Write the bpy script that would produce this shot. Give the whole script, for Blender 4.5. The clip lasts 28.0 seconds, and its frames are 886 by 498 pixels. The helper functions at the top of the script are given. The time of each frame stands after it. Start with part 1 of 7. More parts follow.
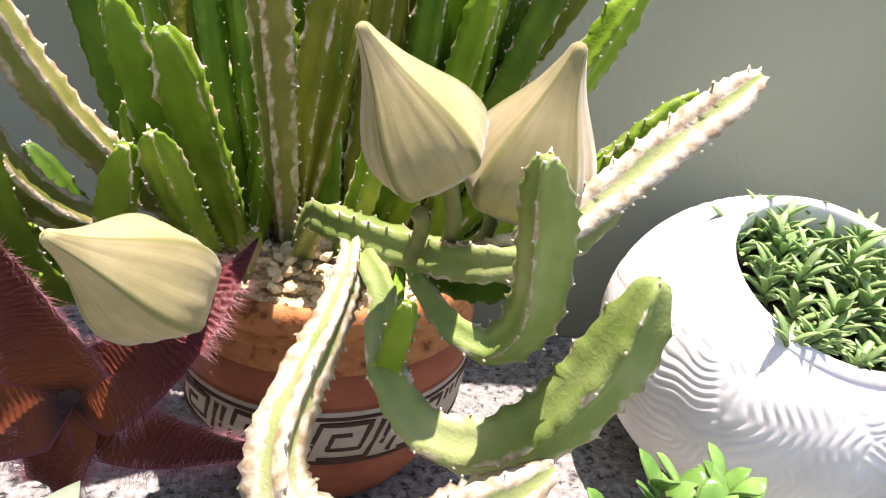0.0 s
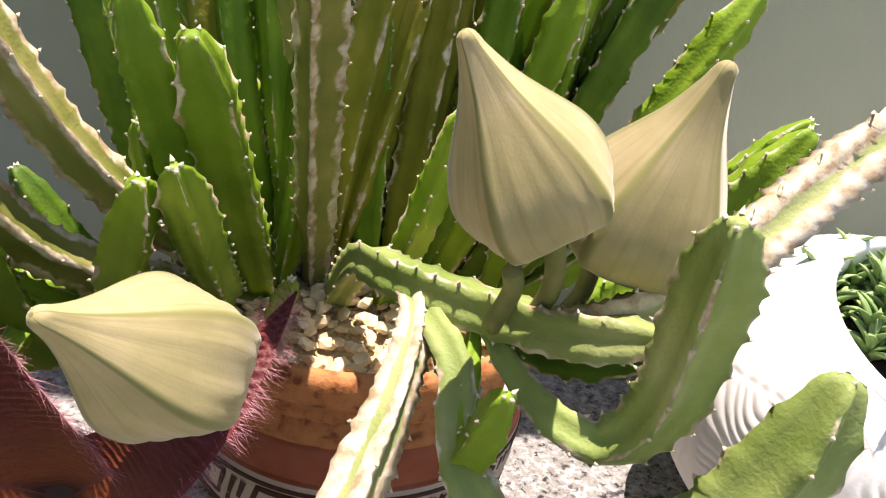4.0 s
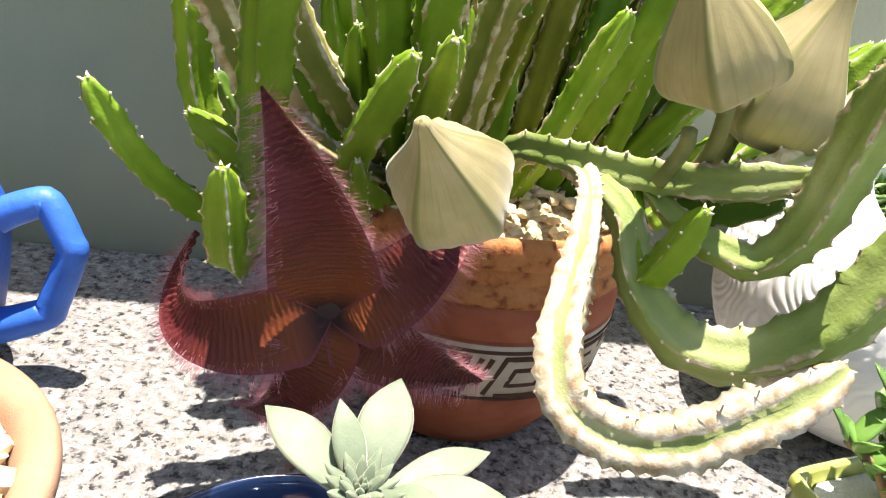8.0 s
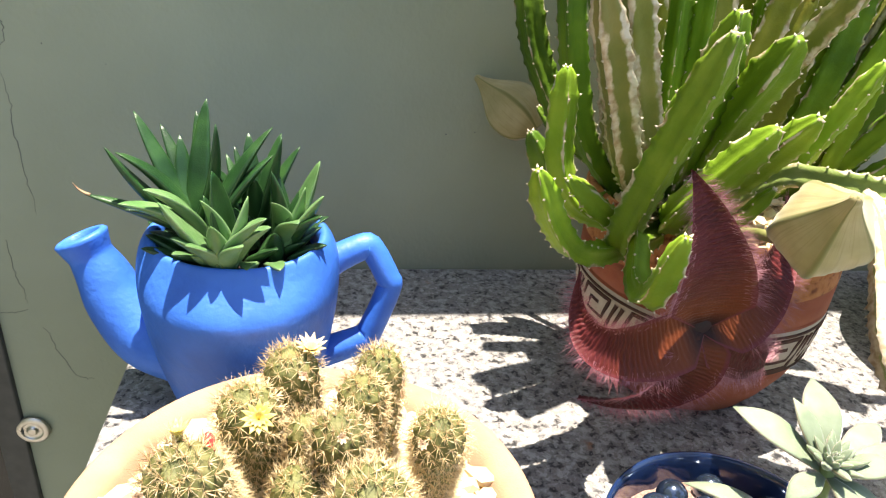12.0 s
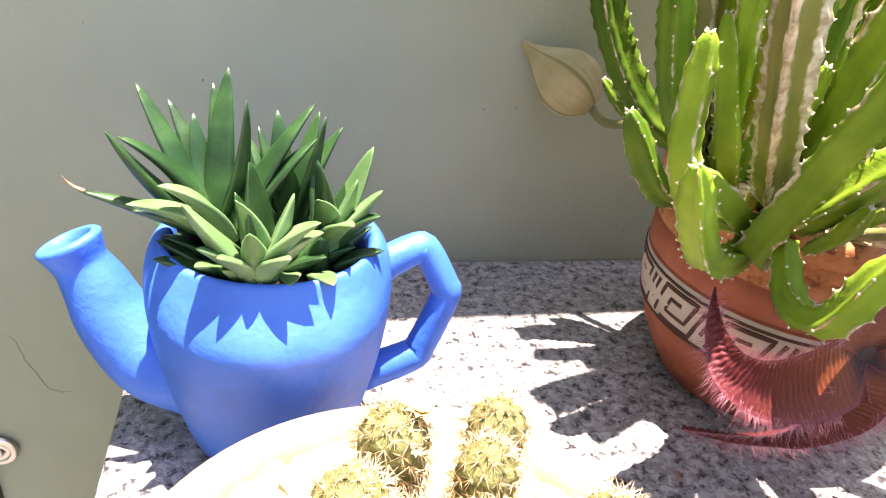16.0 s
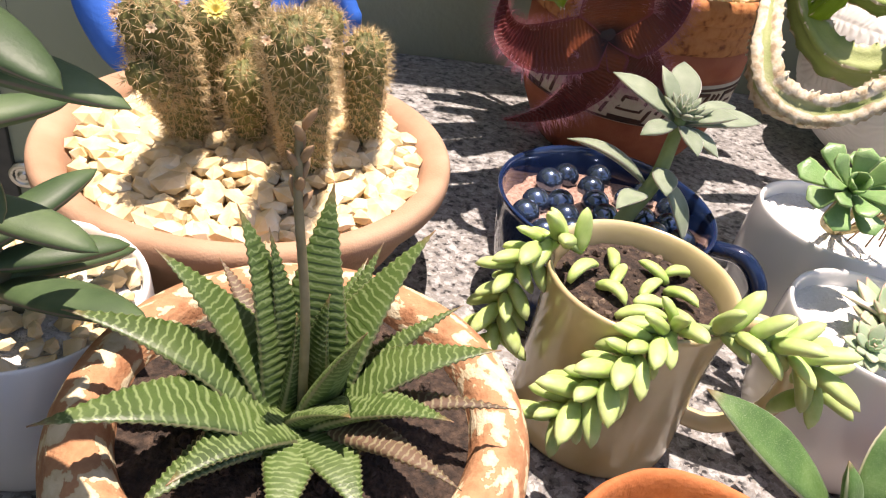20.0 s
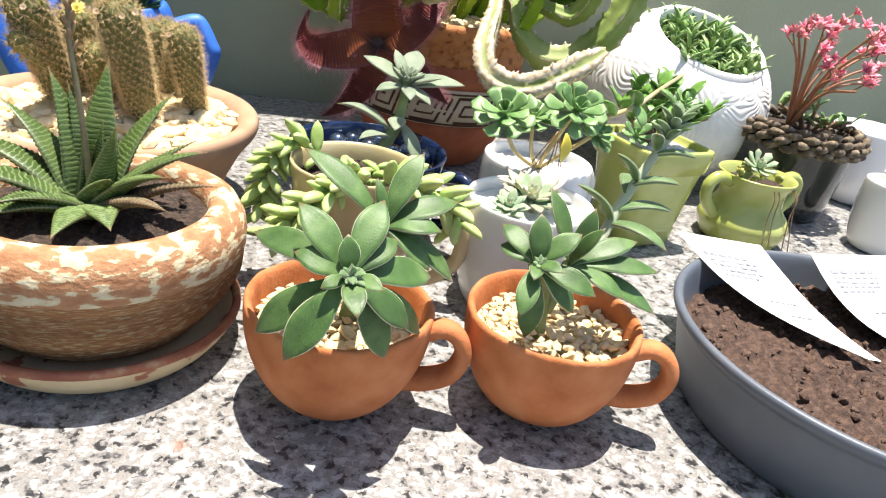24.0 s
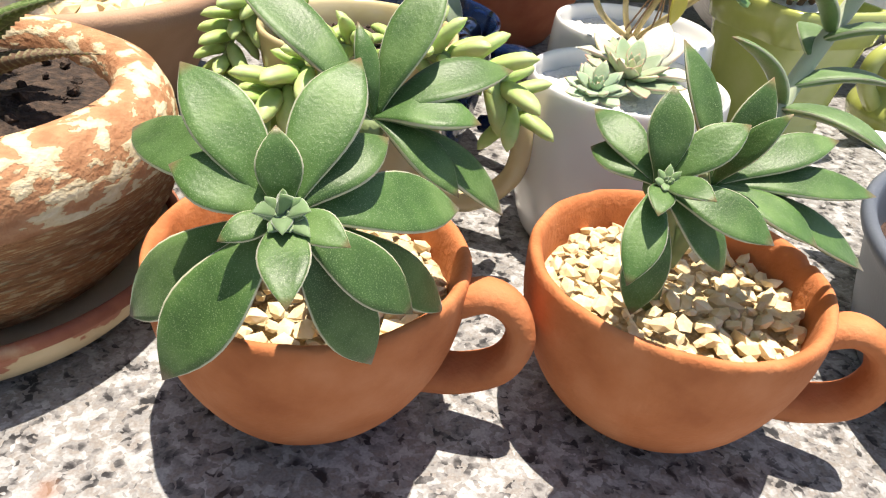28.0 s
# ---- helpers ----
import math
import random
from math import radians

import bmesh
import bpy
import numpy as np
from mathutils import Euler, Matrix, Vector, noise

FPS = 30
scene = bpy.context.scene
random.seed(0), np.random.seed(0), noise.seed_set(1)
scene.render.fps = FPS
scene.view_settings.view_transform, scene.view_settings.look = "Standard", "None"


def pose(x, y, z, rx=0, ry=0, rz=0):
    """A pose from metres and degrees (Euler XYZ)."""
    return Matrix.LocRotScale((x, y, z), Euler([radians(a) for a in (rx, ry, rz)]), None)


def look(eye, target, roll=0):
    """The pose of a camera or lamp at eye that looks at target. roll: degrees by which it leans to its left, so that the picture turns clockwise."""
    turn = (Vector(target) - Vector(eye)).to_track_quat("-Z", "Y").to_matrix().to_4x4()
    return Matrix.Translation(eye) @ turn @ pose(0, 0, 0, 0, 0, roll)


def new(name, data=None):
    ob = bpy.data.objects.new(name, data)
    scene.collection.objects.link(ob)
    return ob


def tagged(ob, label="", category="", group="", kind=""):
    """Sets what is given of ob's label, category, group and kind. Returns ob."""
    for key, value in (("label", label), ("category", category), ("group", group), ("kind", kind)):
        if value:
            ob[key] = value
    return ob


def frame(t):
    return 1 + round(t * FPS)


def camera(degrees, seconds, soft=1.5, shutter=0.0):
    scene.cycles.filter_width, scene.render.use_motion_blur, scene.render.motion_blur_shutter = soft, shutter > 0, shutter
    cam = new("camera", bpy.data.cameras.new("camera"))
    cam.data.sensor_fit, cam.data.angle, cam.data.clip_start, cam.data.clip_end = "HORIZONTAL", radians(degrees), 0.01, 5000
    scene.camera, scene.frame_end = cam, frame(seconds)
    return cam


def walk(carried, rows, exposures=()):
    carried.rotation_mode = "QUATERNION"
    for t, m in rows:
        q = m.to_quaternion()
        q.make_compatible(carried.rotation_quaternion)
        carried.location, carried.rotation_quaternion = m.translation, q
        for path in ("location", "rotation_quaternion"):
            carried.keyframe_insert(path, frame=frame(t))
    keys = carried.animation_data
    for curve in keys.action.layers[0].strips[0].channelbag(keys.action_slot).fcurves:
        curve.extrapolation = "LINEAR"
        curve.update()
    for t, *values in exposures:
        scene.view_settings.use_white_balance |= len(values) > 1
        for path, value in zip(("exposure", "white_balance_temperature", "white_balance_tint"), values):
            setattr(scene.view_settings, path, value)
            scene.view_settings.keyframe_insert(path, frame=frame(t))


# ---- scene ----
cam = camera(64.3, 28.0, 1.2)
PATH = [
    (0, (-0.02, 0.03, 0.379), (0.095, 1.84, -0.464), 6.4),
    (0.5, (-0.009, 0.061, 0.381), (0.079, 1.855, -0.499), 6.2),
    (1, (-0.01, 0.082, 0.38), (0.109, 1.866, -0.515), 7.5),
    (1.5, (-0.015, 0.082, 0.381), (0.135, 1.873, -0.497), 8.6),
    (2, (-0.03, 0.085, 0.379), (0.114, 1.872, -0.507), 9.1),
    (2.5, (-0.054, 0.089, 0.376), (0.077, 1.875, -0.515), 9.9),
    (3, (-0.058, 0.088, 0.378), (0.082, 1.877, -0.505), 9.6),
    (3.5, (-0.057, 0.092, 0.372), (0.07, 1.905, -0.463), 8.1),
    (5.5, (-0.054, 0.112, 0.36), (0.132, 1.936, -0.438), 7.1),
    (6, (-0.072, 0.103, 0.36), (0.171, 1.925, -0.428), 8.1),
    (6.5, (-0.098, 0.084, 0.358), (0.178, 1.91, -0.408), 8.9),
    (7, (-0.127, 0.061, 0.355), (0.141, 1.885, -0.421), 8.7),
    (7.5, (-0.153, 0.039, 0.341), (0.125, 1.832, -0.501), 9.7),
    (8, (-0.163, 0.014, 0.33), (0.106, 1.815, -0.497), 9.3),
    (8.5, (-0.169, -0.019, 0.328), (0.142, 1.782, -0.484), 8.7),
    (9, (-0.185, -0.061, 0.334), (0.178, 1.743, -0.45), 8.4),
    (9.5, (-0.202, -0.09, 0.365), (0.081, 1.755, -0.353), 9.0),
    (10, (-0.225, -0.107, 0.382), (-0.134, 1.759, -0.334), 8.1),
    (10.5, (-0.301, -0.102, 0.381), (-0.046, 1.726, -0.389), 7.0),
    (11, (-0.359, -0.086, 0.382), (-0.024, 1.733, -0.38), 6.6),
    (11.5, (-0.384, -0.06, 0.385), (-0.01, 1.717, -0.451), 7.4),
    (12, (-0.393, -0.026, 0.386), (-0.067, 1.717, -0.539), 5.4),
    (12.5, (-0.392, -0.02, 0.392), (-0.073, 1.736, -0.511), 5.6),
    (14.5, (-0.436, 0.089, 0.367), (0.037, 1.763, -0.619), 7.8),
    (15, (-0.452, 0.106, 0.365), (0.033, 1.77, -0.633), 7.9),
    (15.5, (-0.455, 0.102, 0.363), (0.019, 1.774, -0.626), 7.6),
    (16, (-0.452, 0.076, 0.356), (0.002, 1.752, -0.634), 7.2),
    (16.5, (-0.443, 0.033, 0.338), (0.044, 1.65, -0.733), 8.9),
    (17, (-0.431, -0.002, 0.328), (0.065, 1.582, -0.788), 9.3),
    (17.5, (-0.419, -0.026, 0.319), (0.097, 1.526, -0.832), 10.3),
    (18, (-0.414, -0.048, 0.318), (0.103, 1.493, -0.848), 10.9),
    (18.5, (-0.403, -0.068, 0.317), (0.09, 1.482, -0.847), 10.9),
    (19, (-0.388, -0.096, 0.318), (0.049, 1.476, -0.838), 11.2),
    (19.5, (-0.378, -0.116, 0.317), (0.032, 1.462, -0.842), 11.1),
    (20, (-0.362, -0.172, 0.304), (0.001, 1.429, -0.839), 11.3),
    (20.5, (-0.36, -0.215, 0.3), (-0.063, 1.486, -0.709), 10.3),
    (22.5, (-0.386, -0.383, 0.32), (-0.053, 1.343, -0.633), 7.1),
    (23, (-0.375, -0.412, 0.322), (0.005, 1.31, -0.622), 7.2),
    (23.5, (-0.333, -0.422, 0.318), (0.061, 1.313, -0.596), 7.0),
    (24, (-0.245, -0.418, 0.287), (0.19, 1.337, -0.568), 9.6),
    (24.5, (-0.202, -0.417, 0.26), (0.189, 1.375, -0.539), 8.4),
    (25, (-0.186, -0.407, 0.255), (0.187, 1.379, -0.564), 8.2),
    (25.5, (-0.182, -0.395, 0.247), (0.111, 1.388, -0.609), 7.8),
    (26, (-0.19, -0.341, 0.23), (0.098, 1.412, -0.688), 7.8),
    (26.5, (-0.193, -0.31, 0.216), (0.059, 1.411, -0.772), 7.4),
    (27, (-0.199, -0.295, 0.214), (0.028, 1.407, -0.812), 6.6),
    (27.5, (-0.203, -0.281, 0.208), (0.042, 1.383, -0.875), 6.5),
    (28, (-0.199, -0.261, 0.21), (0.073, 1.39, -0.885), 7.1),
]
EXPO = [(0.0, 1.28, 6750, 24), (1.0, 1.13, 6850, 23), (3.0, 1.14, 6950, 23), (6.0, 1.06, 7200, 20), (7.0, 1.46, 7100, 16), (8.0, 1.44, 6900, 15), (9.0, 1.14, 6900, 14), (10.0, 1.16, 7050, 14), (11.0, 1.40, 7050, 13), (12.5, 1.72, 7000, 15), (15.0, 2.30, 7050, 29), (16.0, 2.38, 7100, 30), (17.0, 1.68, 6950, 27), (18.0, 1.26, 7050, 27), (20.0, 0.92, 7150, 24), (22.5, 1.07, 6900, 22), (23.0, 1.22, 6850, 19), (24.0, 1.13, 6700, 12), (28.0, 0.94, 6950, 14)]
walk(cam, [(t, look(eye, target, roll)) for t, eye, target, roll in PATH], EXPO)

# ---- light: a midday sun almost overhead, coming over the wall ----
SUN_WAY = Vector((-0.045, -0.100, -1.0)).normalized()
world = bpy.data.worlds.new("sky")
scene.world = world
world.use_nodes = True
sky = world.node_tree.nodes.new("ShaderNodeTexSky")
sky.sky_type, sky.sun_disc = "NISHITA", False
sky.sun_elevation = math.asin(-SUN_WAY.z)
sky.sun_rotation = math.atan2(-SUN_WAY.x, -SUN_WAY.y)
background = world.node_tree.nodes["Background"]
world.node_tree.links.new(sky.outputs[0], background.inputs[0])
background.inputs[1].default_value = 0.11
sun = new("sun", bpy.data.lights.new("sun", "SUN"))
sun.data.energy, sun.data.angle, sun.data.color = 5.0, radians(0.55), (1.0, 0.95, 0.86)
sun.matrix_world = Matrix.Translation((0, 0.3, 3)) @ SUN_WAY.to_track_quat("-Z", "Y").to_matrix().to_4x4()


# ---- materials ----
def ramp_of(nt, cols, spot=None):
    r = nt.nodes.new("ShaderNodeValToRGB")
    e = r.color_ramp.elements
    spot = spot or [i / max(1, len(cols) - 1) for i in range(len(cols))]
    while len(e) < len(cols):
        e.new(0.5)
    for i, c in enumerate(cols):
        e[i].position = spot[i]
        e[i].color = (*c, 1)
    return r


def surf(name, cols, scale=40, rough=0.6, bump=0.1, bscale=400, spot=None, metal=0.0, sss=0.0, coat=0.0, rand=0.12,
         detail=4.0, spec=0.5, rvar=0.1, sheen=0.0, bdist=0.001, stretch=None):
    """A surface whose colour wanders through cols in patches of 1/scale metres, with fine relief and a slight change from piece to piece."""
    m = bpy.data.materials.new(name)
    m.use_nodes = True
    nt = m.node_tree
    b = nt.nodes["Principled BSDF"]
    tc = nt.nodes.new("ShaderNodeTexCoord")
    n1 = nt.nodes.new("ShaderNodeTexNoise")
    n1.inputs["Scale"].default_value, n1.inputs["Detail"].default_value = scale, detail
    if stretch:
        mp = nt.nodes.new("ShaderNodeMapping")
        mp.inputs["Scale"].default_value = stretch
        nt.links.new(tc.outputs["Object"], mp.inputs["Vector"])
        nt.links.new(mp.outputs[0], n1.inputs["Vector"])
    else:
        nt.links.new(tc.outputs["Object"], n1.inputs["Vector"])
    r = ramp_of(nt, cols, spot or ([0.5] if len(cols) == 1 else [0.3 + 0.4 * i / (len(cols) - 1) for i in range(len(cols))]))
    nt.links.new(n1.outputs["Fac"], r.inputs[0])
    info = nt.nodes.new("ShaderNodeObjectInfo")
    mr = nt.nodes.new("ShaderNodeMapRange")
    mr.inputs["To Min"].default_value, mr.inputs["To Max"].default_value = 1 - rand, 1 + rand
    nt.links.new(info.outputs["Random"], mr.inputs["Value"])
    hs = nt.nodes.new("ShaderNodeHueSaturation")
    nt.links.new(r.outputs[0], hs.inputs["Color"])
    nt.links.new(mr.outputs[0], hs.inputs["Value"])
    nt.links.new(hs.outputs[0], b.inputs["Base Color"])
    n2 = nt.nodes.new("ShaderNodeTexNoise")
    n2.inputs["Scale"].default_value, n2.inputs["Detail"].default_value = bscale, 3
    nt.links.new(tc.outputs["Object"], n2.inputs["Vector"])
    bp = nt.nodes.new("ShaderNodeBump")
    bp.inputs["Strength"].default_value, bp.inputs["Distance"].default_value = min(1.0, bump), bdist
    nt.links.new(n2.outputs["Fac"], bp.inputs["Height"])
    nt.links.new(bp.outputs[0], b.inputs["Normal"])
    rr = nt.nodes.new("ShaderNodeMapRange")
    rr.inputs["To Min"].default_value, rr.inputs["To Max"].default_value = max(0.02, rough - rvar), min(1, rough + rvar)
    nt.links.new(n1.outputs["Fac"], rr.inputs["Value"])
    nt.links.new(rr.outputs[0], b.inputs["Roughness"])
    b.inputs["Metallic"].default_value, b.inputs["Coat Weight"].default_value = metal, coat
    b.inputs["Specular IOR Level"].default_value = spec
    if sss:
        b.inputs["Subsurface Weight"].default_value = sss
        b.inputs["Subsurface Radius"].default_value = (0.004, 0.006, 0.002)
        b.inputs["Subsurface Scale"].default_value = 1.0
    if sheen:
        b.inputs["Sheen Weight"].default_value, b.inputs["Sheen Roughness"].default_value = sheen, 0.4
    return m


def nodes_of(m):
    nt = m.node_tree
    return nt, nt.nodes, nt.links, nt.nodes["Principled BSDF"]


def granite_material():
    m = bpy.data.materials.new("granite")
    m.use_nodes = True
    nt, ns, ls, b = nodes_of(m)
    tc = ns.new("ShaderNodeTexCoord")
    warp = ns.new("ShaderNodeTexNoise")
    warp.inputs["Scale"].default_value = 160
    ls.new(tc.outputs["Object"], warp.inputs["Vector"])
    add = ns.new("ShaderNodeVectorMath")
    add.operation = "MULTIPLY_ADD"
    add.inputs[1].default_value = (0.010, 0.010, 0.010)
    ls.new(warp.outputs["Color"], add.inputs[0])
    ls.new(tc.outputs["Object"], add.inputs[2])
    v1 = ns.new("ShaderNodeTexVoronoi")
    v1.inputs["Scale"].default_value = 310
    ls.new(add.outputs[0], v1.inputs["Vector"])
    sep = ns.new("ShaderNodeSeparateColor")
    ls.new(v1.outputs["Color"], sep.inputs[0])
    big = ns.new("ShaderNodeTexNoise")
    big.inputs["Scale"].default_value, big.inputs["Detail"].default_value = 115, 4
    ls.new(tc.outputs["Object"], big.inputs["Vector"])
    mix = ns.new("ShaderNodeMath")
    mix.operation = "MULTIPLY_ADD"
    mix.inputs[1].default_value = 0.45
    ls.new(sep.outputs[0], mix.inputs[0])
    half = ns.new("ShaderNodeMath")
    half.operation = "MULTIPLY_ADD"
    half.inputs[1].default_value, half.inputs[2].default_value = 1.35, -0.4
    ls.new(big.outputs["Fac"], half.inputs[0])
    ls.new(half.outputs[0], mix.inputs[2])
    r = ramp_of(nt, [(0.025, 0.025, 0.027), (0.09, 0.088, 0.088), (0.20, 0.195, 0.19), (0.23, 0.23, 0.225), (0.21, 0.19, 0.17), (0.27, 0.27, 0.265), (0.38, 0.38, 0.375)],
                [0.19, 0.28, 0.37, 0.44, 0.51, 0.59, 0.76])
    ls.new(mix.outputs[0], r.inputs[0])
    fine = ns.new("ShaderNodeTexNoise")
    fine.inputs["Scale"].default_value = 900
    ls.new(tc.outputs["Object"], fine.inputs["Vector"])
    hs = ns.new("ShaderNodeHueSaturation")
    mr = ns.new("ShaderNodeMapRange")
    mr.inputs["To Min"].default_value, mr.inputs["To Max"].default_value = 0.6, 1.4
    ls.new(fine.outputs["Fac"], mr.inputs["Value"])
    ls.new(mr.outputs[0], hs.inputs["Value"])
    ls.new(r.outputs[0], hs.inputs["Color"])
    # a few rusty stains of their own shape
    st = ns.new("ShaderNodeTexNoise")
    st.inputs["Scale"].default_value, st.inputs["Detail"].default_value = 23, 5
    ls.new(tc.outputs["Object"], st.inputs["Vector"])
    sr = ramp_of(nt, [(0, 0, 0), (1, 1, 1)], [0.70, 0.76])
    ls.new(st.outputs["Fac"], sr.inputs[0])
    mx = ns.new("ShaderNodeMix")
    mx.data_type = "RGBA"
    mx.inputs["B"].default_value = (0.26, 0.13, 0.07, 1)
    ls.new(sr.outputs[0], mx.inputs["Factor"])
    ls.new(hs.outputs[0], mx.inputs["A"])
    # one rust spot on the open stretch of the slab
    far = ns.new("ShaderNodeVectorMath")
    far.operation = "DISTANCE"
    far.inputs[1].default_value = (-0.291, -0.094, 0.004)
    ls.new(add.outputs[0], far.inputs[0])
    spot = ns.new("ShaderNodeMapRange")
    spot.inputs["From Min"].default_value, spot.inputs["From Max"].default_value = 0.0065, 0.0020
    spot.inputs["To Max"].default_value = 0.7
    ls.new(far.outputs["Value"], spot.inputs["Value"])
    rust = ns.new("ShaderNodeMix")
    rust.data_type = "RGBA"
    rust.inputs["B"].default_value = (0.20, 0.085, 0.035, 1)
    ls.new(spot.outputs[0], rust.inputs["Factor"])
    ls.new(mx.outputs["Result"], rust.inputs["A"])
    ls.new(rust.outputs["Result"], b.inputs["Base Color"])
    b.inputs["Roughness"].default_value = 0.32
    bp = ns.new("ShaderNodeBump")
    bp.inputs["Strength"].default_value, bp.inputs["Distance"].default_value = 0.12, 0.0008
    ls.new(fine.outputs["Fac"], bp.inputs["Height"])
    ls.new(bp.outputs[0], b.inputs["Normal"])
    return m


GRANITE = granite_material()
WALL = surf("wall_paint", [(0.285, 0.31, 0.21), (0.315, 0.34, 0.235), (0.345, 0.37, 0.26)], 5, 0.75, 0.35, 160, bdist=0.0016, rand=0)
FLOORMAT = surf("floor_tile", [(0.15, 0.145, 0.13), (0.20, 0.19, 0.175)], 6, 0.6, 0.2, 90, rand=0)
ALU = surf("aluminium", [(0.05, 0.05, 0.045), (0.08, 0.078, 0.07)], 60, 0.6, 0.1, 900, metal=0.2)
DARKGLASS = surf("dark_glass", [(0.004, 0.005, 0.005), (0.007, 0.008, 0.007)], 8, 0.08, 0.0, 10, spec=0.5, rvar=0.03)
TERRA = surf("terracotta", [(0.40, 0.128, 0.046), (0.50, 0.175, 0.068), (0.57, 0.225, 0.100)], 46, 0.84, 0.55, 380, spec=0.22, detail=7)
TERRA_PALE = surf("pale_terracotta", [(0.34, 0.205, 0.128), (0.395, 0.245, 0.158), (0.44, 0.285, 0.192)], 28, 0.85, 0.3, 800, spec=0.2)
TERRA_RED = surf("red_terracotta", [(0.30, 0.075, 0.035), (0.36, 0.105, 0.05), (0.40, 0.13, 0.065)], 40, 0.72, 0.35, 500, spec=0.3)
TERRA_RUST = surf("rusty_terracotta", [(0.20, 0.06, 0.022), (0.44, 0.17, 0.055), (0.50, 0.215, 0.08)], 120, 0.7, 0.6, 420, spot=[0.33, 0.45, 0.62], spec=0.3)
SLIP = surf("cream_slip", [(0.46, 0.37, 0.27), (0.58, 0.50, 0.39)], 60, 0.8, 0.3, 500)
GROOVE = surf("dark_groove", [(0.045, 0.018, 0.010), (0.09, 0.035, 0.018)], 90, 0.85, 0.3, 500)
WHITE = surf("white_glaze", [(0.74, 0.74, 0.73), (0.80, 0.80, 0.79)], 14, 0.22, 0.03, 200, coat=0.3)
MATWHITE = surf("matt_white_ceramic", [(0.68, 0.67, 0.65), (0.77, 0.76, 0.74), (0.80, 0.79, 0.77)], 22, 0.55, 0.12, 500)
BLUE = surf("blue_paint", [(0.025, 0.12, 0.50), (0.032, 0.15, 0.60), (0.04, 0.175, 0.66)], 26, 0.5, 0.5, 170, spec=0.45, bdist=0.0012)
RIMBLUE = surf("blue_enamel", [(0.01, 0.11, 0.50), (0.015, 0.15, 0.60)], 40, 0.2, 0.1, 300, coat=0.4)
NAVY = surf("navy_enamel", [(0.006, 0.014, 0.048), (0.011, 0.028, 0.085)], 30, 0.12, 0.05, 200, coat=0.6)
MARBLEDBLUE = surf("speckled_blue_enamel", [(0.02, 0.03, 0.08), (0.05, 0.075, 0.16), (0.20, 0.23, 0.31)], 90, 0.25, 0.05, 300, spot=[0.35, 0.5, 0.66], coat=0.4)
CREAM = surf("cream_glaze", [(0.46, 0.36, 0.17), (0.55, 0.45, 0.24), (0.61, 0.51, 0.30)], 20, 0.2, 0.06, 260, coat=0.4)
LIME = surf("lime_green_glaze", [(0.33, 0.37, 0.085), (0.40, 0.44, 0.12), (0.46, 0.49, 0.17)], 26, 0.22, 0.08, 220, coat=0.4)
GREYPLASTIC = surf("grey_plastic", [(0.075, 0.090, 0.115), (0.10, 0.115, 0.14)], 30, 0.45, 0.12, 600)
BLACKGLAZE = surf("black_glaze", [(0.012, 0.014, 0.013), (0.03, 0.035, 0.03)], 40, 0.15, 0.1, 200, coat=0.5)
BARK = surf("woven_bark", [(0.045, 0.032, 0.020), (0.13, 0.095, 0.06), (0.30, 0.25, 0.17)], 130, 0.8, 0.6, 500)
SOIL = surf("dark_soil", [(0.012, 0.008, 0.006), (0.04, 0.025, 0.017), (0.085, 0.055, 0.038)], 260, 0.95, 1.0, 450, bdist=0.003)
SOILRED = surf("brown_soil", [(0.030, 0.016, 0.011), (0.065, 0.036, 0.025), (0.12, 0.072, 0.050)], 220, 0.95, 1.0, 450, bdist=0.003)
CHIP = surf("limestone_chip", [(0.58, 0.41, 0.17), (0.74, 0.60, 0.37), (0.80, 0.72, 0.54)], 55, 0.7, 0.3, 500, rand=0.16)
PEBBLE = surf("white_pebble", [(0.44, 0.39, 0.30), (0.64, 0.61, 0.54)], 90, 0.6, 0.3, 500, rand=0.15)
WHITEGRAVEL = surf("white_gravel", [(0.70, 0.70, 0.68), (0.80, 0.80, 0.78)], 500, 0.7, 0.9, 700, bdist=0.002)
MARBLE = surf("marble_glass", [(0.070, 0.105, 0.17), (0.115, 0.165, 0.255)], 9, 0.18, 0.0, 20, rvar=0.04, coat=1.0, rand=0.3, metal=0.85)
nodes_of(MARBLE)[3].inputs["Coat Roughness"].default_value = 0.10


# ---- building helpers ----
def part(name, bm, material, parent=None, label="", smooth=True, kind=""):
    """Links a bmesh as one mesh object, under a thing or a part if given."""
    me = bpy.data.meshes.new(name)
    bm.normal_update()
    bm.to_mesh(me)
    bm.free()
    for m in (material if isinstance(material, (list, tuple)) else [material]):
        me.materials.append(m)
    if smooth:
        me.polygons.foreach_set("use_smooth", [True] * len(me.polygons))
    ob = new(name, me)
    if parent is not None:
        ob.parent = parent
    if label:
        ob["label"] = label
    if kind:
        ob["kind"] = kind
    return ob


def thing(name, x, y, z, label, category, group="", turn=0.0):
    e = new(name)
    e.empty_display_size = 0.02
    e.matrix_world = pose(x, y, z, 0, 0, turn)
    return tagged(e, label, category, group)


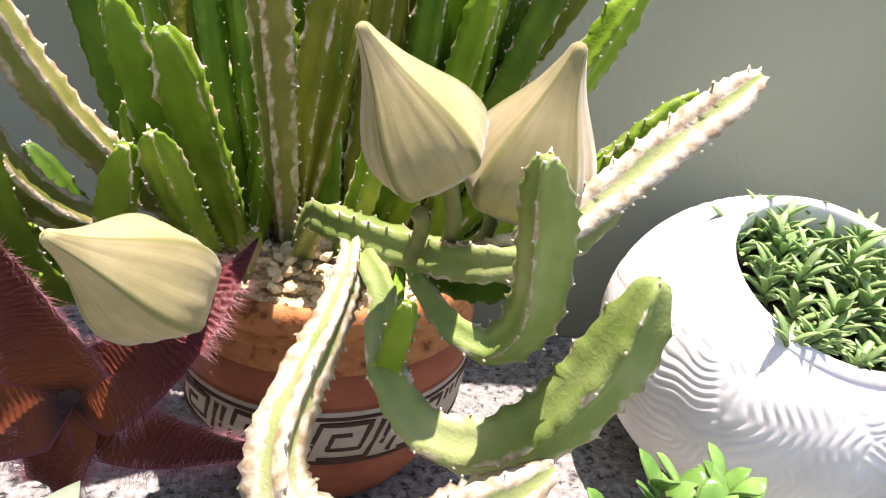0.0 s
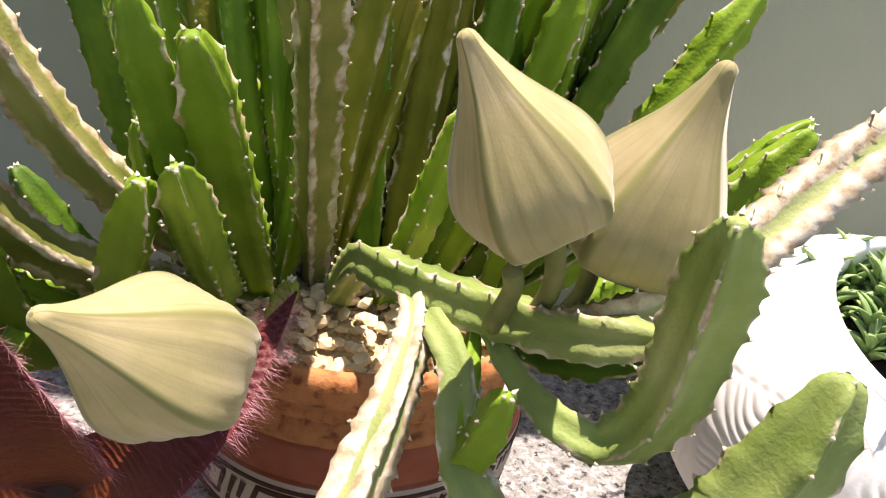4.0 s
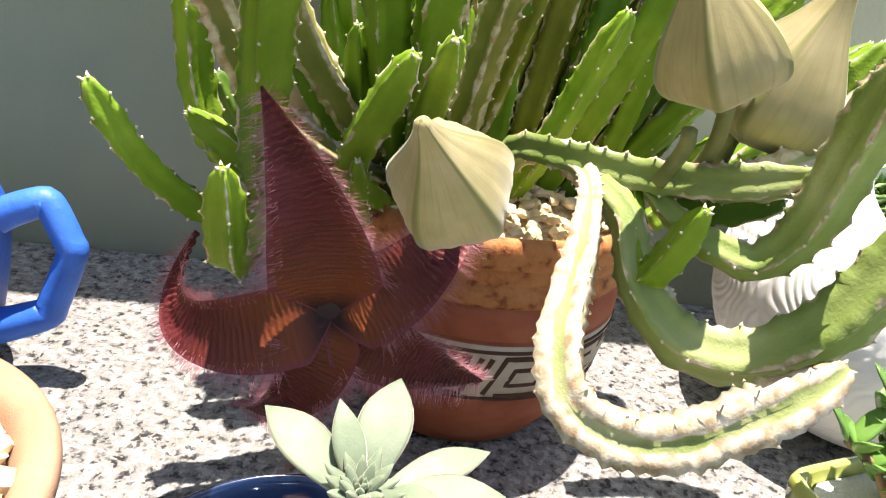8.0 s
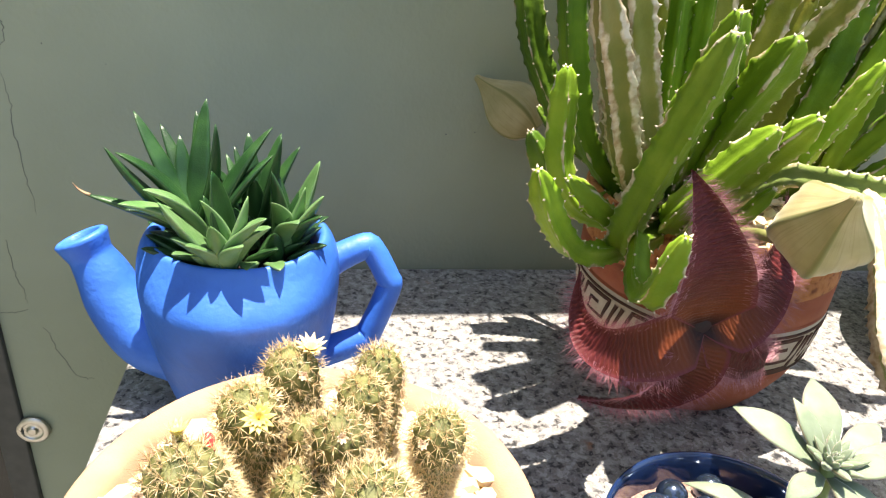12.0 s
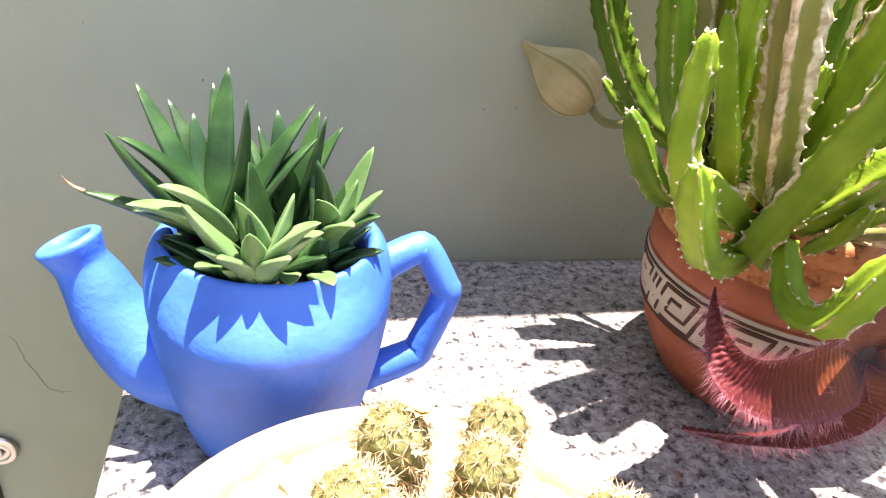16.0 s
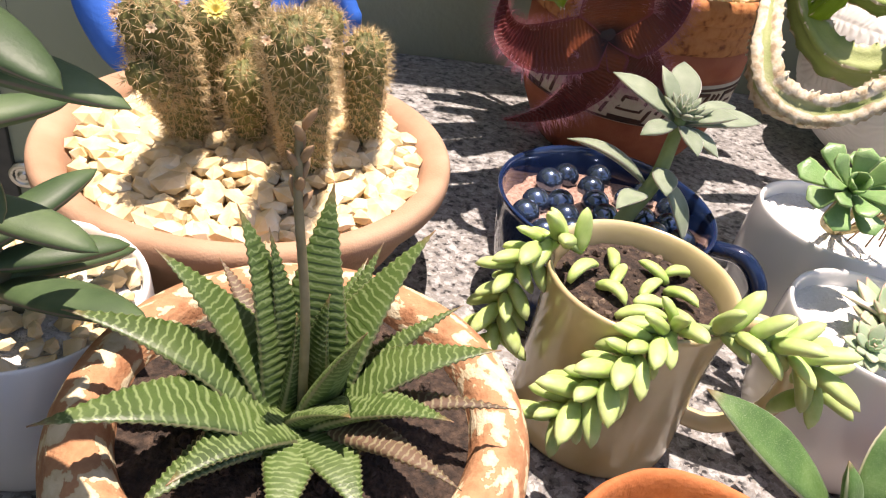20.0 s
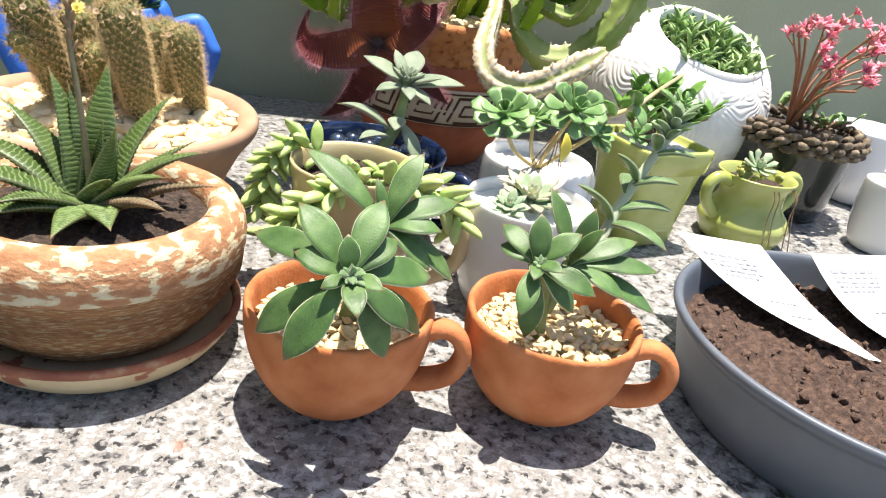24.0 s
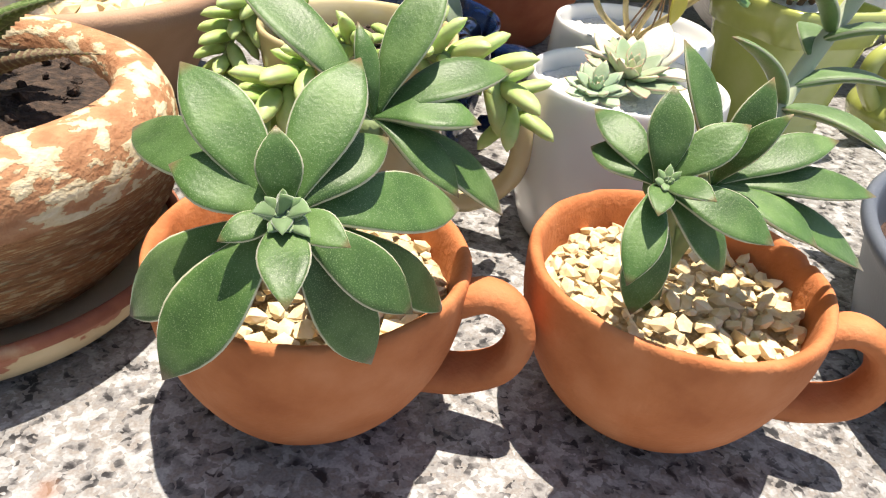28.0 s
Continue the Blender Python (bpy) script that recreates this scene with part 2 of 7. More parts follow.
def lathe(prof, seg=64, warp=None, bm=None, slots=None):
    """A turned body from (radius, height) pairs. warp(angle, i) multiplies the radius. slots: material of each band."""
    bm = bm or bmesh.new()
    rings = []
    for i, (r, z) in enumerate(prof):
        if r < 1e-5:
            rings.append([bm.verts.new((0, 0, z))])
        else:
            ring = []
            for k in range(seg):
                a = 2 * math.pi * k / seg
                rr = r * (warp(a, i) if warp else 1)
                ring.append(bm.verts.new((rr * math.cos(a), rr * math.sin(a), z)))
            rings.append(ring)
    for i in range(len(rings) - 1):
        p, q = rings[i], rings[i + 1]
        for k in range(seg):
            l = (k + 1) % seg
            if len(p) == 1 and len(q) == 1:
                continue
            if len(p) == 1:
                f = bm.faces.new((p[0], q[l], q[k]))
            elif len(q) == 1:
                f = bm.faces.new((p[k], p[l], q[0]))
            else:
                f = bm.faces.new((p[k], p[l], q[l], q[k]))
            if slots:
                f.material_index = slots[i]
    return bm


def fine(prof, step=0.006):
    """Splits the long spans of a profile."""
    out = [prof[0]]
    for (r0, z0), (r1, z1) in zip(prof, prof[1:]):
        n = max(1, int(math.hypot(r1 - r0, z1 - z0) / step))
        out += [(r0 + (r1 - r0) * k / n, z0 + (z1 - z0) * k / n) for k in range(1, n + 1)]
    return out


def rounded(prof, times=2):
    """Cuts the corners of a profile (Chaikin)."""
    for _ in range(times):
        out = [prof[0]]
        for (r0, z0), (r1, z1) in zip(prof, prof[1:]):
            out += [(0.75 * r0 + 0.25 * r1, 0.75 * z0 + 0.25 * z1), (0.25 * r0 + 0.75 * r1, 0.25 * z0 + 0.75 * z1)]
        out.append(prof[-1])
        prof = out
    return prof


def smooth_line(pts, per=6):
    """A Catmull-Rom line through the points."""
    P = [Vector(p) for p in pts]
    if len(P) == 2:
        return [P[0].lerp(P[1], k / per) for k in range(per + 1)]
    out = []
    ext = [2 * P[0] - P[1]] + P + [2 * P[-1] - P[-2]]
    for i in range(1, len(ext) - 2):
        a, b, c, d = ext[i - 1:i + 3]
        for k in range(per):
            t = k / per
            out.append(0.5 * ((2 * b) + (c - a) * t + (2 * a - 5 * b + 4 * c - d) * t * t + (3 * b - a - 3 * c + d) * t ** 3))
    out.append(P[-1])
    return out


def even_line(pts, n):
    """The same line with n + 1 evenly spaced points."""
    L = [0.0]
    for a, b in zip(pts, pts[1:]):
        L.append(L[-1] + (b - a).length)
    out, j = [], 0
    for k in range(n + 1):
        s = L[-1] * k / n
        while j < len(L) - 2 and L[j + 1] < s:
            j += 1
        t = (s - L[j]) / max(1e-9, L[j + 1] - L[j])
        out.append(pts[j].lerp(pts[j + 1], min(1, max(0, t))))
    return out, L[-1]


def frames_of(line, hint=Vector((0.13, 0.2, 1))):
    """Tangent, side and up along a line, with no twist."""
    out, n = [], None
    for i, p in enumerate(line):
        t = (line[min(i + 1, len(line) - 1)] - line[max(i - 1, 0)]).normalized()
        if n is None:
            n = hint.cross(t)
            if n.length < 1e-3:
                n = Vector((1, 0, 0)).cross(t)
        n = (n - t * n.dot(t)).normalized()
        out.append((t, n, t.cross(n)))
    return out


def tube(pts, radius, seg=12, per=6, bm=None, section=None, ends=True, slot=0, hint=Vector((0.13, 0.2, 1))):
    """A tube along a smooth line. radius(u) over 0..1 or a number; section(angle, u) multiplies it."""
    bm = bm or bmesh.new()
    line = smooth_line(pts, per)
    fr = frames_of(line, hint)
    rings = []
    for i, (p, (t, n, b)) in enumerate(zip(line, fr)):
        u = i / (len(line) - 1)
        r = radius(u) if callable(radius) else radius
        rings.append([bm.verts.new(p + (n * math.cos(a) + b * math.sin(a)) * r * (section(a, u) if section else 1))
                      for a in (2 * math.pi * k / seg for k in range(seg))])
    for p, q in zip(rings, rings[1:]):
        for k in range(seg):
            bm.faces.new((p[k], p[(k + 1) % seg], q[(k + 1) % seg], q[k])).material_index = slot
    if ends:
        for ring, at, rev in ((rings[0], line[0], True), (rings[-1], line[-1], False)):
            c = bm.verts.new(at)
            for k in range(seg):
                a, b2 = ring[k], ring[(k + 1) % seg]
                bm.faces.new((b2, a, c) if rev else (a, b2, c)).material_index = slot
    return bm


def box(x0, x1, y0, y1, z0, z1, bevel=0.0, bm=None):
    bm = bm or bmesh.new()
    v = [bm.verts.new((x, y, z)) for x in (x0, x1) for y in (y0, y1) for z in (z0, z1)]
    for q in ((0, 1, 3, 2), (4, 6, 7, 5), (0, 4, 5, 1), (2, 3, 7, 6), (0, 2, 6, 4), (1, 5, 7, 3)):
        bm.faces.new([v[i] for i in q])
    if bevel:
        bmesh.ops.bevel(bm, geom=list(bm.edges), offset=bevel, segments=3, affect="EDGES", profile=0.5)
    return bm


# ---- setting ----
tagged(part("counter", box(-0.56, 1.3, -0.72, 0.655, -0.03, 0, 0.003), GRANITE, smooth=False),
       "speckled grey, black and white polished granite counter slab", "counter", kind="structure")
tagged(part("wall_north", box(-0.735, 1.6, 0.657, 0.807, -0.95, 0.98), WALL, smooth=False),
       "pale grey-green painted plaster wall with hairline cracks", "wall", kind="structure")
tagged(part("wall_base", box(-0.50, 1.3, 0.2, 0.655, -0.95, -0.031), WALL, smooth=False),
       "plastered base under the granite counter", "wall", kind="structure")
tagged(part("floor", box(-80, 80, -80, 80, -1.05, -0.951), FLOORMAT, smooth=False), "plain grey terrace floor", "floor", kind="structure")
# Unseen wall, added to cut skylight and darken the left of the scene.
tagged(part("wall_west", box(-1.95, -1.80, -2.6, 0.85, -0.951, 3.2), WALL, smooth=False), "added wall out of view that blocks skylight from the left", "wall", kind="structure")

# ---- shared fillings ----
def stone_mesh(rng, size, flat=0.7, cuts=5):
    """One broken chip: a sphere cut by a few planes."""
    bm = bmesh.new()
    bmesh.ops.create_icosphere(bm, subdivisions=1, radius=1)
    for v in bm.verts:
        v.co *= rng.uniform(0.82, 1.12)
    for _ in range(cuts):
        n = Vector((rng.gauss(0, 1), rng.gauss(0, 1), rng.gauss(0, 1))).normalized()
        d = rng.uniform(0.45, 0.75)
        for v in bm.verts:
            k = v.co.dot(n)
            if k > d:
                v.co -= n * (k - d)
    for v in bm.verts:
        v.co = Vector((v.co.x * rng.uniform(0.97, 1.03), v.co.y * 0.78, v.co.z * flat)) * size
    return bm


def stone_set(name, material, n, size, seed, flat=0.7, smooth=False):
    rng = random.Random(seed)
    out = []
    for _ in range(n):
        bm = stone_mesh(rng, size, flat)
        me = bpy.data.meshes.new(name)
        bm.normal_update()
        bm.to_mesh(me)
        bm.free()
        me.materials.append(material)
        if smooth:
            me.polygons.foreach_set("use_smooth", [True] * len(me.polygons))
        out.append(me)
    return out


def scatter_pieces(name, meshes, parent, count, radius, height, seed, dome=0.0, smin=0.75, smax=1.25, skip=(), gap=0.0, squash=1.0):
    """Pieces of their own over a round bed, nearly side by side. skip: (x, y, r) left free."""
    rng = random.Random(seed)
    placed = []
    tries = 0
    while len(placed) < count and tries < count * 40:
        tries += 1
        r, a = radius * math.sqrt(rng.random()), rng.uniform(0, 2 * math.pi)
        x, y = r * math.cos(a), r * math.sin(a) * squash
        if any((x - sx) ** 2 + (y - sy) ** 2 < sr * sr for sx, sy, sr in skip):
            continue
        if gap and any((x - px) ** 2 + (y - py) ** 2 < gap * gap for px, py in placed):
            continue
        placed.append((x, y))
        ob = new(name, rng.choice(meshes))
        ob.parent = parent
        s = rng.uniform(smin, smax)
        ob.matrix_basis = Matrix.LocRotScale((x, y, height + dome * (1 - (r / radius) ** 2) + rng.uniform(-0.001, 0.0016)),
                                             Euler((rng.uniform(-0.5, 0.5), rng.uniform(-0.5, 0.5), rng.uniform(0, 6.3))), (s, s, s))
    return placed


def bed(radius, height, seed=0, dome=0.0, rough=0.002, seg=48, rings=10, squash=1.0):
    """A round, uneven bed of soil or gravel."""
    bm = bmesh.new()
    rows = []
    for i in range(rings + 1):
        r = radius * i / rings
        if i == 0:
            rows.append([bm.verts.new((0, 0, height + dome))])
            continue
        row = []
        for k in range(seg):
            a = 2 * math.pi * k / seg
            x, y = r * math.cos(a), r * math.sin(a) * squash
            z = height + dome * (1 - (i / rings) ** 2) + rough * noise.noise(Vector((x * 160, y * 160, seed)))
            row.append(bm.verts.new((x, y, z)))
        rows.append(row)
    for p, q in zip(rows, rows[1:]):
        for k in range(seg):
            l = (k + 1) % seg
            bm.faces.new((p[0], q[k], q[l]) if len(p) == 1 else (p[k], q[k], q[l], p[l]))
    return bm


def wobble(amount, seed, times=3):
    rng = random.Random(seed)
    ph = [(rng.uniform(0, 6.3), rng.uniform(0.3, 1) * amount) for _ in range(times)]
    return lambda a, i: 1 + sum(w * math.sin((k + 2) * a + p) for k, (p, w) in enumerate(ph))


CHIPBED = surf("chip_bed", [(0.34, 0.24, 0.11), (0.54, 0.42, 0.24), (0.68, 0.57, 0.39)], 260, 0.9, 1.0, 300, bdist=0.004)
CHIPS_BIG = stone_set("chip", CHIP, 12, 0.0098, 3, 0.55)
CHIPS_MID = stone_set("chip", CHIP, 12, 0.0056, 4, 0.55)
CHIPS_PALE = stone_set("chip", PEBBLE, 9, 0.0062, 5, 0.75)


# ---- the terracotta cups ----
def terracotta_cup(name, x, y, turn, label):
    t = thing(name, x, y, 0, label, "potted plant", "terracotta cups")
    prof = [(0, 0.0), (0.022, 0.0), (0.029, 0.003), (0.042, 0.015), (0.0520, 0.035), (0.0558, 0.052), (0.0565, 0.066), (0.0562, 0.0715),
            (0.0535, 0.0725), (0.0508, 0.069), (0.0498, 0.058), (0.0485, 0.045), (0.03, 0.035), (0, 0.035)]
    bm = lathe(rounded(prof), 96, wobble(0.006, turn))
    for v in bm.verts:
        if v.co.z > 0.062:
            v.co.z += 0.0011 * noise.noise(Vector((v.co.x * 70, v.co.y * 70, turn))) - 0.0014 * max(0, noise.noise(Vector((v.co.x * 160, v.co.y * 160, turn + 5))) - 0.35) / 0.3
        v.co.xy = v.co.xy * (1 + 0.006 * noise.noise(v.co * 45 + Vector((turn, 0, 0))))
    pot = part("pot", bm, TERRA, t, "unglazed orange terracotta cup")
    c, s = math.cos(radians(turn)), math.sin(radians(turn))
    line = [(0.0535, 0, 0.060), (0.064, 0, 0.0645), (0.0735, 0, 0.060), (0.0775, 0, 0.048), (0.072, 0, 0.0345), (0.058, 0, 0.0265), (0.044, 0, 0.0245)]
    bm = tube([(px * c, px * s, pz) for px, _, pz in line], lambda u: 0.0078 - 0.0012 * math.sin(math.pi * u), 14, 6, section=lambda a, u: 1 + 0.22 * math.cos(2 * a))
    part("handle", bm, TERRA, pot)
    part("soil", bed(0.0495, 0.054, turn, 0, 0.003), CHIPBED, t)
    return t


cup_a = terracotta_cup("terracotta_cup", -0.211, -0.052, -16, "terracotta cup planter with a fleshy velvet-leaved rosette in limestone chips")
cup_b = terracotta_cup("terracotta_cup", -0.076, -0.056, -27, "terracotta cup planter with a velvety rosette and a tall leafy shoot")


# ---- wide bowl of the cacti ----
bowl = thing("cactus_bowl", -0.403, 0.238, 0, "wide shallow tan clay bowl of clustered spiny cacti in limestone chips", "potted plant")
prof = [(0, 0), (0.075, 0), (0.082, 0.004), (0.098, 0.03), (0.112, 0.058), (0.121, 0.070), (0.1265, 0.077), (0.127, 0.085), (0.124, 0.0895), (0.1185, 0.0895),
        (0.1105, 0.086), (0.106, 0.078), (0.1, 0.066), (0.05, 0.06), (0, 0.06)]
part("pot", lathe(rounded(prof), 96, wobble(0.003, 2)), TERRA_PALE, bowl, "smooth pale tan clay bowl")
part("soil", bed(0.104, 0.076, 2, 0.014, 0.004), CHIPBED, bowl)

# ---- flaking bulbous pot of the striped succulent, on its saucer ----
FLAKY = surf("flaking_paint", [(0.36, 0.165, 0.080), (0.47, 0.250, 0.130), (0.60, 0.48, 0.29), (0.70, 0.60, 0.41)], 92, 0.8, 0.8, 420, spot=[0.34, 0.528, 0.531, 0.66], spec=0.25, detail=9, stretch=(1, 1, 2.2))


def raised_by_colour(m, depth):
    """The pale coat stands proud of the dark ground."""
    nt, ns, ls, b = nodes_of(m)
    ramp = [n for n in ns if n.bl_idname == "ShaderNodeValToRGB"][0]
    bp = ns.new("ShaderNodeBump")
    bp.inputs["Strength"].default_value, bp.inputs["Distance"].default_value = 0.9, depth
    ls.new(ramp.outputs[0], bp.inputs["Height"])
    ls.new(b.inputs["Normal"].links[0].from_socket, bp.inputs["Normal"])
    ls.new(bp.outputs[0], b.inputs["Normal"])


RIBBED = surf("flaking_ribbed_paint", [(0.26, 0.115, 0.048), (0.38, 0.195, 0.088), (0.47, 0.310, 0.155), (0.55, 0.41, 0.23)], 150, 0.85, 0.8, 500, spot=[0.36, 0.560, 0.567, 0.72], spec=0.2, detail=8, stretch=(1, 1, 11))
raised_by_colour(FLAKY, 0.0022)
raised_by_colour(RIBBED, 0.0022)
haw = thing("striped_succulent_pot", -0.362, 0.014, 0, "round flaking cream-painted terracotta pot with a banded spiky rosette", "potted plant")
prof = [(0, 0.016), (0.058, 0.016), (0.064, 0.02)]
rib_rng = random.Random(12)
for k in range(37):
    z = 0.022 + 0.042 * k / 36
    prof.append((0.0655 + 0.0240 * math.sin(1.45 * (k / 36)) + (0.0011 if k % 2 else -0.0010) * rib_rng.uniform(0.2, 1.3), z))
prof += [(0.0895, 0.066), (0.0908, 0.072), (0.0912, 0.079), (0.0900, 0.088), (0.0855, 0.0965), (0.078, 0.1005), (0.0715, 0.0995), (0.0678, 0.096), (0.066, 0.088), (0.066, 0.078), (0.03, 0.074), (0, 0.074)]
slots = [1 if z < 0.067 else 0 for _, z in prof]
part("pot", lathe(prof, 96, wobble(0.004, 9), slots=slots), [FLAKY, RIBBED], haw, "orange clay pot with flaking cream paint and ribbed belly")
part("soil", bed(0.0665, 0.087, 5, 0.003, 0.004), SOIL, haw)
SAUCERPAINT = surf("saucer_paint", [(0.30, 0.10, 0.055), (0.36, 0.14, 0.08), (0.55, 0.43, 0.25), (0.60, 0.48, 0.30)], 45, 0.7, 0.3, 400, spot=[0.3, 0.40, 0.42, 0.6])
SAUCER_RIM = surf("saucer_rim", [(0.24, 0.075, 0.04), (0.32, 0.115, 0.06), (0.46, 0.30, 0.17)], 60, 0.75, 0.4, 400, spot=[0.36, 0.56, 0.70])
saucer = thing("saucer", -0.362, 0.014, 0, "cream-painted clay saucer with a worn red rim under the bulbous pot", "saucer")
part("dish", lathe(rounded([(0, 0), (0.066, 0), (0.074, 0.003), (0.083, 0.014), (0.0880, 0.0235), (0.0862, 0.0240), (0.0835, 0.0236), (0.079, 0.02), (0.07, 0.0125), (0, 0.0125)]), 80, wobble(0.004, 4)), SAUCERPAINT, saucer)
part("rim", lathe(rounded([(0.0832, 0.0228), (0.0886, 0.0232), (0.0892, 0.0262), (0.0882, 0.0290), (0.0846, 0.0288), (0.0832, 0.0258), (0.0832, 0.0228)]), 80, wobble(0.004, 4)), SAUCER_RIM, saucer, "worn dark red rim")

# ---- cream mug of the trailing sedum ----
mug = thing("cream_mug", -0.196, 0.096, 0, "glossy cream ceramic mug planted with a trailing pale green sedum", "potted plant")
prof = [(0, 0), (0.045, 0), (0.0485, 0.004), (0.0475, 0.03), (0.0465, 0.06), (0.0475, 0.085), (0.0495, 0.1), (0.0505, 0.1045), (0.049, 0.1065), (0.0463, 0.104), (0.044, 0.09), (0.043, 0.07), (0, 0.07)]
mugpot = part("pot", lathe(rounded(prof), 72, wobble(0.006, 12)), CREAM, mug, "glossy cream mug")
line = [(0.045, -0.012, 0.088), (0.066, -0.022, 0.092), (0.083, -0.03, 0.072), (0.083, -0.03, 0.042), (0.064, -0.022, 0.020), (0.044, -0.012, 0.018)]
part("handle", tube(line, 0.0058, 12), CREAM, mugpot)
part("soil", bed(0.0435, 0.093, 7, 0.002, 0.003), SOIL, mug)

# ---- navy dish with marbles ----
navy = thing("navy_dish", -0.176, 0.203, 0, "navy enamel dish of glass marbles with a silvery rosette plant", "potted plant")
prof = [(0, 0), (0.052, 0), (0.057, 0.004), (0.064, 0.03), (0.0685, 0.06), (0.0705, 0.08), (0.0725, 0.0845), (0.0715, 0.0865), (0.0685, 0.0845), (0.066, 0.07), (0.0625, 0.055), (0, 0.05)]
navypot = part("pot", lathe(rounded(prof), 80, wobble(0.004, 20)), NAVY, navy, "glossy navy enamel dish")
part("handle", tube([(0.067, -0.028, 0.072), (0.083, -0.043, 0.074), (0.092, -0.056, 0.058), (0.085, -0.050, 0.035), (0.064, -0.030, 0.024)], 0.006, 12), NAVY, navypot)
part("gravel", bed(0.0655, 0.066, 9, 0.002, 0.004), surf("pink_gravel", [(0.22, 0.12, 0.09), (0.42, 0.26, 0.20), (0.55, 0.40, 0.33)], 420, 0.9, 1.0, 600, bdist=0.003), navy)
bm = bmesh.new()
bmesh.ops.create_uvsphere(bm, u_segments=20, v_segments=12, radius=0.0096)
first = part("marble", bm, MARBLE, navy)
rng = random.Random(8)
spots = []
while len(spots) < 26:
    r, a = 0.0555 * math.sqrt(rng.random()), rng.uniform(0, 6.283)
    p = (r * math.cos(a), r * math.sin(a))
    if all(math.dist(p, q) > 0.0172 for q in spots) or rng.random() < 0.0008:
        if math.dist(p, (0.02, -0.012)) > 0.012:
            spots.append(p)
    elif rng.random() < 0.00005:
        break
for i, p in enumerate(spots):
    ob = first if i == 0 else new("marble", first.data)
    ob.parent = navy
    ob.location = (*p, 0.0715 + 0.002 * noise.noise(Vector((p[0] * 90, p[1] * 90, 3))))


# ---- white cups ----
def white_cup(name, x, y, r, h, label, group="white cups", turn=0, handle=None, material=WHITE):
    t = thing(name, x, y, 0, label, "potted plant", group)
    prof = [(0, 0), (0.72 * r, 0), (0.84 * r, 0.004), (0.96 * r, 0.25 * h), (1.02 * r, 0.5 * h), (1.02 * r, 0.8 * h), (r, h - 0.003), (0.985 * r, h), (0.94 * r, h - 0.001),
            (0.925 * r, h - 0.006), (0.92 * r, 0.75 * h), (0.9 * r, 0.7 * h), (0, 0.7 * h)]
    pot = part("pot", lathe(rounded(prof), 72, wobble(0.003, turn)), material, t, "glossy white ceramic cup")
    if handle is not None:
        c, s = math.cos(radians(handle)), math.sin(radians(handle))
        line = [(0.97 * r, 0.8 * h), (1.25 * r, 0.83 * h), (1.42 * r, 0.6 * h), (1.30 * r, 0.34 * h), (0.95 * r, 0.25 * h)]
        part("handle", tube([(a * c, a * s, z) for a, z in line], 0.0055, 12), material, pot)
    part("gravel", bed(0.925 * r, h - 0.011, turn, 0.002, 0.003), WHITEGRAVEL, t, "fine white gravel")
    return t


wc_front = white_cup("white_cup", -0.057, 0.080, 0.0515, 0.094, "white ceramic cup with two small blue-green rosettes in white gravel", turn=3)
wc_back = white_cup("white_cup", -0.017, 0.190, 0.0520, 0.093, "white ceramic cup with a leggy jade-green rosette shrub", turn=5, handle=20)
wc_left = white_cup("white_pot", -0.486, 0.082, 0.0535, 0.088, "plain white pot with a long-leaved grey-green succulent in chips", "", turn=6)
white_cup("tall_white_cup", 0.560, 0.430, 0.062, 0.105, "plain white cup at the back of the counter", "", turn=8)
wc_right = white_cup("small_white_cup", 0.452, 0.245, 0.040, 0.084, "small white cup with a pale waxy rosette", "white cups", turn=9)

# ---- blue-rimmed pot ----
bluepot = thing("blue_rimmed_pot", -0.480, -0.105, 0, "blue speckled enamel pot with toothed stems and white pebbles", "potted plant")
prof = [(0, 0), (0.046, 0), (0.049, 0.003), (0.056, 0.04), (0.061, 0.07), (0.064, 0.082), (0.064, 0.086), (0.061, 0.086), (0.058, 0.075), (0.052, 0.04), (0.045, 0.006), (0, 0.006)]
outer = part("pot", lathe(prof, 80, wobble(0.003, 30)), MARBLEDBLUE, bluepot, "speckled blue and white enamel")
part("rim", lathe([(0.0605, 0.086), (0.062, 0.0835), (0.066, 0.083), (0.0685, 0.0855), (0.0680, 0.0885), (0.064, 0.0895), (0.0608, 0.0885), (0.0605, 0.086)], 80), RIMBLUE, outer, "bright blue enamel rim")
part("inner_pot", lathe([(0.050, 0.03), (0.0575, 0.072), (0.0578, 0.076), (0.0560, 0.0768), (0.0545, 0.072), (0.048, 0.03)], 72), TERRA_RED, bluepot, "red-brown plastic inner pot")
part("soil", bed(0.0545, 0.058, 12, 0.001, 0.004), SOIL, bluepot)

# ---- grey tray of seedlings with paper labels ----
tray = thing("grey_tray", 0.164, -0.072, 0, "round dark grey plastic tray filled with damp brown soil", "tray")
prof = [(0, 0), (0.122, 0), (0.127, 0.003), (0.134, 0.03), (0.1395, 0.055), (0.1425, 0.058), (0.1455, 0.062), (0.1450, 0.0665), (0.1415, 0.0675), (0.1385, 0.065), (0.1355, 0.056), (0.131, 0.04), (0.1285, 0.034), (0, 0.03)]
part("pot", lathe(rounded(prof), 110), GREYPLASTIC, tray)
part("soil", bed(0.133, 0.043, 14, 0.0, 0.007, 110, 40), SOILRED, tray)
CRUMBS = stone_set("crumb", surf("soil_crumb", [(0.06, 0.034, 0.024), (0.10, 0.06, 0.042), (0.16, 0.10, 0.07)], 200, 0.95, 0.8, 450), 8, 0.0040, 9, 0.8)
scatter_pieces("crumb", CRUMBS, tray, 260, 0.128, 0.0445, 8, 0.0, 0.3, 1.15, (), 0.005)

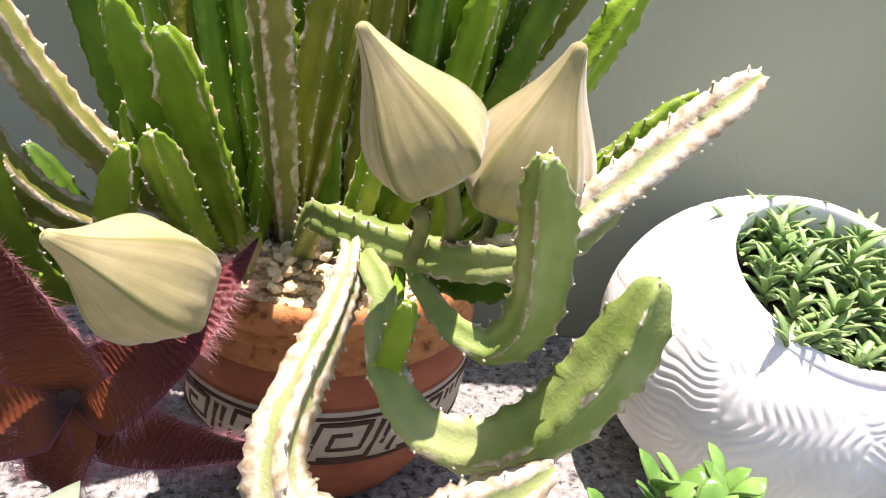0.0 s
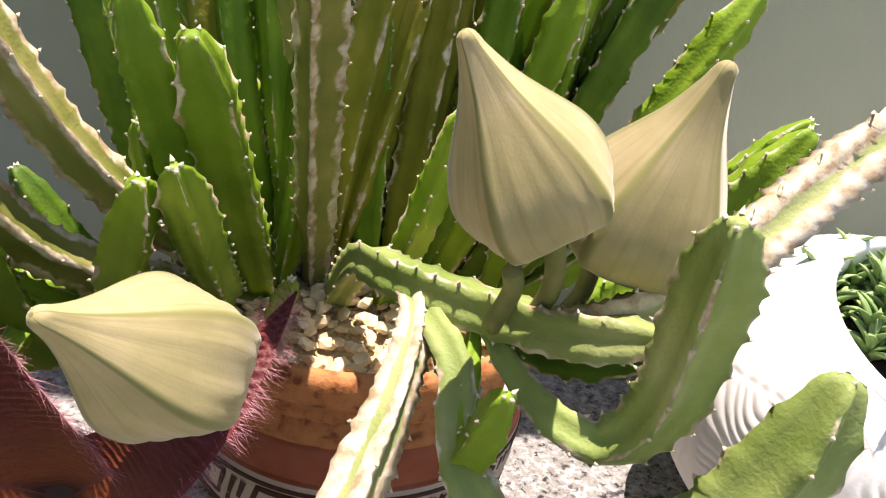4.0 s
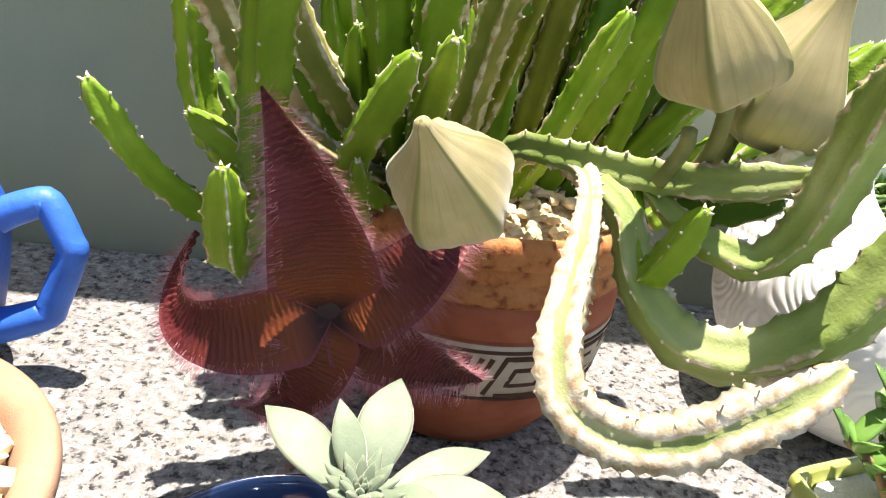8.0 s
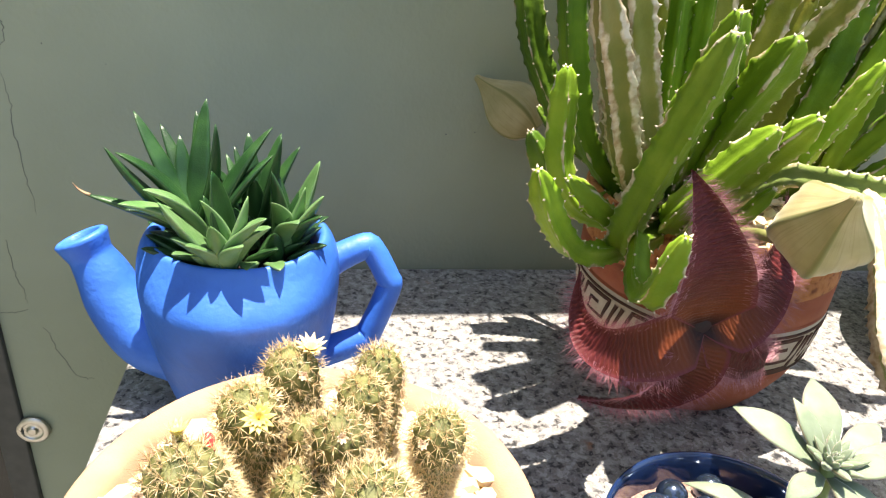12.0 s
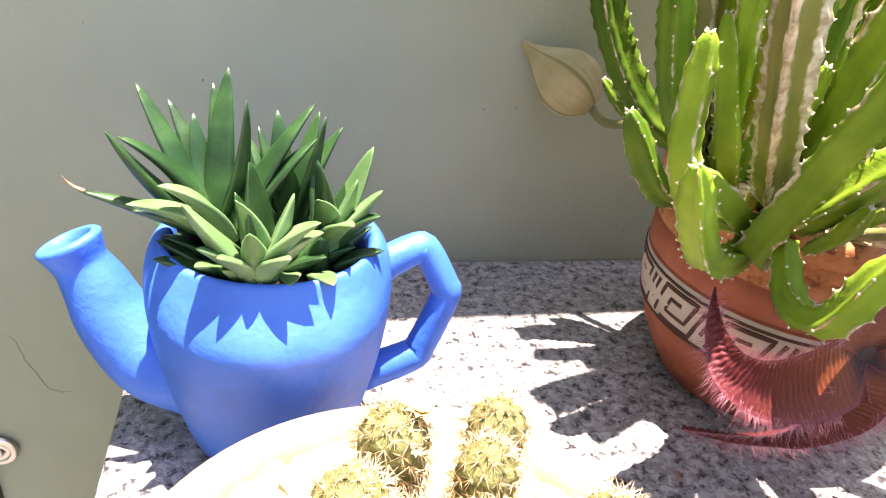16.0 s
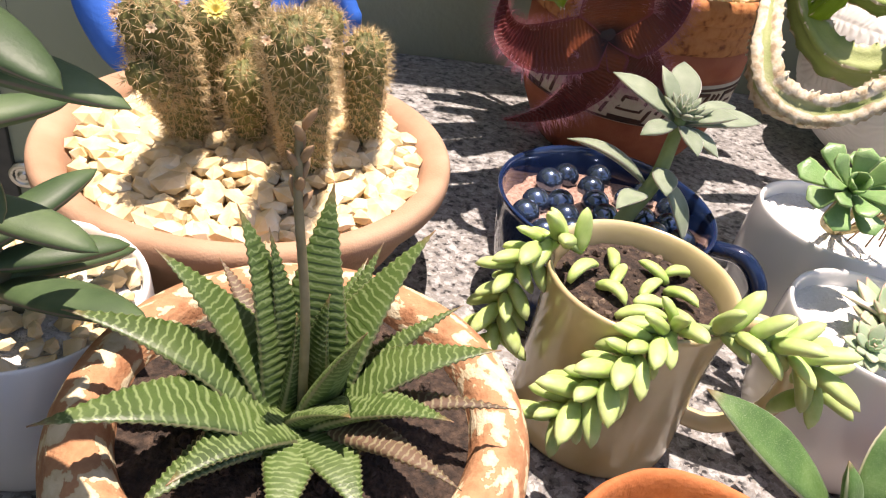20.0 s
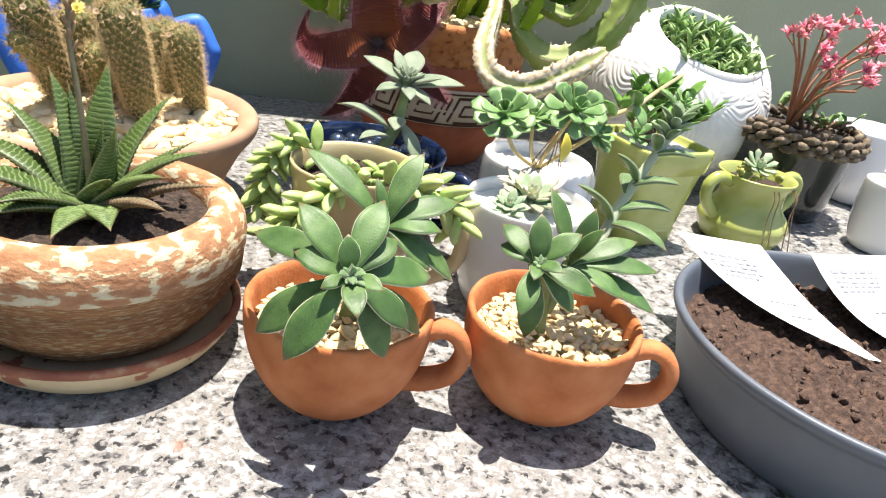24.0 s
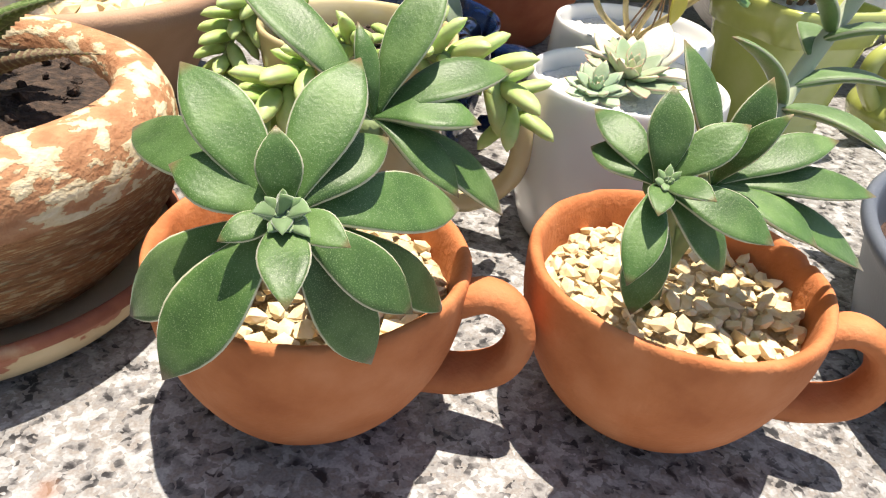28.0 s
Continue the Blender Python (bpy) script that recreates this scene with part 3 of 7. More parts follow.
# ---- blue teapot ----
teapot = thing("blue_teapot", -0.456, 0.447, 0, "blue-painted clay teapot planted with a clump of dark spiky succulents", "potted plant")
prof = [(0, 0), (0.048, 0), (0.053, 0.004), (0.060, 0.03), (0.067, 0.06), (0.0715, 0.09), (0.0730, 0.112), (0.0722, 0.128), (0.0690, 0.140), (0.0645, 0.1475), (0.0600, 0.1480), (0.0570, 0.144), (0.056, 0.130), (0.055, 0.118), (0, 0.115)]


def pinched_mouth(bm):
    """The mouth is oval and dips a little to the front."""
    for v in bm.verts:
        f = min(1.0, max(0.0, (v.co.z - 0.105) / 0.040))
        f = f * f * (3 - 2 * f)
        v.co.z += f * 0.08 * v.co.y
        v.co.y *= 1 - 0.24 * f
    return bm


tp = part("pot", pinched_mouth(lathe(rounded(prof), 80, wobble(0.007, 40))), BLUE, teapot, "thickly blue-painted clay teapot body")
line = [(-0.046, 0.004, 0.046), (-0.074, 0.011, 0.052), (-0.095, 0.019, 0.076), (-0.105, 0.024, 0.098), (-0.113, 0.027, 0.114), (-0.1185, 0.029, 0.1268)]
bm = tube(line, lambda u: 0.031 - 0.015 * min(1, u * 1.25) + 0.004 * max(0, u - 0.78) * 4.5, 24, ends=False)
way = (Vector(line[-1]) - Vector(line[-2])).normalized()
ring = [e for e in bm.edges if e.is_boundary and e.verts[0].co.z > 0.1]
for grow, slide in ((0.95, 0.0016), (0.84, 0.0022), (0.74, 0.0008), (0.68, -0.006), (0.62, -0.022)):
    new_verts = [v for v in bmesh.ops.extrude_edge_only(bm, edges=ring)["geom"] if isinstance(v, bmesh.types.BMVert)]
    ring = [e for e in bm.edges if e.is_boundary and e.verts[0] in new_verts and e.verts[1] in new_verts]
    mouth = Vector(line[-1]) + way * slide
    for v in new_verts:
        d = v.co - Vector(line[-1])
        d = (d - way * d.dot(way)).normalized()
        v.co = mouth + d * 0.0190 * grow
bm.faces.new([v for v in sorted(new_verts, key=lambda v: math.atan2((v.co - mouth).dot(way.orthogonal().cross(way)), (v.co - mouth).dot(way.orthogonal())))])
bmesh.ops.recalc_face_normals(bm, faces=bm.faces)
part("spout", bm, BLUE, tp)
part("handle", tube([(0.060, 0.008, 0.113), (0.070, 0.012, 0.119), (0.091, 0.017, 0.1275), (0.0985, 0.017, 0.1255), (0.1110, 0.010, 0.104), (0.1125, 0.009, 0.095), (0.0990, 0.006, 0.058), (0.092, 0.005, 0.049), (0.055, 0.002, 0.036)],
                    lambda u: 0.0098 + 0.003 * abs(2 * u - 1) ** 2, 16, 4), BLUE, tp)
part("soil", pinched_mouth(bed(0.0565, 0.128, 16, 0.002, 0.003)), SOIL, teapot)

# ---- large patterned terracotta pot of the carrion flower ----
stap = thing("carrion_flower_pot", -0.07, 0.475, 0, "patterned terracotta pot of spiny stems with a red star flower", "potted plant")
SP = [(0, 0), (0.066, 0), (0.071, 0.003), (0.082, 0.02), (0.093, 0.042), (0.0985, 0.0595), (0.0975, 0.0605), (0.1000, 0.062), (0.1035, 0.080), (0.1045, 0.098), (0.1045, 0.105), (0.1022, 0.106),
      (0.1045, 0.1085), (0.1045, 0.128), (0.102, 0.1295), (0.1045, 0.1325), (0.104, 0.143), (0.1022, 0.1448), (0.1045, 0.1475), (0.1045, 0.1525), (0.1030, 0.1555), (0.1070, 0.1575), (0.1095, 0.163), (0.1095, 0.171), (0.107, 0.1758), (0.1035, 0.1768), (0.1005, 0.1745),
      (0.098, 0.167), (0.096, 0.156), (0, 0.154)]
sl = [0 if z < 0.0604 else 1 if z < 0.104 else 2 if z < 0.129 else 3 for _, z in SP]
stap_pot = part("pot", lathe(SP, 96, wobble(0.003, 50), slots=sl), [TERRA_RED, SLIP, TERRA_RED, TERRA_RUST], stap, "turned rusty terracotta with a carved cream band")
part("soil", bed(0.0985, 0.1645, 18, 0.006, 0.004), CHIPBED, stap)

# ---- white carved globe planter ----
globe = thing("carved_white_planter", 0.262, 0.478, 0, "large round white ceramic planter carved with wavy leaf grooves", "potted plant")


LEAN = Matrix.Rotation(radians(25), 4, Vector((0.98, 0.17, 0)).normalized())


def lean_globe(bm):
    c = Vector((0, 0, 0.116))
    for v in bm.verts:
        v.co = LEAN @ (v.co - c) + c
        v.co.z = 0.94 * max(0.0, v.co.z)


def globe_mesh():
    """A globe whose skin is cut into leaf-shaped fields, each with its own sweep of curved grooves."""
    seg, rings, R = 640, 300, 0.127
    rng = random.Random(61)
    fields = []
    for k in range(34):
        z = 1 - 2 * (k + 0.5) / 34
        r, a = math.sqrt(1 - z * z), k * 2.39996
        c = Vector((r * math.cos(a), r * math.sin(a), z))
        d = c.orthogonal().normalized()
        d.rotate(Matrix.Rotation(rng.uniform(0, 6.28), 3, c))
        fields.append((*c, *d, *c.cross(d)))
    fields = np.array(fields)
    ph = np.pi * (0.93 - 0.715 * np.arange(rings + 1) / rings)[:, None]
    a = (2 * np.pi * np.arange(seg) / seg)[None, :]
    n = np.stack([np.sin(ph) * np.cos(a), np.sin(ph) * np.sin(a), np.cos(ph) + 0 * a], -1).reshape(-1, 3)
    near = n @ fields[:, :3].T
    order = np.argsort(-near, axis=1)[:, :2]
    best = fields[order[:, 0]]
    gap = np.take_along_axis(near, order[:, :1], 1)[:, 0] - np.take_along_axis(near, order[:, 1:], 1)[:, 0]
    u, v = (n * best[:, 3:6]).sum(1), (n * best[:, 6:9]).sum(1)
    wave = np.abs(np.sin(np.pi * R * (u + 1.0 * v * v + 0.05 * np.sin(9 * v + 5 * u) + 0.02 * np.sin(23 * v - 11 * u)) / 0.0084)) - 0.6
    edge = np.clip(gap / 0.02, 0, 1)
    row = np.repeat(np.arange(rings + 1) / rings, seg)
    fade = np.clip(10 * (1 - row), 0, 1) * np.clip(6 * row, 0, 1)
    scale = 1 + (0.0066 * wave * edge - 0.0035 * (1 - edge)) * fade
    pts = n * np.array([R, R, 0.119]) * scale[:, None] + np.array([0, 0, 0.116])
    rows = pts.reshape(rings + 1, seg, 3)
    # rolled lip and inside
    top_r, top_z = R * math.sin(math.pi * 0.215), float(0.116 + 0.119 * math.cos(math.pi * 0.215))
    lip = [np.stack([(top_r + dr) * np.cos(a[0]), (top_r + dr) * np.sin(a[0]), top_z + dz + 0 * a[0]], -1)
           for dr, dz in ((-0.001, 0.004), (-0.005, 0.0055), (-0.009, 0.003), (-0.011, -0.008), (-0.012, -0.03), (-0.012, -0.05))]
    rows = np.concatenate([rows, np.array(lip)])
    i, k = np.meshgrid(np.arange(len(rows) - 1), np.arange(seg), indexing="ij")
    l = (k + 1) % seg
    quads = np.stack([i * seg + k, i * seg + l, (i + 1) * seg + l, (i + 1) * seg + k], -1).reshape(-1, 4)
    me = bpy.data.meshes.new("pot")
    me.from_pydata(rows.reshape(-1, 3).tolist(), [], quads.tolist() + [list(range(seg - 1, -1, -1))])
    bm = bmesh.new()
    bm.from_mesh(me)
    bpy.data.meshes.remove(me)
    # the mouth leans to the front
    lean_globe(bm)
    return bm


part("pot", globe_mesh(), MATWHITE, globe)
bm = bed(0.067, 0.178, 22, 0.004, 0.004)
lean_globe(bm)
part("soil", bm, SOIL, globe)

# ---- lime green square pot ----
lime = thing("lime_square_pot", 0.122, 0.240, 0, "lime green square ceramic pot with a bushy jade plant", "potted plant", turn=17)


def square_pot(levels):
    """Rounded square rings: half width, height."""
    bm = bmesh.new()
    rows = []
    for h, z in levels:
        row = []
        for k in range(48):
            a = 2 * math.pi * k / 48
            c, s = math.cos(a), math.sin(a)
            p = 9.0
            q = (abs(c) ** p + abs(s) ** p) ** (-1 / p)
            row.append(bm.verts.new((h * q * c, h * q * s, z)))
        rows.append(row)
    for p, q in zip(rows, rows[1:]):
        for k in range(48):
            bm.faces.new((p[k], p[(k + 1) % 48], q[(k + 1) % 48], q[k]))
    bm.faces.new(list(reversed(rows[0])))
    bm.faces.new(rows[-1])
    return bm


part("pot", square_pot([(0.030, 0.0), (0.032, 0.001), (0.033, 0.003), (0.034, 0.016), (0.0345, 0.018), (0.0335, 0.0195), (0.0335, 0.021), (0.0415, 0.082), (0.042, 0.0835), (0.0445, 0.085), (0.0475, 0.103), (0.0475, 0.108), (0.0465, 0.1095), (0.0435, 0.1095), (0.0425, 0.108), (0.041, 0.09)]), LIME, lime)
bm = bed(0.049, 0.101, 23, 0.003, 0.003)
for v in bm.verts:
    v.co.x, v.co.y = max(-0.041, min(0.041, v.co.x)), max(-0.041, min(0.041, v.co.y))
part("gravel", bm, WHITEGRAVEL, lime)

# ---- small lime amphora ----
amph = thing("lime_amphora", 0.263, 0.250, 0, "small lime green two-handled ceramic jar with a tiny succulent", "potted plant", turn=12)
prof = [(0, 0), (0.038, 0), (0.043, 0.003), (0.050, 0.018), (0.0505, 0.026), (0.046, 0.034), (0.038, 0.044), (0.035, 0.054), (0.0365, 0.066), (0.042, 0.075), (0.0435, 0.0785), (0.0415, 0.080), (0.038, 0.077), (0.033, 0.066), (0.031, 0.055), (0, 0.055)]
am = part("pot", lathe(rounded(prof), 64), LIME, amph)
for s in (-1, 1):
    part("handle", tube([(s * 0.036, 0, 0.070), (s * 0.055, 0, 0.075), (s * 0.066, 0, 0.066), (s * 0.064, 0, 0.050), (s * 0.050, 0, 0.034), (s * 0.044, 0, 0.030)], 0.0068, 12), LIME, am)
part("soil", bed(0.034, 0.068, 24, 0.002), SOIL, amph)

# ---- dark pot with woven bark collar ----
basket = thing("bark_collared_pot", 0.385, 0.365, 0, "dark glazed pot with a woven bark collar and pink star flowers", "potted plant")
part("pot", lathe(rounded([(0, 0), (0.055, 0), (0.060, 0.004), (0.066, 0.04), (0.070, 0.075), (0.073, 0.097), (0.070, 0.100), (0.066, 0.09), (0, 0.08)]), 64), BLACKGLAZE, basket)
rng = random.Random(77)
for ring, (rr, zz) in enumerate(((0.076, 0.094), (0.078, 0.102), (0.075, 0.110), (0.066, 0.115))):
    n = 22
    for k in range(n):
        a0 = 2 * math.pi * (k + 0.5 * (ring % 2)) / n
        pts = [(rr * math.cos(a0 + d) * (1 + w), rr * math.sin(a0 + d) * (1 + w), zz + h) for d, w, h in ((-0.13, -0.03, -0.002), (0, 0.05, 0.001), (0.13, -0.03, 0.001 + rng.uniform(-0.002, 0.002)))]
        part("strand", tube(pts, lambda u: 0.0022 + 0.0026 * math.sin(math.pi * u), 8, 4), BARK, basket)
part("soil", bed(0.068, 0.104, 25, 0.003), SOIL, basket)

# ---- plant materials ----
def leaf_material(name, cols, edge=None, edge_at=0.95, rough=0.45, scale=60, sheen=0.0, sss=0.08, waves=0, wave_col=None, tip=None, bump=0.2, spec=0.4, rand=0.14, base=None, speck=None, streak=None):
    """A fleshy leaf: patchy colour, a margin line, cross bands if asked for, and a tinted tip, by the leaf's own length and girth."""
    m = surf(name, cols, scale, rough, bump, 900, sss=sss, sheen=sheen, spec=spec, rand=rand)
    nt, ns, ls, b = nodes_of(m)
    col = b.inputs["Base Color"].links[0].from_socket
    uv = ns.new("ShaderNodeUVMap")
    sep = ns.new("ShaderNodeSeparateXYZ")
    ls.new(uv.outputs[0], sep.inputs[0])

    def blend(fac, colour, source):
        mx = ns.new("ShaderNodeMix")
        mx.data_type = "RGBA"
        ls.new(fac, mx.inputs["Factor"])
        ls.new(source, mx.inputs["A"])
        mx.inputs["B"].default_value = (*colour, 1)
        return mx.outputs["Result"]

    def math_node(op, a, v=None, w=None):
        n = ns.new("ShaderNodeMath")
        n.operation = op
        if isinstance(a, float):
            n.inputs[0].default_value = a
        else:
            ls.new(a, n.inputs[0])
        if v is not None:
            n.inputs[1].default_value = v
        if w is not None:
            n.inputs[2].default_value = w
        return n.outputs[0]

    if waves:
        wob = ns.new("ShaderNodeTexNoise")
        wob.inputs["Scale"].default_value = 9
        ls.new(uv.outputs[0], wob.inputs["Vector"])
        sm = ns.new("ShaderNodeMath")
        sm.operation = "MULTIPLY_ADD"
        sm.inputs[1].default_value = 0.05
        ls.new(wob.outputs["Fac"], sm.inputs[0])
        ls.new(sep.outputs[0], sm.inputs[2])
        si = math_node("SINE", math_node("MULTIPLY", sm.outputs[0], waves * 2 * math.pi))
        fac = ns.new("ShaderNodeMapRange")
        fac.inputs["From Min"].default_value, fac.inputs["From Max"].default_value = 0.45, 1.0
        ls.new(si, fac.inputs["Value"])
        col = blend(fac.outputs[0], wave_col, col)
    if streak:
        mp = ns.new("ShaderNodeMapping")
        mp.inputs["Scale"].default_value = (2.2, 26, 1)
        ls.new(uv.outputs[0], mp.inputs["Vector"])
        lines = ns.new("ShaderNodeTexNoise")
        lines.inputs["Scale"].default_value, lines.inputs["Detail"].default_value = 1.6, 4
        ls.new(mp.outputs[0], lines.inputs["Vector"])
        fac = ns.new("ShaderNodeMapRange")
        fac.inputs["From Min"].default_value, fac.inputs["From Max"].default_value = 0.50, 0.70
        fac.inputs["To Max"].default_value = 0.42
        ls.new(lines.outputs["Fac"], fac.inputs["Value"])
        col = blend(fac.outputs[0], streak, col)
    if speck:
        tc = ns.new("ShaderNodeTexCoord")
        fine = ns.new("ShaderNodeTexNoise")
        fine.inputs["Scale"].default_value, fine.inputs["Detail"].default_value = 3200, 1
        ls.new(tc.outputs["Object"], fine.inputs["Vector"])
        fac = ns.new("ShaderNodeMapRange")
        fac.inputs["From Min"].default_value, fac.inputs["From Max"].default_value = 0.56, 0.80
        ls.new(fine.outputs["Fac"], fac.inputs["Value"])
        col = blend(fac.outputs[0], speck, col)
    if base:
        fac = ns.new("ShaderNodeMapRange")
        fac.inputs["From Min"].default_value, fac.inputs["From Max"].default_value = 0.60, 0.20
        fac.inputs["To Max"].default_value = 0.9
        ls.new(sep.outputs[0], fac.inputs["Value"])
        col = blend(fac.outputs[0], base, col)
        fac = ns.new("ShaderNodeMapRange")
        fac.inputs["From Min"].default_value, fac.inputs["From Max"].default_value = 0.15, 0.05
        ls.new(sep.outputs[0], fac.inputs["Value"])
        col = blend(fac.outputs[0], (0.022, 0.006, 0.004), col)
    if edge:
        c = math_node("ABSOLUTE", math_node("COSINE", math_node("MULTIPLY", sep.outputs[1], 2 * math.pi)))
        fac = ns.new("ShaderNodeMapRange")
        fac.inputs["From Min"].default_value, fac.inputs["From Max"].default_value = edge_at, 1.0
        ls.new(c, fac.inputs["Value"])
        col = blend(fac.outputs[0], edge, col)
    if tip:
        fac = ns.new("ShaderNodeMapRange")
        fac.inputs["From Min"].default_value, fac.inputs["From Max"].default_value = 0.9, 1.0
        ls.new(sep.outputs[0], fac.inputs["Value"])
        col = blend(fac.outputs[0], tip, col)
    ls.new(col, b.inputs["Base Color"])
    return m


VELVET = leaf_material("velvet_leaf", [(0.034, 0.082, 0.018), (0.056, 0.122, 0.028), (0.100, 0.180, 0.052)], (0.50, 0.50, 0.36), 0.952, 0.48, 70, sheen=0.12, spec=0.35, tip=(0.16, 0.10, 0.05), bump=0.15, speck=(0.190, 0.265, 0.125))
VELVET_PALE = leaf_material("pale_velvet_leaf", [(0.095, 0.165, 0.065), (0.155, 0.24, 0.105)], (0.36, 0.40, 0.27), 0.95, 0.65, 70, sheen=0.6, bump=0.15)
VELVET_MID = leaf_material("young_velvet_leaf", [(0.060, 0.125, 0.032), (0.095, 0.175, 0.055), (0.145, 0.235, 0.095)], (0.46, 0.48, 0.34), 0.955, 0.5, 70, sheen=0.3, tip=(0.22, 0.15, 0.08), bump=0.15, speck=(0.24, 0.31, 0.18))
SILVER = leaf_material("silvery_leaf", [(0.135, 0.18, 0.11), (0.19, 0.24, 0.155), (0.25, 0.30, 0.205)], (0.40, 0.32, 0.26), 0.975, 0.6, 60, sheen=0.5, bump=0.15)
BANDED = leaf_material("banded_leaf", [(0.036, 0.066, 0.014), (0.056, 0.096, 0.022), (0.088, 0.132, 0.034)], (0.20, 0.20, 0.10), 0.97, 0.42, 40, waves=28, wave_col=(0.150, 0.205, 0.080), tip=(0.20, 0.11, 0.06), bump=0.15)
BANDED_DRY = leaf_material("dry_banded_leaf", [(0.075, 0.048, 0.026), (0.125, 0.075, 0.045)], None, rough=0.6, waves=28, wave_col=(0.20, 0.17, 0.095))
# Dark green deepened with shade; the paler copy carries sunlight on front leaves.
ALOE = leaf_material("dark_shaded_aloe_leaf", [(0.008, 0.034, 0.010), (0.015, 0.055, 0.015), (0.032, 0.095, 0.024)], (0.055, 0.12, 0.045), 0.985, 0.36, 40, bump=0.25)
ALOE_LIGHT = leaf_material("pale_sunlit_aloe_leaf", [(0.070, 0.165, 0.050), (0.105, 0.215, 0.075), (0.16, 0.28, 0.115)], (0.20, 0.31, 0.15), 0.975, 0.4, 40, bump=0.25)
SEDUM = leaf_material("sedum_bean", [(0.26, 0.385, 0.095), (0.36, 0.48, 0.155), (0.45, 0.55, 0.23)], None, rough=0.5, sss=0.2, scale=90, bump=0.1)
MOSS = leaf_material("golden_moss_leaf", [(0.26, 0.25, 0.06), (0.36, 0.34, 0.10), (0.45, 0.42, 0.18)], None, rough=0.6, scale=90, bump=0.1)
JADE = leaf_material("jade_leaf", [(0.075, 0.17, 0.030), (0.12, 0.25, 0.050), (0.19, 0.34, 0.085)], (0.20, 0.33, 0.11), 0.97, 0.28, 60, bump=0.1)
MINT = leaf_material("mint_leaf", [(0.10, 0.21, 0.065), (0.16, 0.29, 0.10), (0.24, 0.37, 0.16)], (0.34, 0.42, 0.22), 0.97, 0.4, 60)
BLUEGREEN = leaf_material("bluish_rosette_leaf", [(0.19, 0.30, 0.19), (0.27, 0.38, 0.24), (0.36, 0.42, 0.27)], (0.42, 0.36, 0.28), 0.96, 0.5, 60, tip=(0.40, 0.22, 0.18))
MINTROSE = leaf_material("mint_and_rose_leaf", [(0.24, 0.36, 0.20), (0.34, 0.43, 0.27), (0.46, 0.42, 0.29)], (0.52, 0.38, 0.29), 0.95, 0.5, 45, tip=(0.48, 0.24, 0.18), rand=0.3)
WAXY = leaf_material("waxy_pale_leaf", [(0.42, 0.45, 0.34), (0.52, 0.53, 0.43), (0.55, 0.46, 0.36)], (0.55, 0.42, 0.34), 0.96, 0.5, 40)
GREYLEAF = leaf_material("grey_green_leaf", [(0.032, 0.062, 0.024), (0.055, 0.094, 0.038), (0.095, 0.138, 0.064)], (0.17, 0.13, 0.10), 0.985, 0.55, 35, bump=0.1)
GRASSY = leaf_material("bright_narrow_leaf", [(0.13, 0.23, 0.075), (0.22, 0.34, 0.12), (0.32, 0.43, 0.19)], None, rough=0.4, bump=0.1, rand=0.3)
PINKPETAL = leaf_material("pink_petal", [(0.60, 0.09, 0.16), (0.72, 0.18, 0.26), (0.78, 0.30, 0.36)], None, rough=0.5)
YELLOWPETAL = leaf_material("yellow_petal", [(0.72, 0.58, 0.10), (0.80, 0.68, 0.22)], None, rough=0.5)
PALEPETAL = leaf_material("pale_yellow_petal", [(0.72, 0.55, 0.20), (0.78, 0.64, 0.32)], None, rough=0.5)
TWIG = surf("succulent_twig", [(0.16, 0.09, 0.045), (0.26, 0.16, 0.085), (0.33, 0.23, 0.13)], 90, 0.7, 0.4, 500)
PALETWIG = surf("pale_twig", [(0.36, 0.28, 0.12), (0.47, 0.38, 0.18), (0.52, 0.44, 0.25)], 90, 0.65, 0.35, 500)
GREENTWIG = surf("green_twig", [(0.14, 0.20, 0.07), (0.24, 0.31, 0.13)], 90, 0.6, 0.3, 500)
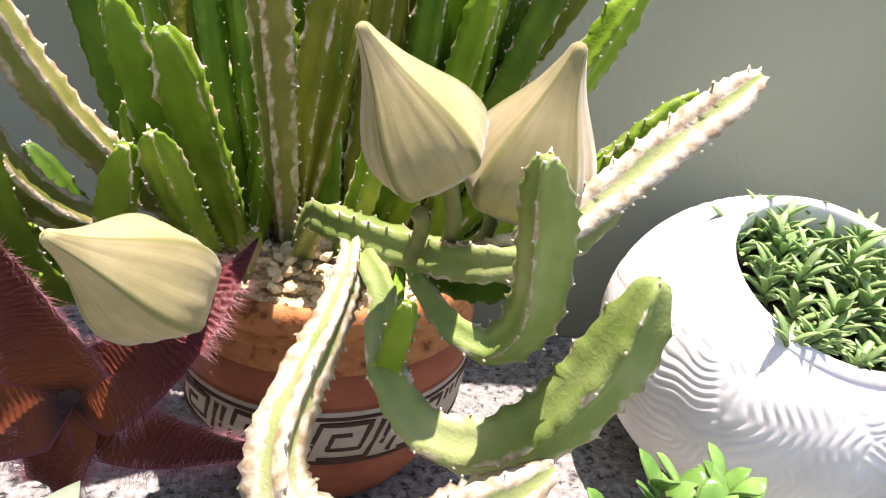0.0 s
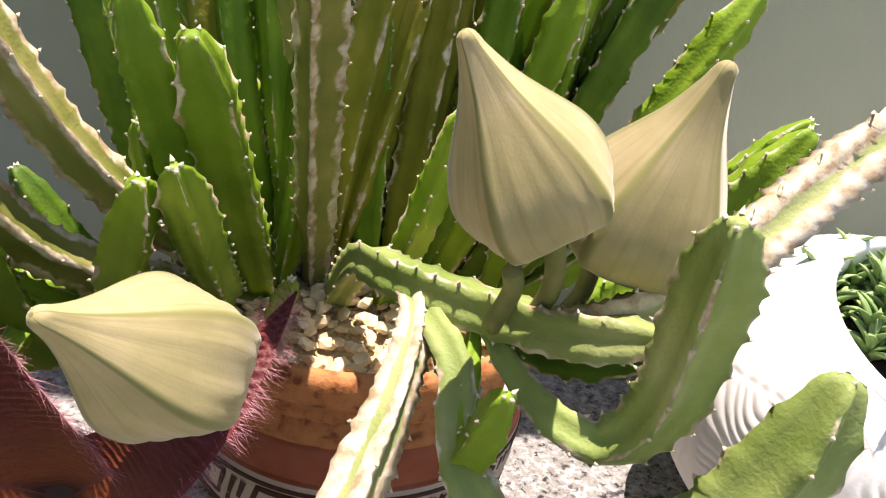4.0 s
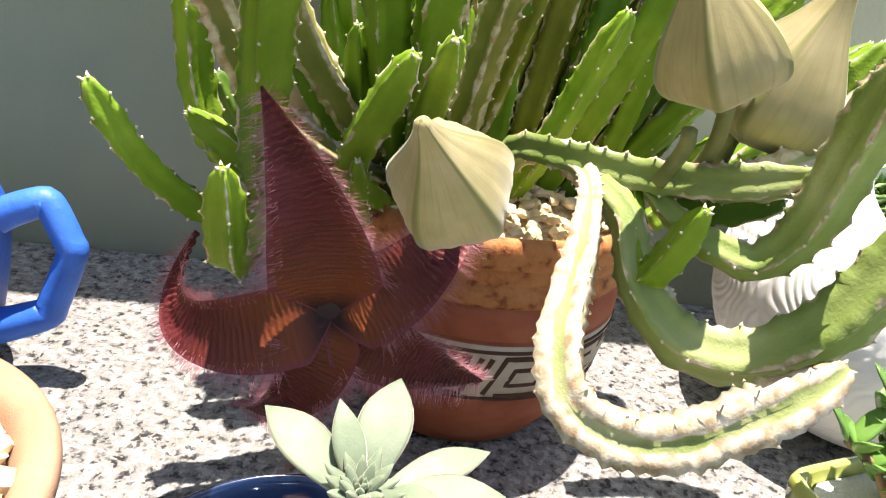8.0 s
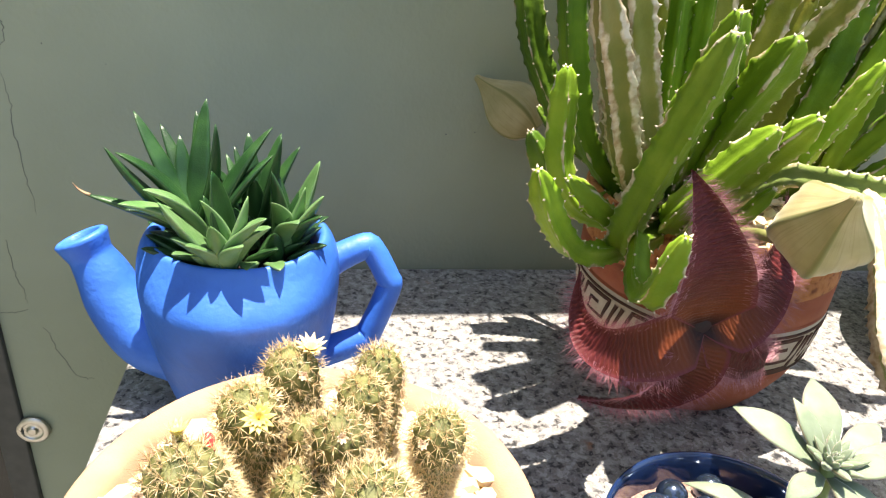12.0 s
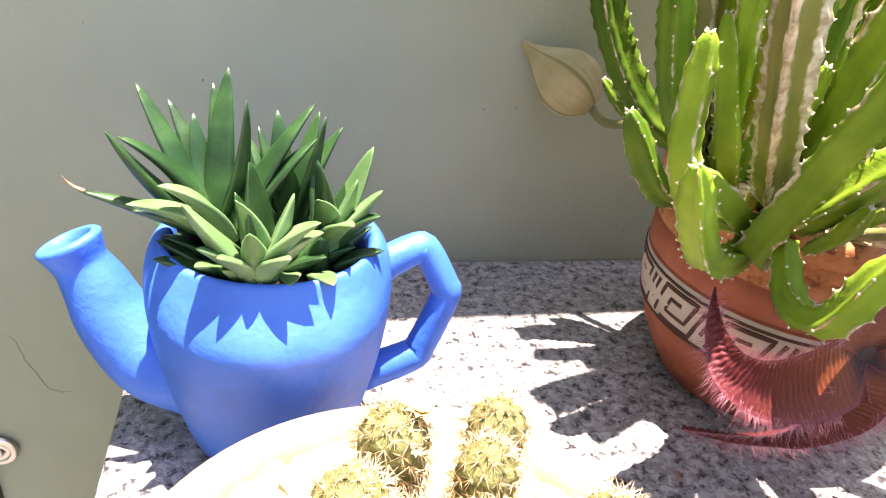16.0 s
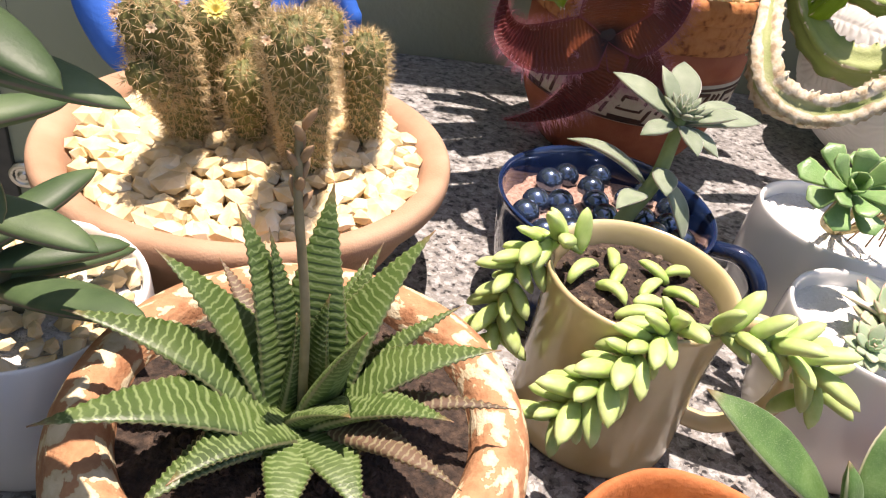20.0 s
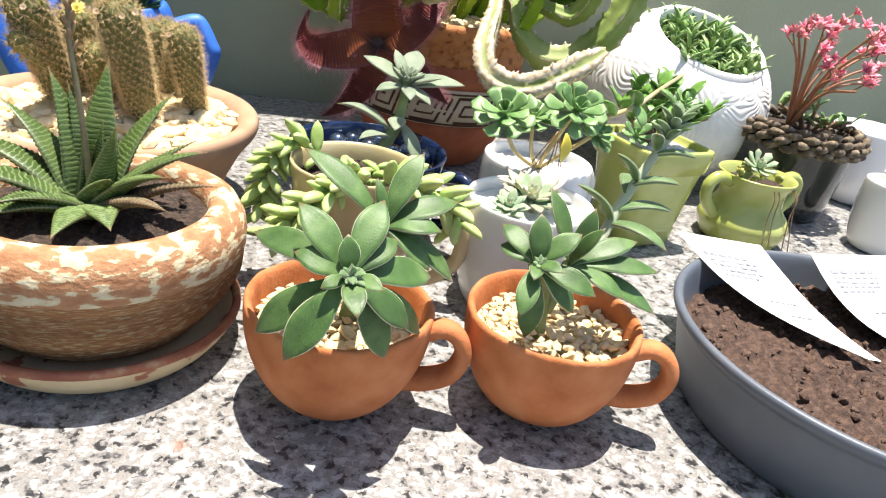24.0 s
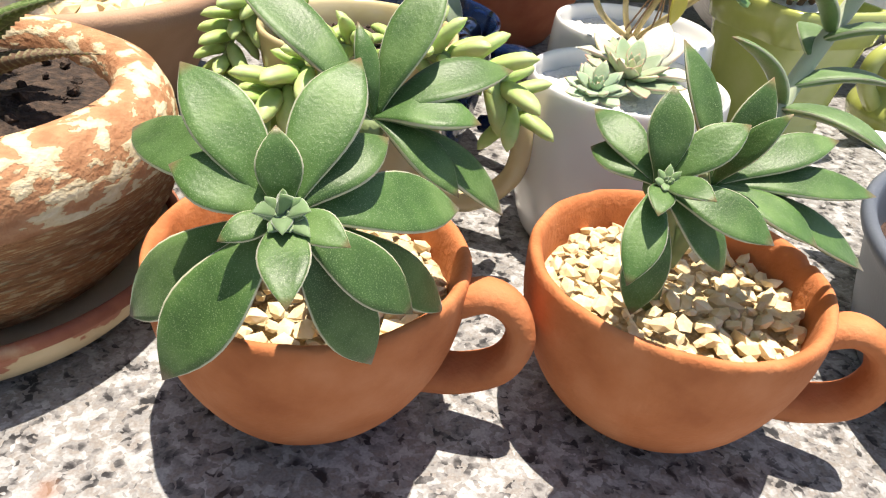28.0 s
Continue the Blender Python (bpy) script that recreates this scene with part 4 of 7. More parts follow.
def stem_material(name, cols, cork=-0.12, scale=24, sss=0.06, rand=0.2):
    """A fluted stem: patchy green faces, and pale cork that starts on the ribs and spreads over the faces as cork rises."""
    m = surf(name, cols, scale, 0.6, 0.35, 600, sss=sss, rand=rand, spec=0.25)
    nt, ns, ls, b = nodes_of(m)
    col = b.inputs["Base Color"].links[0].from_socket
    uv, tc = ns.new("ShaderNodeUVMap"), ns.new("ShaderNodeTexCoord")
    sep = ns.new("ShaderNodeSeparateXYZ")
    ls.new(uv.outputs[0], sep.inputs[0])
    ping = ns.new("ShaderNodeMath")
    ping.operation = "PINGPONG"
    ping.inputs[1].default_value = 0.5
    ls.new(sep.outputs[0], ping.inputs[0])
    nz = ns.new("ShaderNodeTexNoise")
    nz.inputs["Scale"].default_value, nz.inputs["Detail"].default_value = 70, 6
    ls.new(tc.outputs["Object"], nz.inputs["Vector"])
    lim = ns.new("ShaderNodeMath")
    lim.operation = "MULTIPLY_ADD"
    lim.inputs[1].default_value, lim.inputs[2].default_value = 0.6, cork
    ls.new(nz.outputs["Fac"], lim.inputs[0])
    dif = ns.new("ShaderNodeMath")
    dif.operation = "SUBTRACT"
    ls.new(lim.outputs[0], dif.inputs[0])
    ls.new(ping.outputs[0], dif.inputs[1])
    fac = ns.new("ShaderNodeMapRange")
    fac.inputs["From Min"].default_value, fac.inputs["From Max"].default_value = 0.0, 0.07
    ls.new(dif.outputs[0], fac.inputs["Value"])
    bark = ramp_of(nt, [(0.34, 0.25, 0.15), (0.48, 0.40, 0.28), (0.60, 0.54, 0.43)], [0.36, 0.48, 0.62])
    n2 = ns.new("ShaderNodeTexNoise")
    n2.inputs["Scale"].default_value, n2.inputs["Detail"].default_value = 160, 5
    ls.new(tc.outputs["Object"], n2.inputs["Vector"])
    ls.new(n2.outputs["Fac"], bark.inputs[0])
    mx = ns.new("ShaderNodeMix")
    mx.data_type = "RGBA"
    ls.new(fac.outputs[0], mx.inputs["Factor"])
    ls.new(col, mx.inputs["A"])
    ls.new(bark.outputs[0], mx.inputs["B"])
    ls.new(mx.outputs["Result"], b.inputs["Base Color"])
    return m


STEMGREEN = stem_material("stem_green", [(0.098, 0.185, 0.008), (0.152, 0.265, 0.014), (0.230, 0.345, 0.030)], -0.27)
STEMDARK = stem_material("stem_deep_green", [(0.054, 0.125, 0.007), (0.090, 0.18, 0.010), (0.145, 0.248, 0.018)], -0.28)
# Shade over the blue-rimmed pot's stems is put into this darker green.
STEMSHADY = stem_material("stem_shaded_green", [(0.018, 0.044, 0.008), (0.034, 0.074, 0.012), (0.070, 0.13, 0.024)], -0.30)
STEMOLIVE = stem_material("stem_olive", [(0.120, 0.138, 0.012), (0.18, 0.195, 0.020), (0.26, 0.24, 0.040)], -0.24, 26)
STEMCORK = stem_material("stem_corky", [(0.125, 0.150, 0.026), (0.195, 0.205, 0.050), (0.28, 0.26, 0.085)], -0.12, 26)
STEMCURL = stem_material("stem_curling", [(0.13, 0.19, 0.040), (0.20, 0.26, 0.075), (0.30, 0.34, 0.15)], -0.25, 22)
STEMPALE = stem_material("stem_pale_hanging", [(0.20, 0.25, 0.075), (0.30, 0.33, 0.14), (0.42, 0.41, 0.24)], 0.06, 22)
TOOTH = surf("tooth", [(0.46, 0.40, 0.28), (0.62, 0.56, 0.43)], 300, 0.7, 0.2, 800)
BUDSKIN = leaf_material("bud_skin", [(0.27, 0.235, 0.098), (0.335, 0.285, 0.132), (0.40, 0.335, 0.178)], (0.18, 0.175, 0.055), 0.972, rough=0.75, sheen=0.3, scale=45, bump=0.07, sss=0.1, tip=(0.36, 0.24, 0.14), streak=(0.205, 0.175, 0.062))
SPINE = surf("spine", [(0.42, 0.27, 0.11), (0.58, 0.44, 0.23), (0.72, 0.60, 0.40)], 500, 0.6, 0.0, 100)
CACTUS = surf("cactus_skin", [(0.085, 0.095, 0.024), (0.14, 0.145, 0.042), (0.21, 0.19, 0.07)], 130, 0.7, 0.6, 500)
HAIR = surf("flower_hair", [(0.26, 0.06, 0.085), (0.50, 0.25, 0.29)], 200, 0.5, 0.0, 100)


def leaf(base, tip, width, thick, bend=0.0, up=(0, 0, 1), shape="obovate", cup=0.12, n=10, m=12, bm=None, side=0.0, ridge=0.0):
    """A fleshy leaf from base to tip. bend lifts its middle along up; the girth follows shape; ridge raises every other ring."""
    bm = bm or bmesh.new()
    uvl = bm.loops.layers.uv.verify()
    base, tip, up = Vector(base), Vector(tip), Vector(up)
    along = tip - base
    L = along.length
    t0 = along.normalized()
    if abs(t0.dot(up.normalized())) > 0.97:
        up = up + Vector((0.31, -0.47, 0.1))
    across = t0.cross(up).normalized()
    nrm = across.cross(t0).normalized()
    mid = (base + tip) / 2 + nrm * bend * L * 2 + across * side * L * 2

    def girth(u):
        if shape == "lance":
            return max(0.02, (1 - u) ** 0.8 * (0.82 + 0.5 * u))
        if shape == "aloe":
            return max(0.02, (1 - u) ** 0.72 * (0.78 + 0.62 * u))
        if shape == "spear":
            return max(0.02, math.sin(math.pi * min(1, 0.13 + 0.87 * u)) ** 0.8)
        if shape == "bean":
            return max(0.05, math.sin(math.pi * (0.06 + 0.94 * u)) ** 0.55)
        if shape == "spoon":
            return max(0.04, 0.22 + 0.78 * u ** 1.4) * (1 - max(0, (u - 0.72) / 0.28) ** 2.2) ** 0.5 + 0.015
        if shape == "ellipse":
            return max(0.03, math.sin(math.pi * min(1, 0.07 + 0.93 * u)) ** 0.62)
        if shape == "haw":
            return max(0.012, (1 - u) ** 1.12 * (0.88 + 0.62 * u) * min(1, 0.80 + 1.4 * u))
        if shape == "velvet":
            return max(0.02, 0.24 * (1 - u) ** 3 + 0.98 * max(0.0, math.sin(math.pi * u ** 1.30)) ** 1.0)
        return max(0.03, (0.24 * (1 - u) ** 2 + math.sin(math.pi * u ** 1.12) ** 0.95))

    rows = []
    for i in range(n + 1):
        u = i / n
        p = base * (1 - u) ** 2 + mid * 2 * u * (1 - u) + tip * u * u
        tan = ((mid - base) * (1 - u) + (tip - mid) * u).normalized()
        nn = across.cross(tan).normalized()
        w = girth(u) * width / 2
        th = thick / 2 * min(1, girth(u) * 1.25 + 0.05) * (1 - 0.35 * u)
        lift = ridge * (1 if i % 2 else -1) * min(1, 4 * u, 6 * (1 - u))
        row = []
        for k in range(m):
            a = 2 * math.pi * k / m
            x, z = math.cos(a) * (w + 0.7 * lift), math.sin(a) * (th + lift)
            row.append((bm.verts.new(p + across * x + nn * (z + cup * 2 * x * x / max(1e-6, w))), u, k / m))
        rows.append(row)
    for i in range(n):
        for k in range(m):
            l = (k + 1) % m
            quad = (rows[i][k], rows[i][l], rows[i + 1][l], rows[i + 1][k])
            f = bm.faces.new([q[0] for q in quad])
            for loop, q in zip(f.loops, quad):
                loop[uvl].uv = (q[1], 1.0 if (l == 0 and q[2] == 0) else q[2])
    for row, rev in ((rows[0], True), (rows[-1], False)):
        vs = [q[0] for q in row]
        f = bm.faces.new(list(reversed(vs)) if rev else vs)
        for loop in f.loops:
            loop[uvl].uv = (row[0][1], 0.25)
    return bm


def local(t, p):
    return t.matrix_world.inverted() @ Vector(p)


def leaf_part(t, base, tip, width, thick, material, name="leaf", world=True, **k):
    if world:
        base, tip = local(t, base), local(t, tip)
    return part(name, leaf(base, tip, width, thick, **k), material, t)


def rosette(t, at, axis, radius, rings, material, width=0.5, thick=0.12, seed=1, shape="obovate", inner=None, bend=-0.06, start=0.0, cup=0.14, n=8, m=10):
    """Leaves in whorls about an axis. rings: (count, length share, angle from the axis in degrees)."""
    rng = random.Random(seed)
    q = Vector(axis).normalized().to_track_quat("Z", "Y")
    at = local(t, at)
    a = start
    for j, (count, share, open_) in enumerate(rings):
        for k in range(count):
            a += 2.39996 if count > 8 else 2 * math.pi / count
            o = radians(open_ + rng.uniform(-6, 6))
            d = q @ Vector((math.cos(a) * math.sin(o), math.sin(a) * math.sin(o), math.cos(o)))
            L = radius * share * rng.uniform(0.9, 1.08)
            b0 = at + d * radius * 0.05
            part("leaf", leaf(b0, b0 + d * L, L * width * rng.uniform(0.9, 1.1), L * thick + 0.0006, bend=bend * rng.uniform(0.5, 1.5), up=q @ Vector((0, 0, 1)), shape=shape, cup=cup, n=n, m=m),
                 inner if inner and j == 0 else material, t)
        a += 0.7


# ---- chips in the beds ----
scatter_pieces("chip", CHIPS_BIG, bowl, 330, 0.103, 0.080, 1, 0.014, 0.75, 1.45, (), 0.0084)
scatter_pieces("chip", CHIPS_MID, cup_a, 150, 0.0475, 0.0575, 2, 0.002, 0.5, 1.1, (), 0.0050)
scatter_pieces("chip", CHIPS_MID, cup_b, 165, 0.0475, 0.0575, 3, 0.002, 0.5, 1.1, (), 0.0050)
scatter_pieces("chip", CHIPS_MID, wc_left, 90, 0.046, 0.081, 4, 0.002, 0.9, 1.5, (), 0.0075)
scatter_pieces("pebble", CHIPS_PALE, bluepot, 110, 0.052, 0.061, 5, 0.002, 0.4, 0.95, (), 0.0062)
scatter_pieces("chip", CHIPS_MID, stap, 300, 0.095, 0.1700, 6, 0.005, 0.75, 1.35, (), 0.0058)

GRIT = stone_set("grit", SOIL, 6, 0.0030, 19, 0.8)
scatter_pieces("grit", GRIT, haw, 70, 0.062, 0.088, 18, 0.003, 0.4, 1.5, (), 0.004)
scatter_pieces("grit", GRIT, mug, 60, 0.040, 0.094, 17, 0.0, 0.4, 1.4, (), 0.004)

# ---- rosettes in the terracotta cups ----
apex = (-0.214, -0.113, 0.120)
part("stem", tube([local(cup_a, p) for p in ((-0.207, -0.048, 0.052), (-0.205, -0.065, 0.085), (-0.209, -0.095, 0.108), apex)], 0.005, 10), GREENTWIG, cup_a)
for tip, w in (((-0.240, -0.090, 0.148), 0.0205), ((-0.197, -0.084, 0.150), 0.0215), ((-0.241, -0.107, 0.129), 0.019), ((-0.189, -0.092, 0.132), 0.018), ((-0.167, -0.086, 0.108), 0.023),
               ((-0.258, -0.101, 0.078), 0.024), ((-0.243, -0.128, 0.080), 0.024), ((-0.181, -0.116, 0.093), 0.019), ((-0.191, -0.114, 0.073), 0.021), ((-0.168, -0.087, 0.071), 0.019), ((-0.262, -0.062, 0.117), 0.022)):
    leaf_part(cup_a, apex, tip, w * 0.80, 0.0066, VELVET, bend=0.06, up=(0.0, -0.6, 0.75), shape="velvet", cup=0.16, n=14, m=14)
for tip, w in (((-0.216, -0.108, 0.141), 0.0125), ((-0.211, -0.143, 0.115), 0.0135), ((-0.198, -0.129, 0.122), 0.0105), ((-0.228, -0.124, 0.119), 0.0085)):
    leaf_part(cup_a, apex, tip, w * 0.9, 0.0046, VELVET, bend=0.05, up=(0.0, -0.6, 0.75), shape="velvet", cup=0.18, n=12, m=12)
for tip, w in (((-0.214, -0.122, 0.131), 0.006), ((-0.207, -0.124, 0.128), 0.006), ((-0.220, -0.124, 0.127), 0.005), ((-0.213, -0.128, 0.124), 0.0055), ((-0.207, -0.127, 0.123), 0.005)):
    leaf_part(cup_a, apex, tip, w, 0.0035, VELVET_PALE, bend=0.08, up=(0.0, -0.6, 0.75), shape="velvet")
rosette(cup_a, (-0.2135, -0.119, 0.1235), (-0.05, -0.65, 0.7), 0.0065, [(5, 0.6, 20), (7, 1.0, 50)], VELVET_PALE, 0.5, 0.3, 41, n=6, m=8)
twin = (-0.192, -0.060, 0.124)
part("stem", tube([local(cup_a, p) for p in ((-0.203, -0.055, 0.060), (-0.198, -0.054, 0.095), twin)], 0.0045, 10), GREENTWIG, cup_a)
for tip, w in (((-0.238, -0.030, 0.156), 0.020), ((-0.171, -0.038, 0.162), 0.019), ((-0.148, -0.045, 0.136), 0.021), ((-0.160, -0.066, 0.126), 0.018), ((-0.147, -0.060, 0.091), 0.020), ((-0.198, -0.052, 0.150), 0.009), ((-0.165, -0.072, 0.104), 0.017)):
    leaf_part(cup_a, twin, tip, w * 0.82, 0.0066, VELVET, bend=0.06, up=(0.0, -0.35, 0.95), shape="velvet", cup=0.16, n=14, m=14)
for x, y in ((-0.238, -0.070), (-0.232, -0.058)):
    for k in range(5):
        a = k * 1.3
        leaf_part(cup_a, (x, y, 0.062), (x + 0.013 * math.cos(a), y + 0.013 * math.sin(a), 0.075), 0.009, 0.003, VELVET)

apex = (-0.106, -0.080, 0.116)
part("stem", tube([local(cup_b, p) for p in ((-0.085, -0.058, 0.052), (-0.090, -0.062, 0.085), (-0.099, -0.072, 0.106), apex)], 0.0048, 10), GREENTWIG, cup_b)
for tip, w in (((-0.106, -0.071, 0.144), 0.0155), ((-0.122, -0.055, 0.129), 0.0145), ((-0.123, -0.062, 0.119), 0.0150), ((-0.082, -0.078, 0.136), 0.0145), ((-0.119, -0.105, 0.096), 0.0145), ((-0.106, -0.088, 0.072), 0.0170), ((-0.081, -0.090, 0.091), 0.0150), ((-0.074, -0.098, 0.107), 0.0165)):
    leaf_part(cup_b, apex, tip, w * 0.90, 0.0055, VELVET, bend=0.06, up=(-0.1, -0.55, 0.8), shape="velvet", cup=0.16, n=14, m=14)
for tip, w in (((-0.098, -0.100, 0.122), 0.0095), ((-0.113, -0.099, 0.116), 0.0085), ((-0.095, -0.074, 0.131), 0.0080)):
    leaf_part(cup_b, apex, tip, w, 0.004, VELVET, bend=0.06, up=(-0.1, -0.55, 0.8), shape="velvet", cup=0.16)
rosette(cup_b, (-0.106, -0.085, 0.119), (-0.1, -0.55, 0.8), 0.0055, [(5, 0.6, 20), (7, 1.0, 50)], VELVET_PALE, 0.5, 0.3, 42, n=6, m=8)
mid = (-0.078, -0.062, 0.108)
part("stem", tube([local(cup_b, p) for p in ((-0.085, -0.060, 0.075), (-0.080, -0.062, 0.095), mid)], 0.0045, 10), GREENTWIG, cup_b)
for tip, w in (((-0.020, -0.066, 0.108), 0.0155), ((-0.020, -0.076, 0.084), 0.0175), ((-0.034, -0.055, 0.123), 0.0155), ((-0.069, -0.060, 0.145), 0.0150), ((-0.092, -0.040, 0.149), 0.0145), ((-0.066, -0.072, 0.138), 0.0105), ((-0.048, -0.084, 0.098), 0.0150), ((-0.040, -0.050, 0.100), 0.0150)):
    leaf_part(cup_b, mid, tip, w * 0.90, 0.0055, VELVET, bend=0.05, up=(0.1, -0.4, 0.85), shape="velvet", cup=0.16, n=14, m=14)
shoot = [(-0.076, -0.055, 0.105), (-0.050, -0.035, 0.112), (-0.034, -0.020, 0.132), (-0.014, -0.008, 0.162), (0.000, -0.002, 0.182)]
part("stem", tube([local(cup_b, p) for p in shoot], lambda u: 0.0040 - 0.0012 * u, 10), VELVET_PALE, cup_b)
for base, tip, w in (((-0.040, -0.026, 0.124), (-0.077, -0.034, 0.153), 0.011), ((-0.040, -0.026, 0.122), (-0.010, -0.062, 0.119), 0.014), ((-0.036, -0.022, 0.130), (0.006, -0.030, 0.135), 0.012), ((-0.026, -0.015, 0.146), (0.004, -0.030, 0.154), 0.010),
                     ((-0.024, -0.014, 0.148), (-0.048, -0.020, 0.170), 0.010), ((-0.012, -0.007, 0.165), (0.014, -0.022, 0.170), 0.009), ((-0.012, -0.006, 0.168), (-0.022, -0.020, 0.184), 0.009), ((-0.030, -0.018, 0.14), (-0.02, 0.012, 0.146), 0.011)):
    leaf_part(cup_b, base, Vector(base).lerp(Vector(tip), 0.86), w, 0.0048, VELVET_MID, bend=0.10, shape="ellipse")
rng = random.Random(5)
for k in range(14):
    a, h = k * 2.4, 0.172 + 0.0011 * k
    b0 = Vector((-0.006 + 0.0005 * k, -0.004, h))
    leaf_part(cup_b, b0, b0 + Vector((0.013 * math.cos(a) - 0.002, 0.013 * math.sin(a) - 0.002, 0.011 + 0.0004 * k)), 0.0065, 0.004, VELVET_PALE, bend=0.1)

# ---- silvery rosette in the navy dish ----
part("stem", tube([local(navy, p) for p in ((-0.172, 0.186, 0.066), (-0.168, 0.186, 0.085), (-0.156, 0.190, 0.108), (-0.151, 0.196, 0.132), (-0.150, 0.198, 0.150))], lambda u: 0.0062 - 0.0025 * u, 10), GREENTWIG, navy)
hub = (-0.150, 0.198, 0.143)
for tip, w, bd in (((-0.137, 0.242, 0.168), 0.024, 0.06), ((-0.187, 0.230, 0.160), 0.022, 0.06), ((-0.097, 0.199, 0.150), 0.021, 0.06), ((-0.121, 0.186, 0.157), 0.017, 0.08), ((-0.178, 0.186, 0.140), 0.015, 0.08),
                   ((-0.160, 0.224, 0.170), 0.014, 0.05), ((-0.100, 0.226, 0.148), 0.017, 0.06), ((-0.150, 0.165, 0.140), 0.015, 0.08), ((-0.130, 0.176, 0.135), 0.014, 0.08)):
    leaf_part(navy, hub, tip, w * 0.86, 0.0055, SILVER, bend=bd, up=(0, -0.25, 0.95), shape="velvet", n=12, m=12)
leaf_part(navy, (-0.160, 0.192, 0.104), (-0.207, 0.222, 0.116), 0.013, 0.006, SILVER, bend=0.12)
leaf_part(navy, (-0.154, 0.193, 0.116), (-0.160, 0.164, 0.113), 0.015, 0.006, SILVER, bend=0.06)
leaf_part(navy, (-0.152, 0.194, 0.112), (-0.136, 0.166, 0.080), 0.015, 0.005, SILVER, bend=0.10)
leaf_part(navy, (-0.160, 0.188, 0.098), (-0.190, 0.160, 0.104), 0.014, 0.005, SILVER, bend=0.10)
rosette(navy, (-0.150, 0.197, 0.150), (0, -0.2, 1), 0.017, [(7, 0.55, 15), (9, 0.8, 35), (10, 0.95, 58)], SILVER, 0.34, 0.24, 4, "spear", n=6, m=8)

# ---- trailing sedum ----
bean = bpy.data.meshes.new("leaf")
bm = leaf((0, 0, 0), (0.021, 0, 0.0015), 0.0088, 0.0078, bend=0.07, shape="bean", cup=0.02, n=8, m=10)
bm.normal_update(); bm.to_mesh(bean); bm.free()
bean.materials.append(SEDUM)
bean.polygons.foreach_set("use_smooth", [True] * len(bean.polygons))


def put_bean(t, at, way, s):
    way = way.normalized()
    q = way.to_track_quat("X", "Z")
    ob = new("leaf", bean)
    ob.parent = t
    ob.matrix_basis = Matrix.LocRotScale(at, q, (s, s, s))


def bean_strand(t, pts, count, seed, smin=0.75, smax=1.2):
    rng = random.Random(seed)
    P = [local(t, p) for p in pts]
    part("stem", tube(P, 0.0022, 8), GREENTWIG, t)
    line, _ = even_line(smooth_line(P, 8), 60)
    fr = frames_of(line)
    for k in range(count):
        i = int((0.12 + 0.88 * k / (count - 1)) * 59)
        tan, n, b = fr[i]
        a = k * 2.39996
        d = n * math.cos(a) + b * math.sin(a)
        way = d + tan * rng.uniform(0.55, 1.1) + Vector((0, 0, 0.12))
        put_bean(t, line[i] + d * 0.001, way, rng.uniform(smin, smax))


bean_strand(mug, [(-0.225, 0.112, 0.106), (-0.243, 0.112, 0.112), (-0.258, 0.108, 0.098), (-0.264, 0.102, 0.076), (-0.264, 0.098, 0.052)], 34, 1)
bean_strand(mug, [(-0.190, 0.060, 0.104), (-0.203, 0.048, 0.110), (-0.222, 0.040, 0.098), (-0.240, 0.034, 0.082), (-0.252, 0.032, 0.068)], 36, 2)
bean_strand(mug, [(-0.186, 0.060, 0.104), (-0.165, 0.046, 0.110), (-0.143, 0.040, 0.106), (-0.128, 0.038, 0.095), (-0.122, 0.038, 0.082)], 24, 3, 0.85, 1.25)
rng = random.Random(31)
for k in range(11):
    a, r = 2.39996 * k + rng.uniform(-0.3, 0.3), 0.031 * math.sqrt((k + 0.5) / 11)
    b = rng.uniform(0, 6.283)
    at, way = Vector((r * math.cos(a), r * math.sin(a), 0.0975)), Vector((math.cos(b), math.sin(b), rng.uniform(-0.05, 0.22)))
    half = rng.uniform(0.0085, 0.0125)
    part("leaf", leaf(at - way * half, at + way * half, rng.uniform(0.0066, 0.0082), 0.0066, bend=rng.uniform(0.06, 0.20), side=rng.uniform(-0.12, 0.12), shape="bean", cup=0.04, n=9, m=10), SEDUM, mug)
CLODS = stone_set("crumb", surf("mug_crumb", [(0.05, 0.034, 0.024), (0.12, 0.085, 0.06), (0.26, 0.20, 0.14)], 300, 0.95, 0.8, 450), 6, 0.0028, 19, 0.8)
scatter_pieces("crumb", CLODS, mug, 70, 0.041, 0.0935, 18, 0.0, 0.4, 1.2, (), 0.003)
leaf_part(mug, (-0.226, 0.112, 0.106), (-0.227, 0.118, 0.129), 0.010, 0.007, SEDUM, shape="bean", cup=0.0)

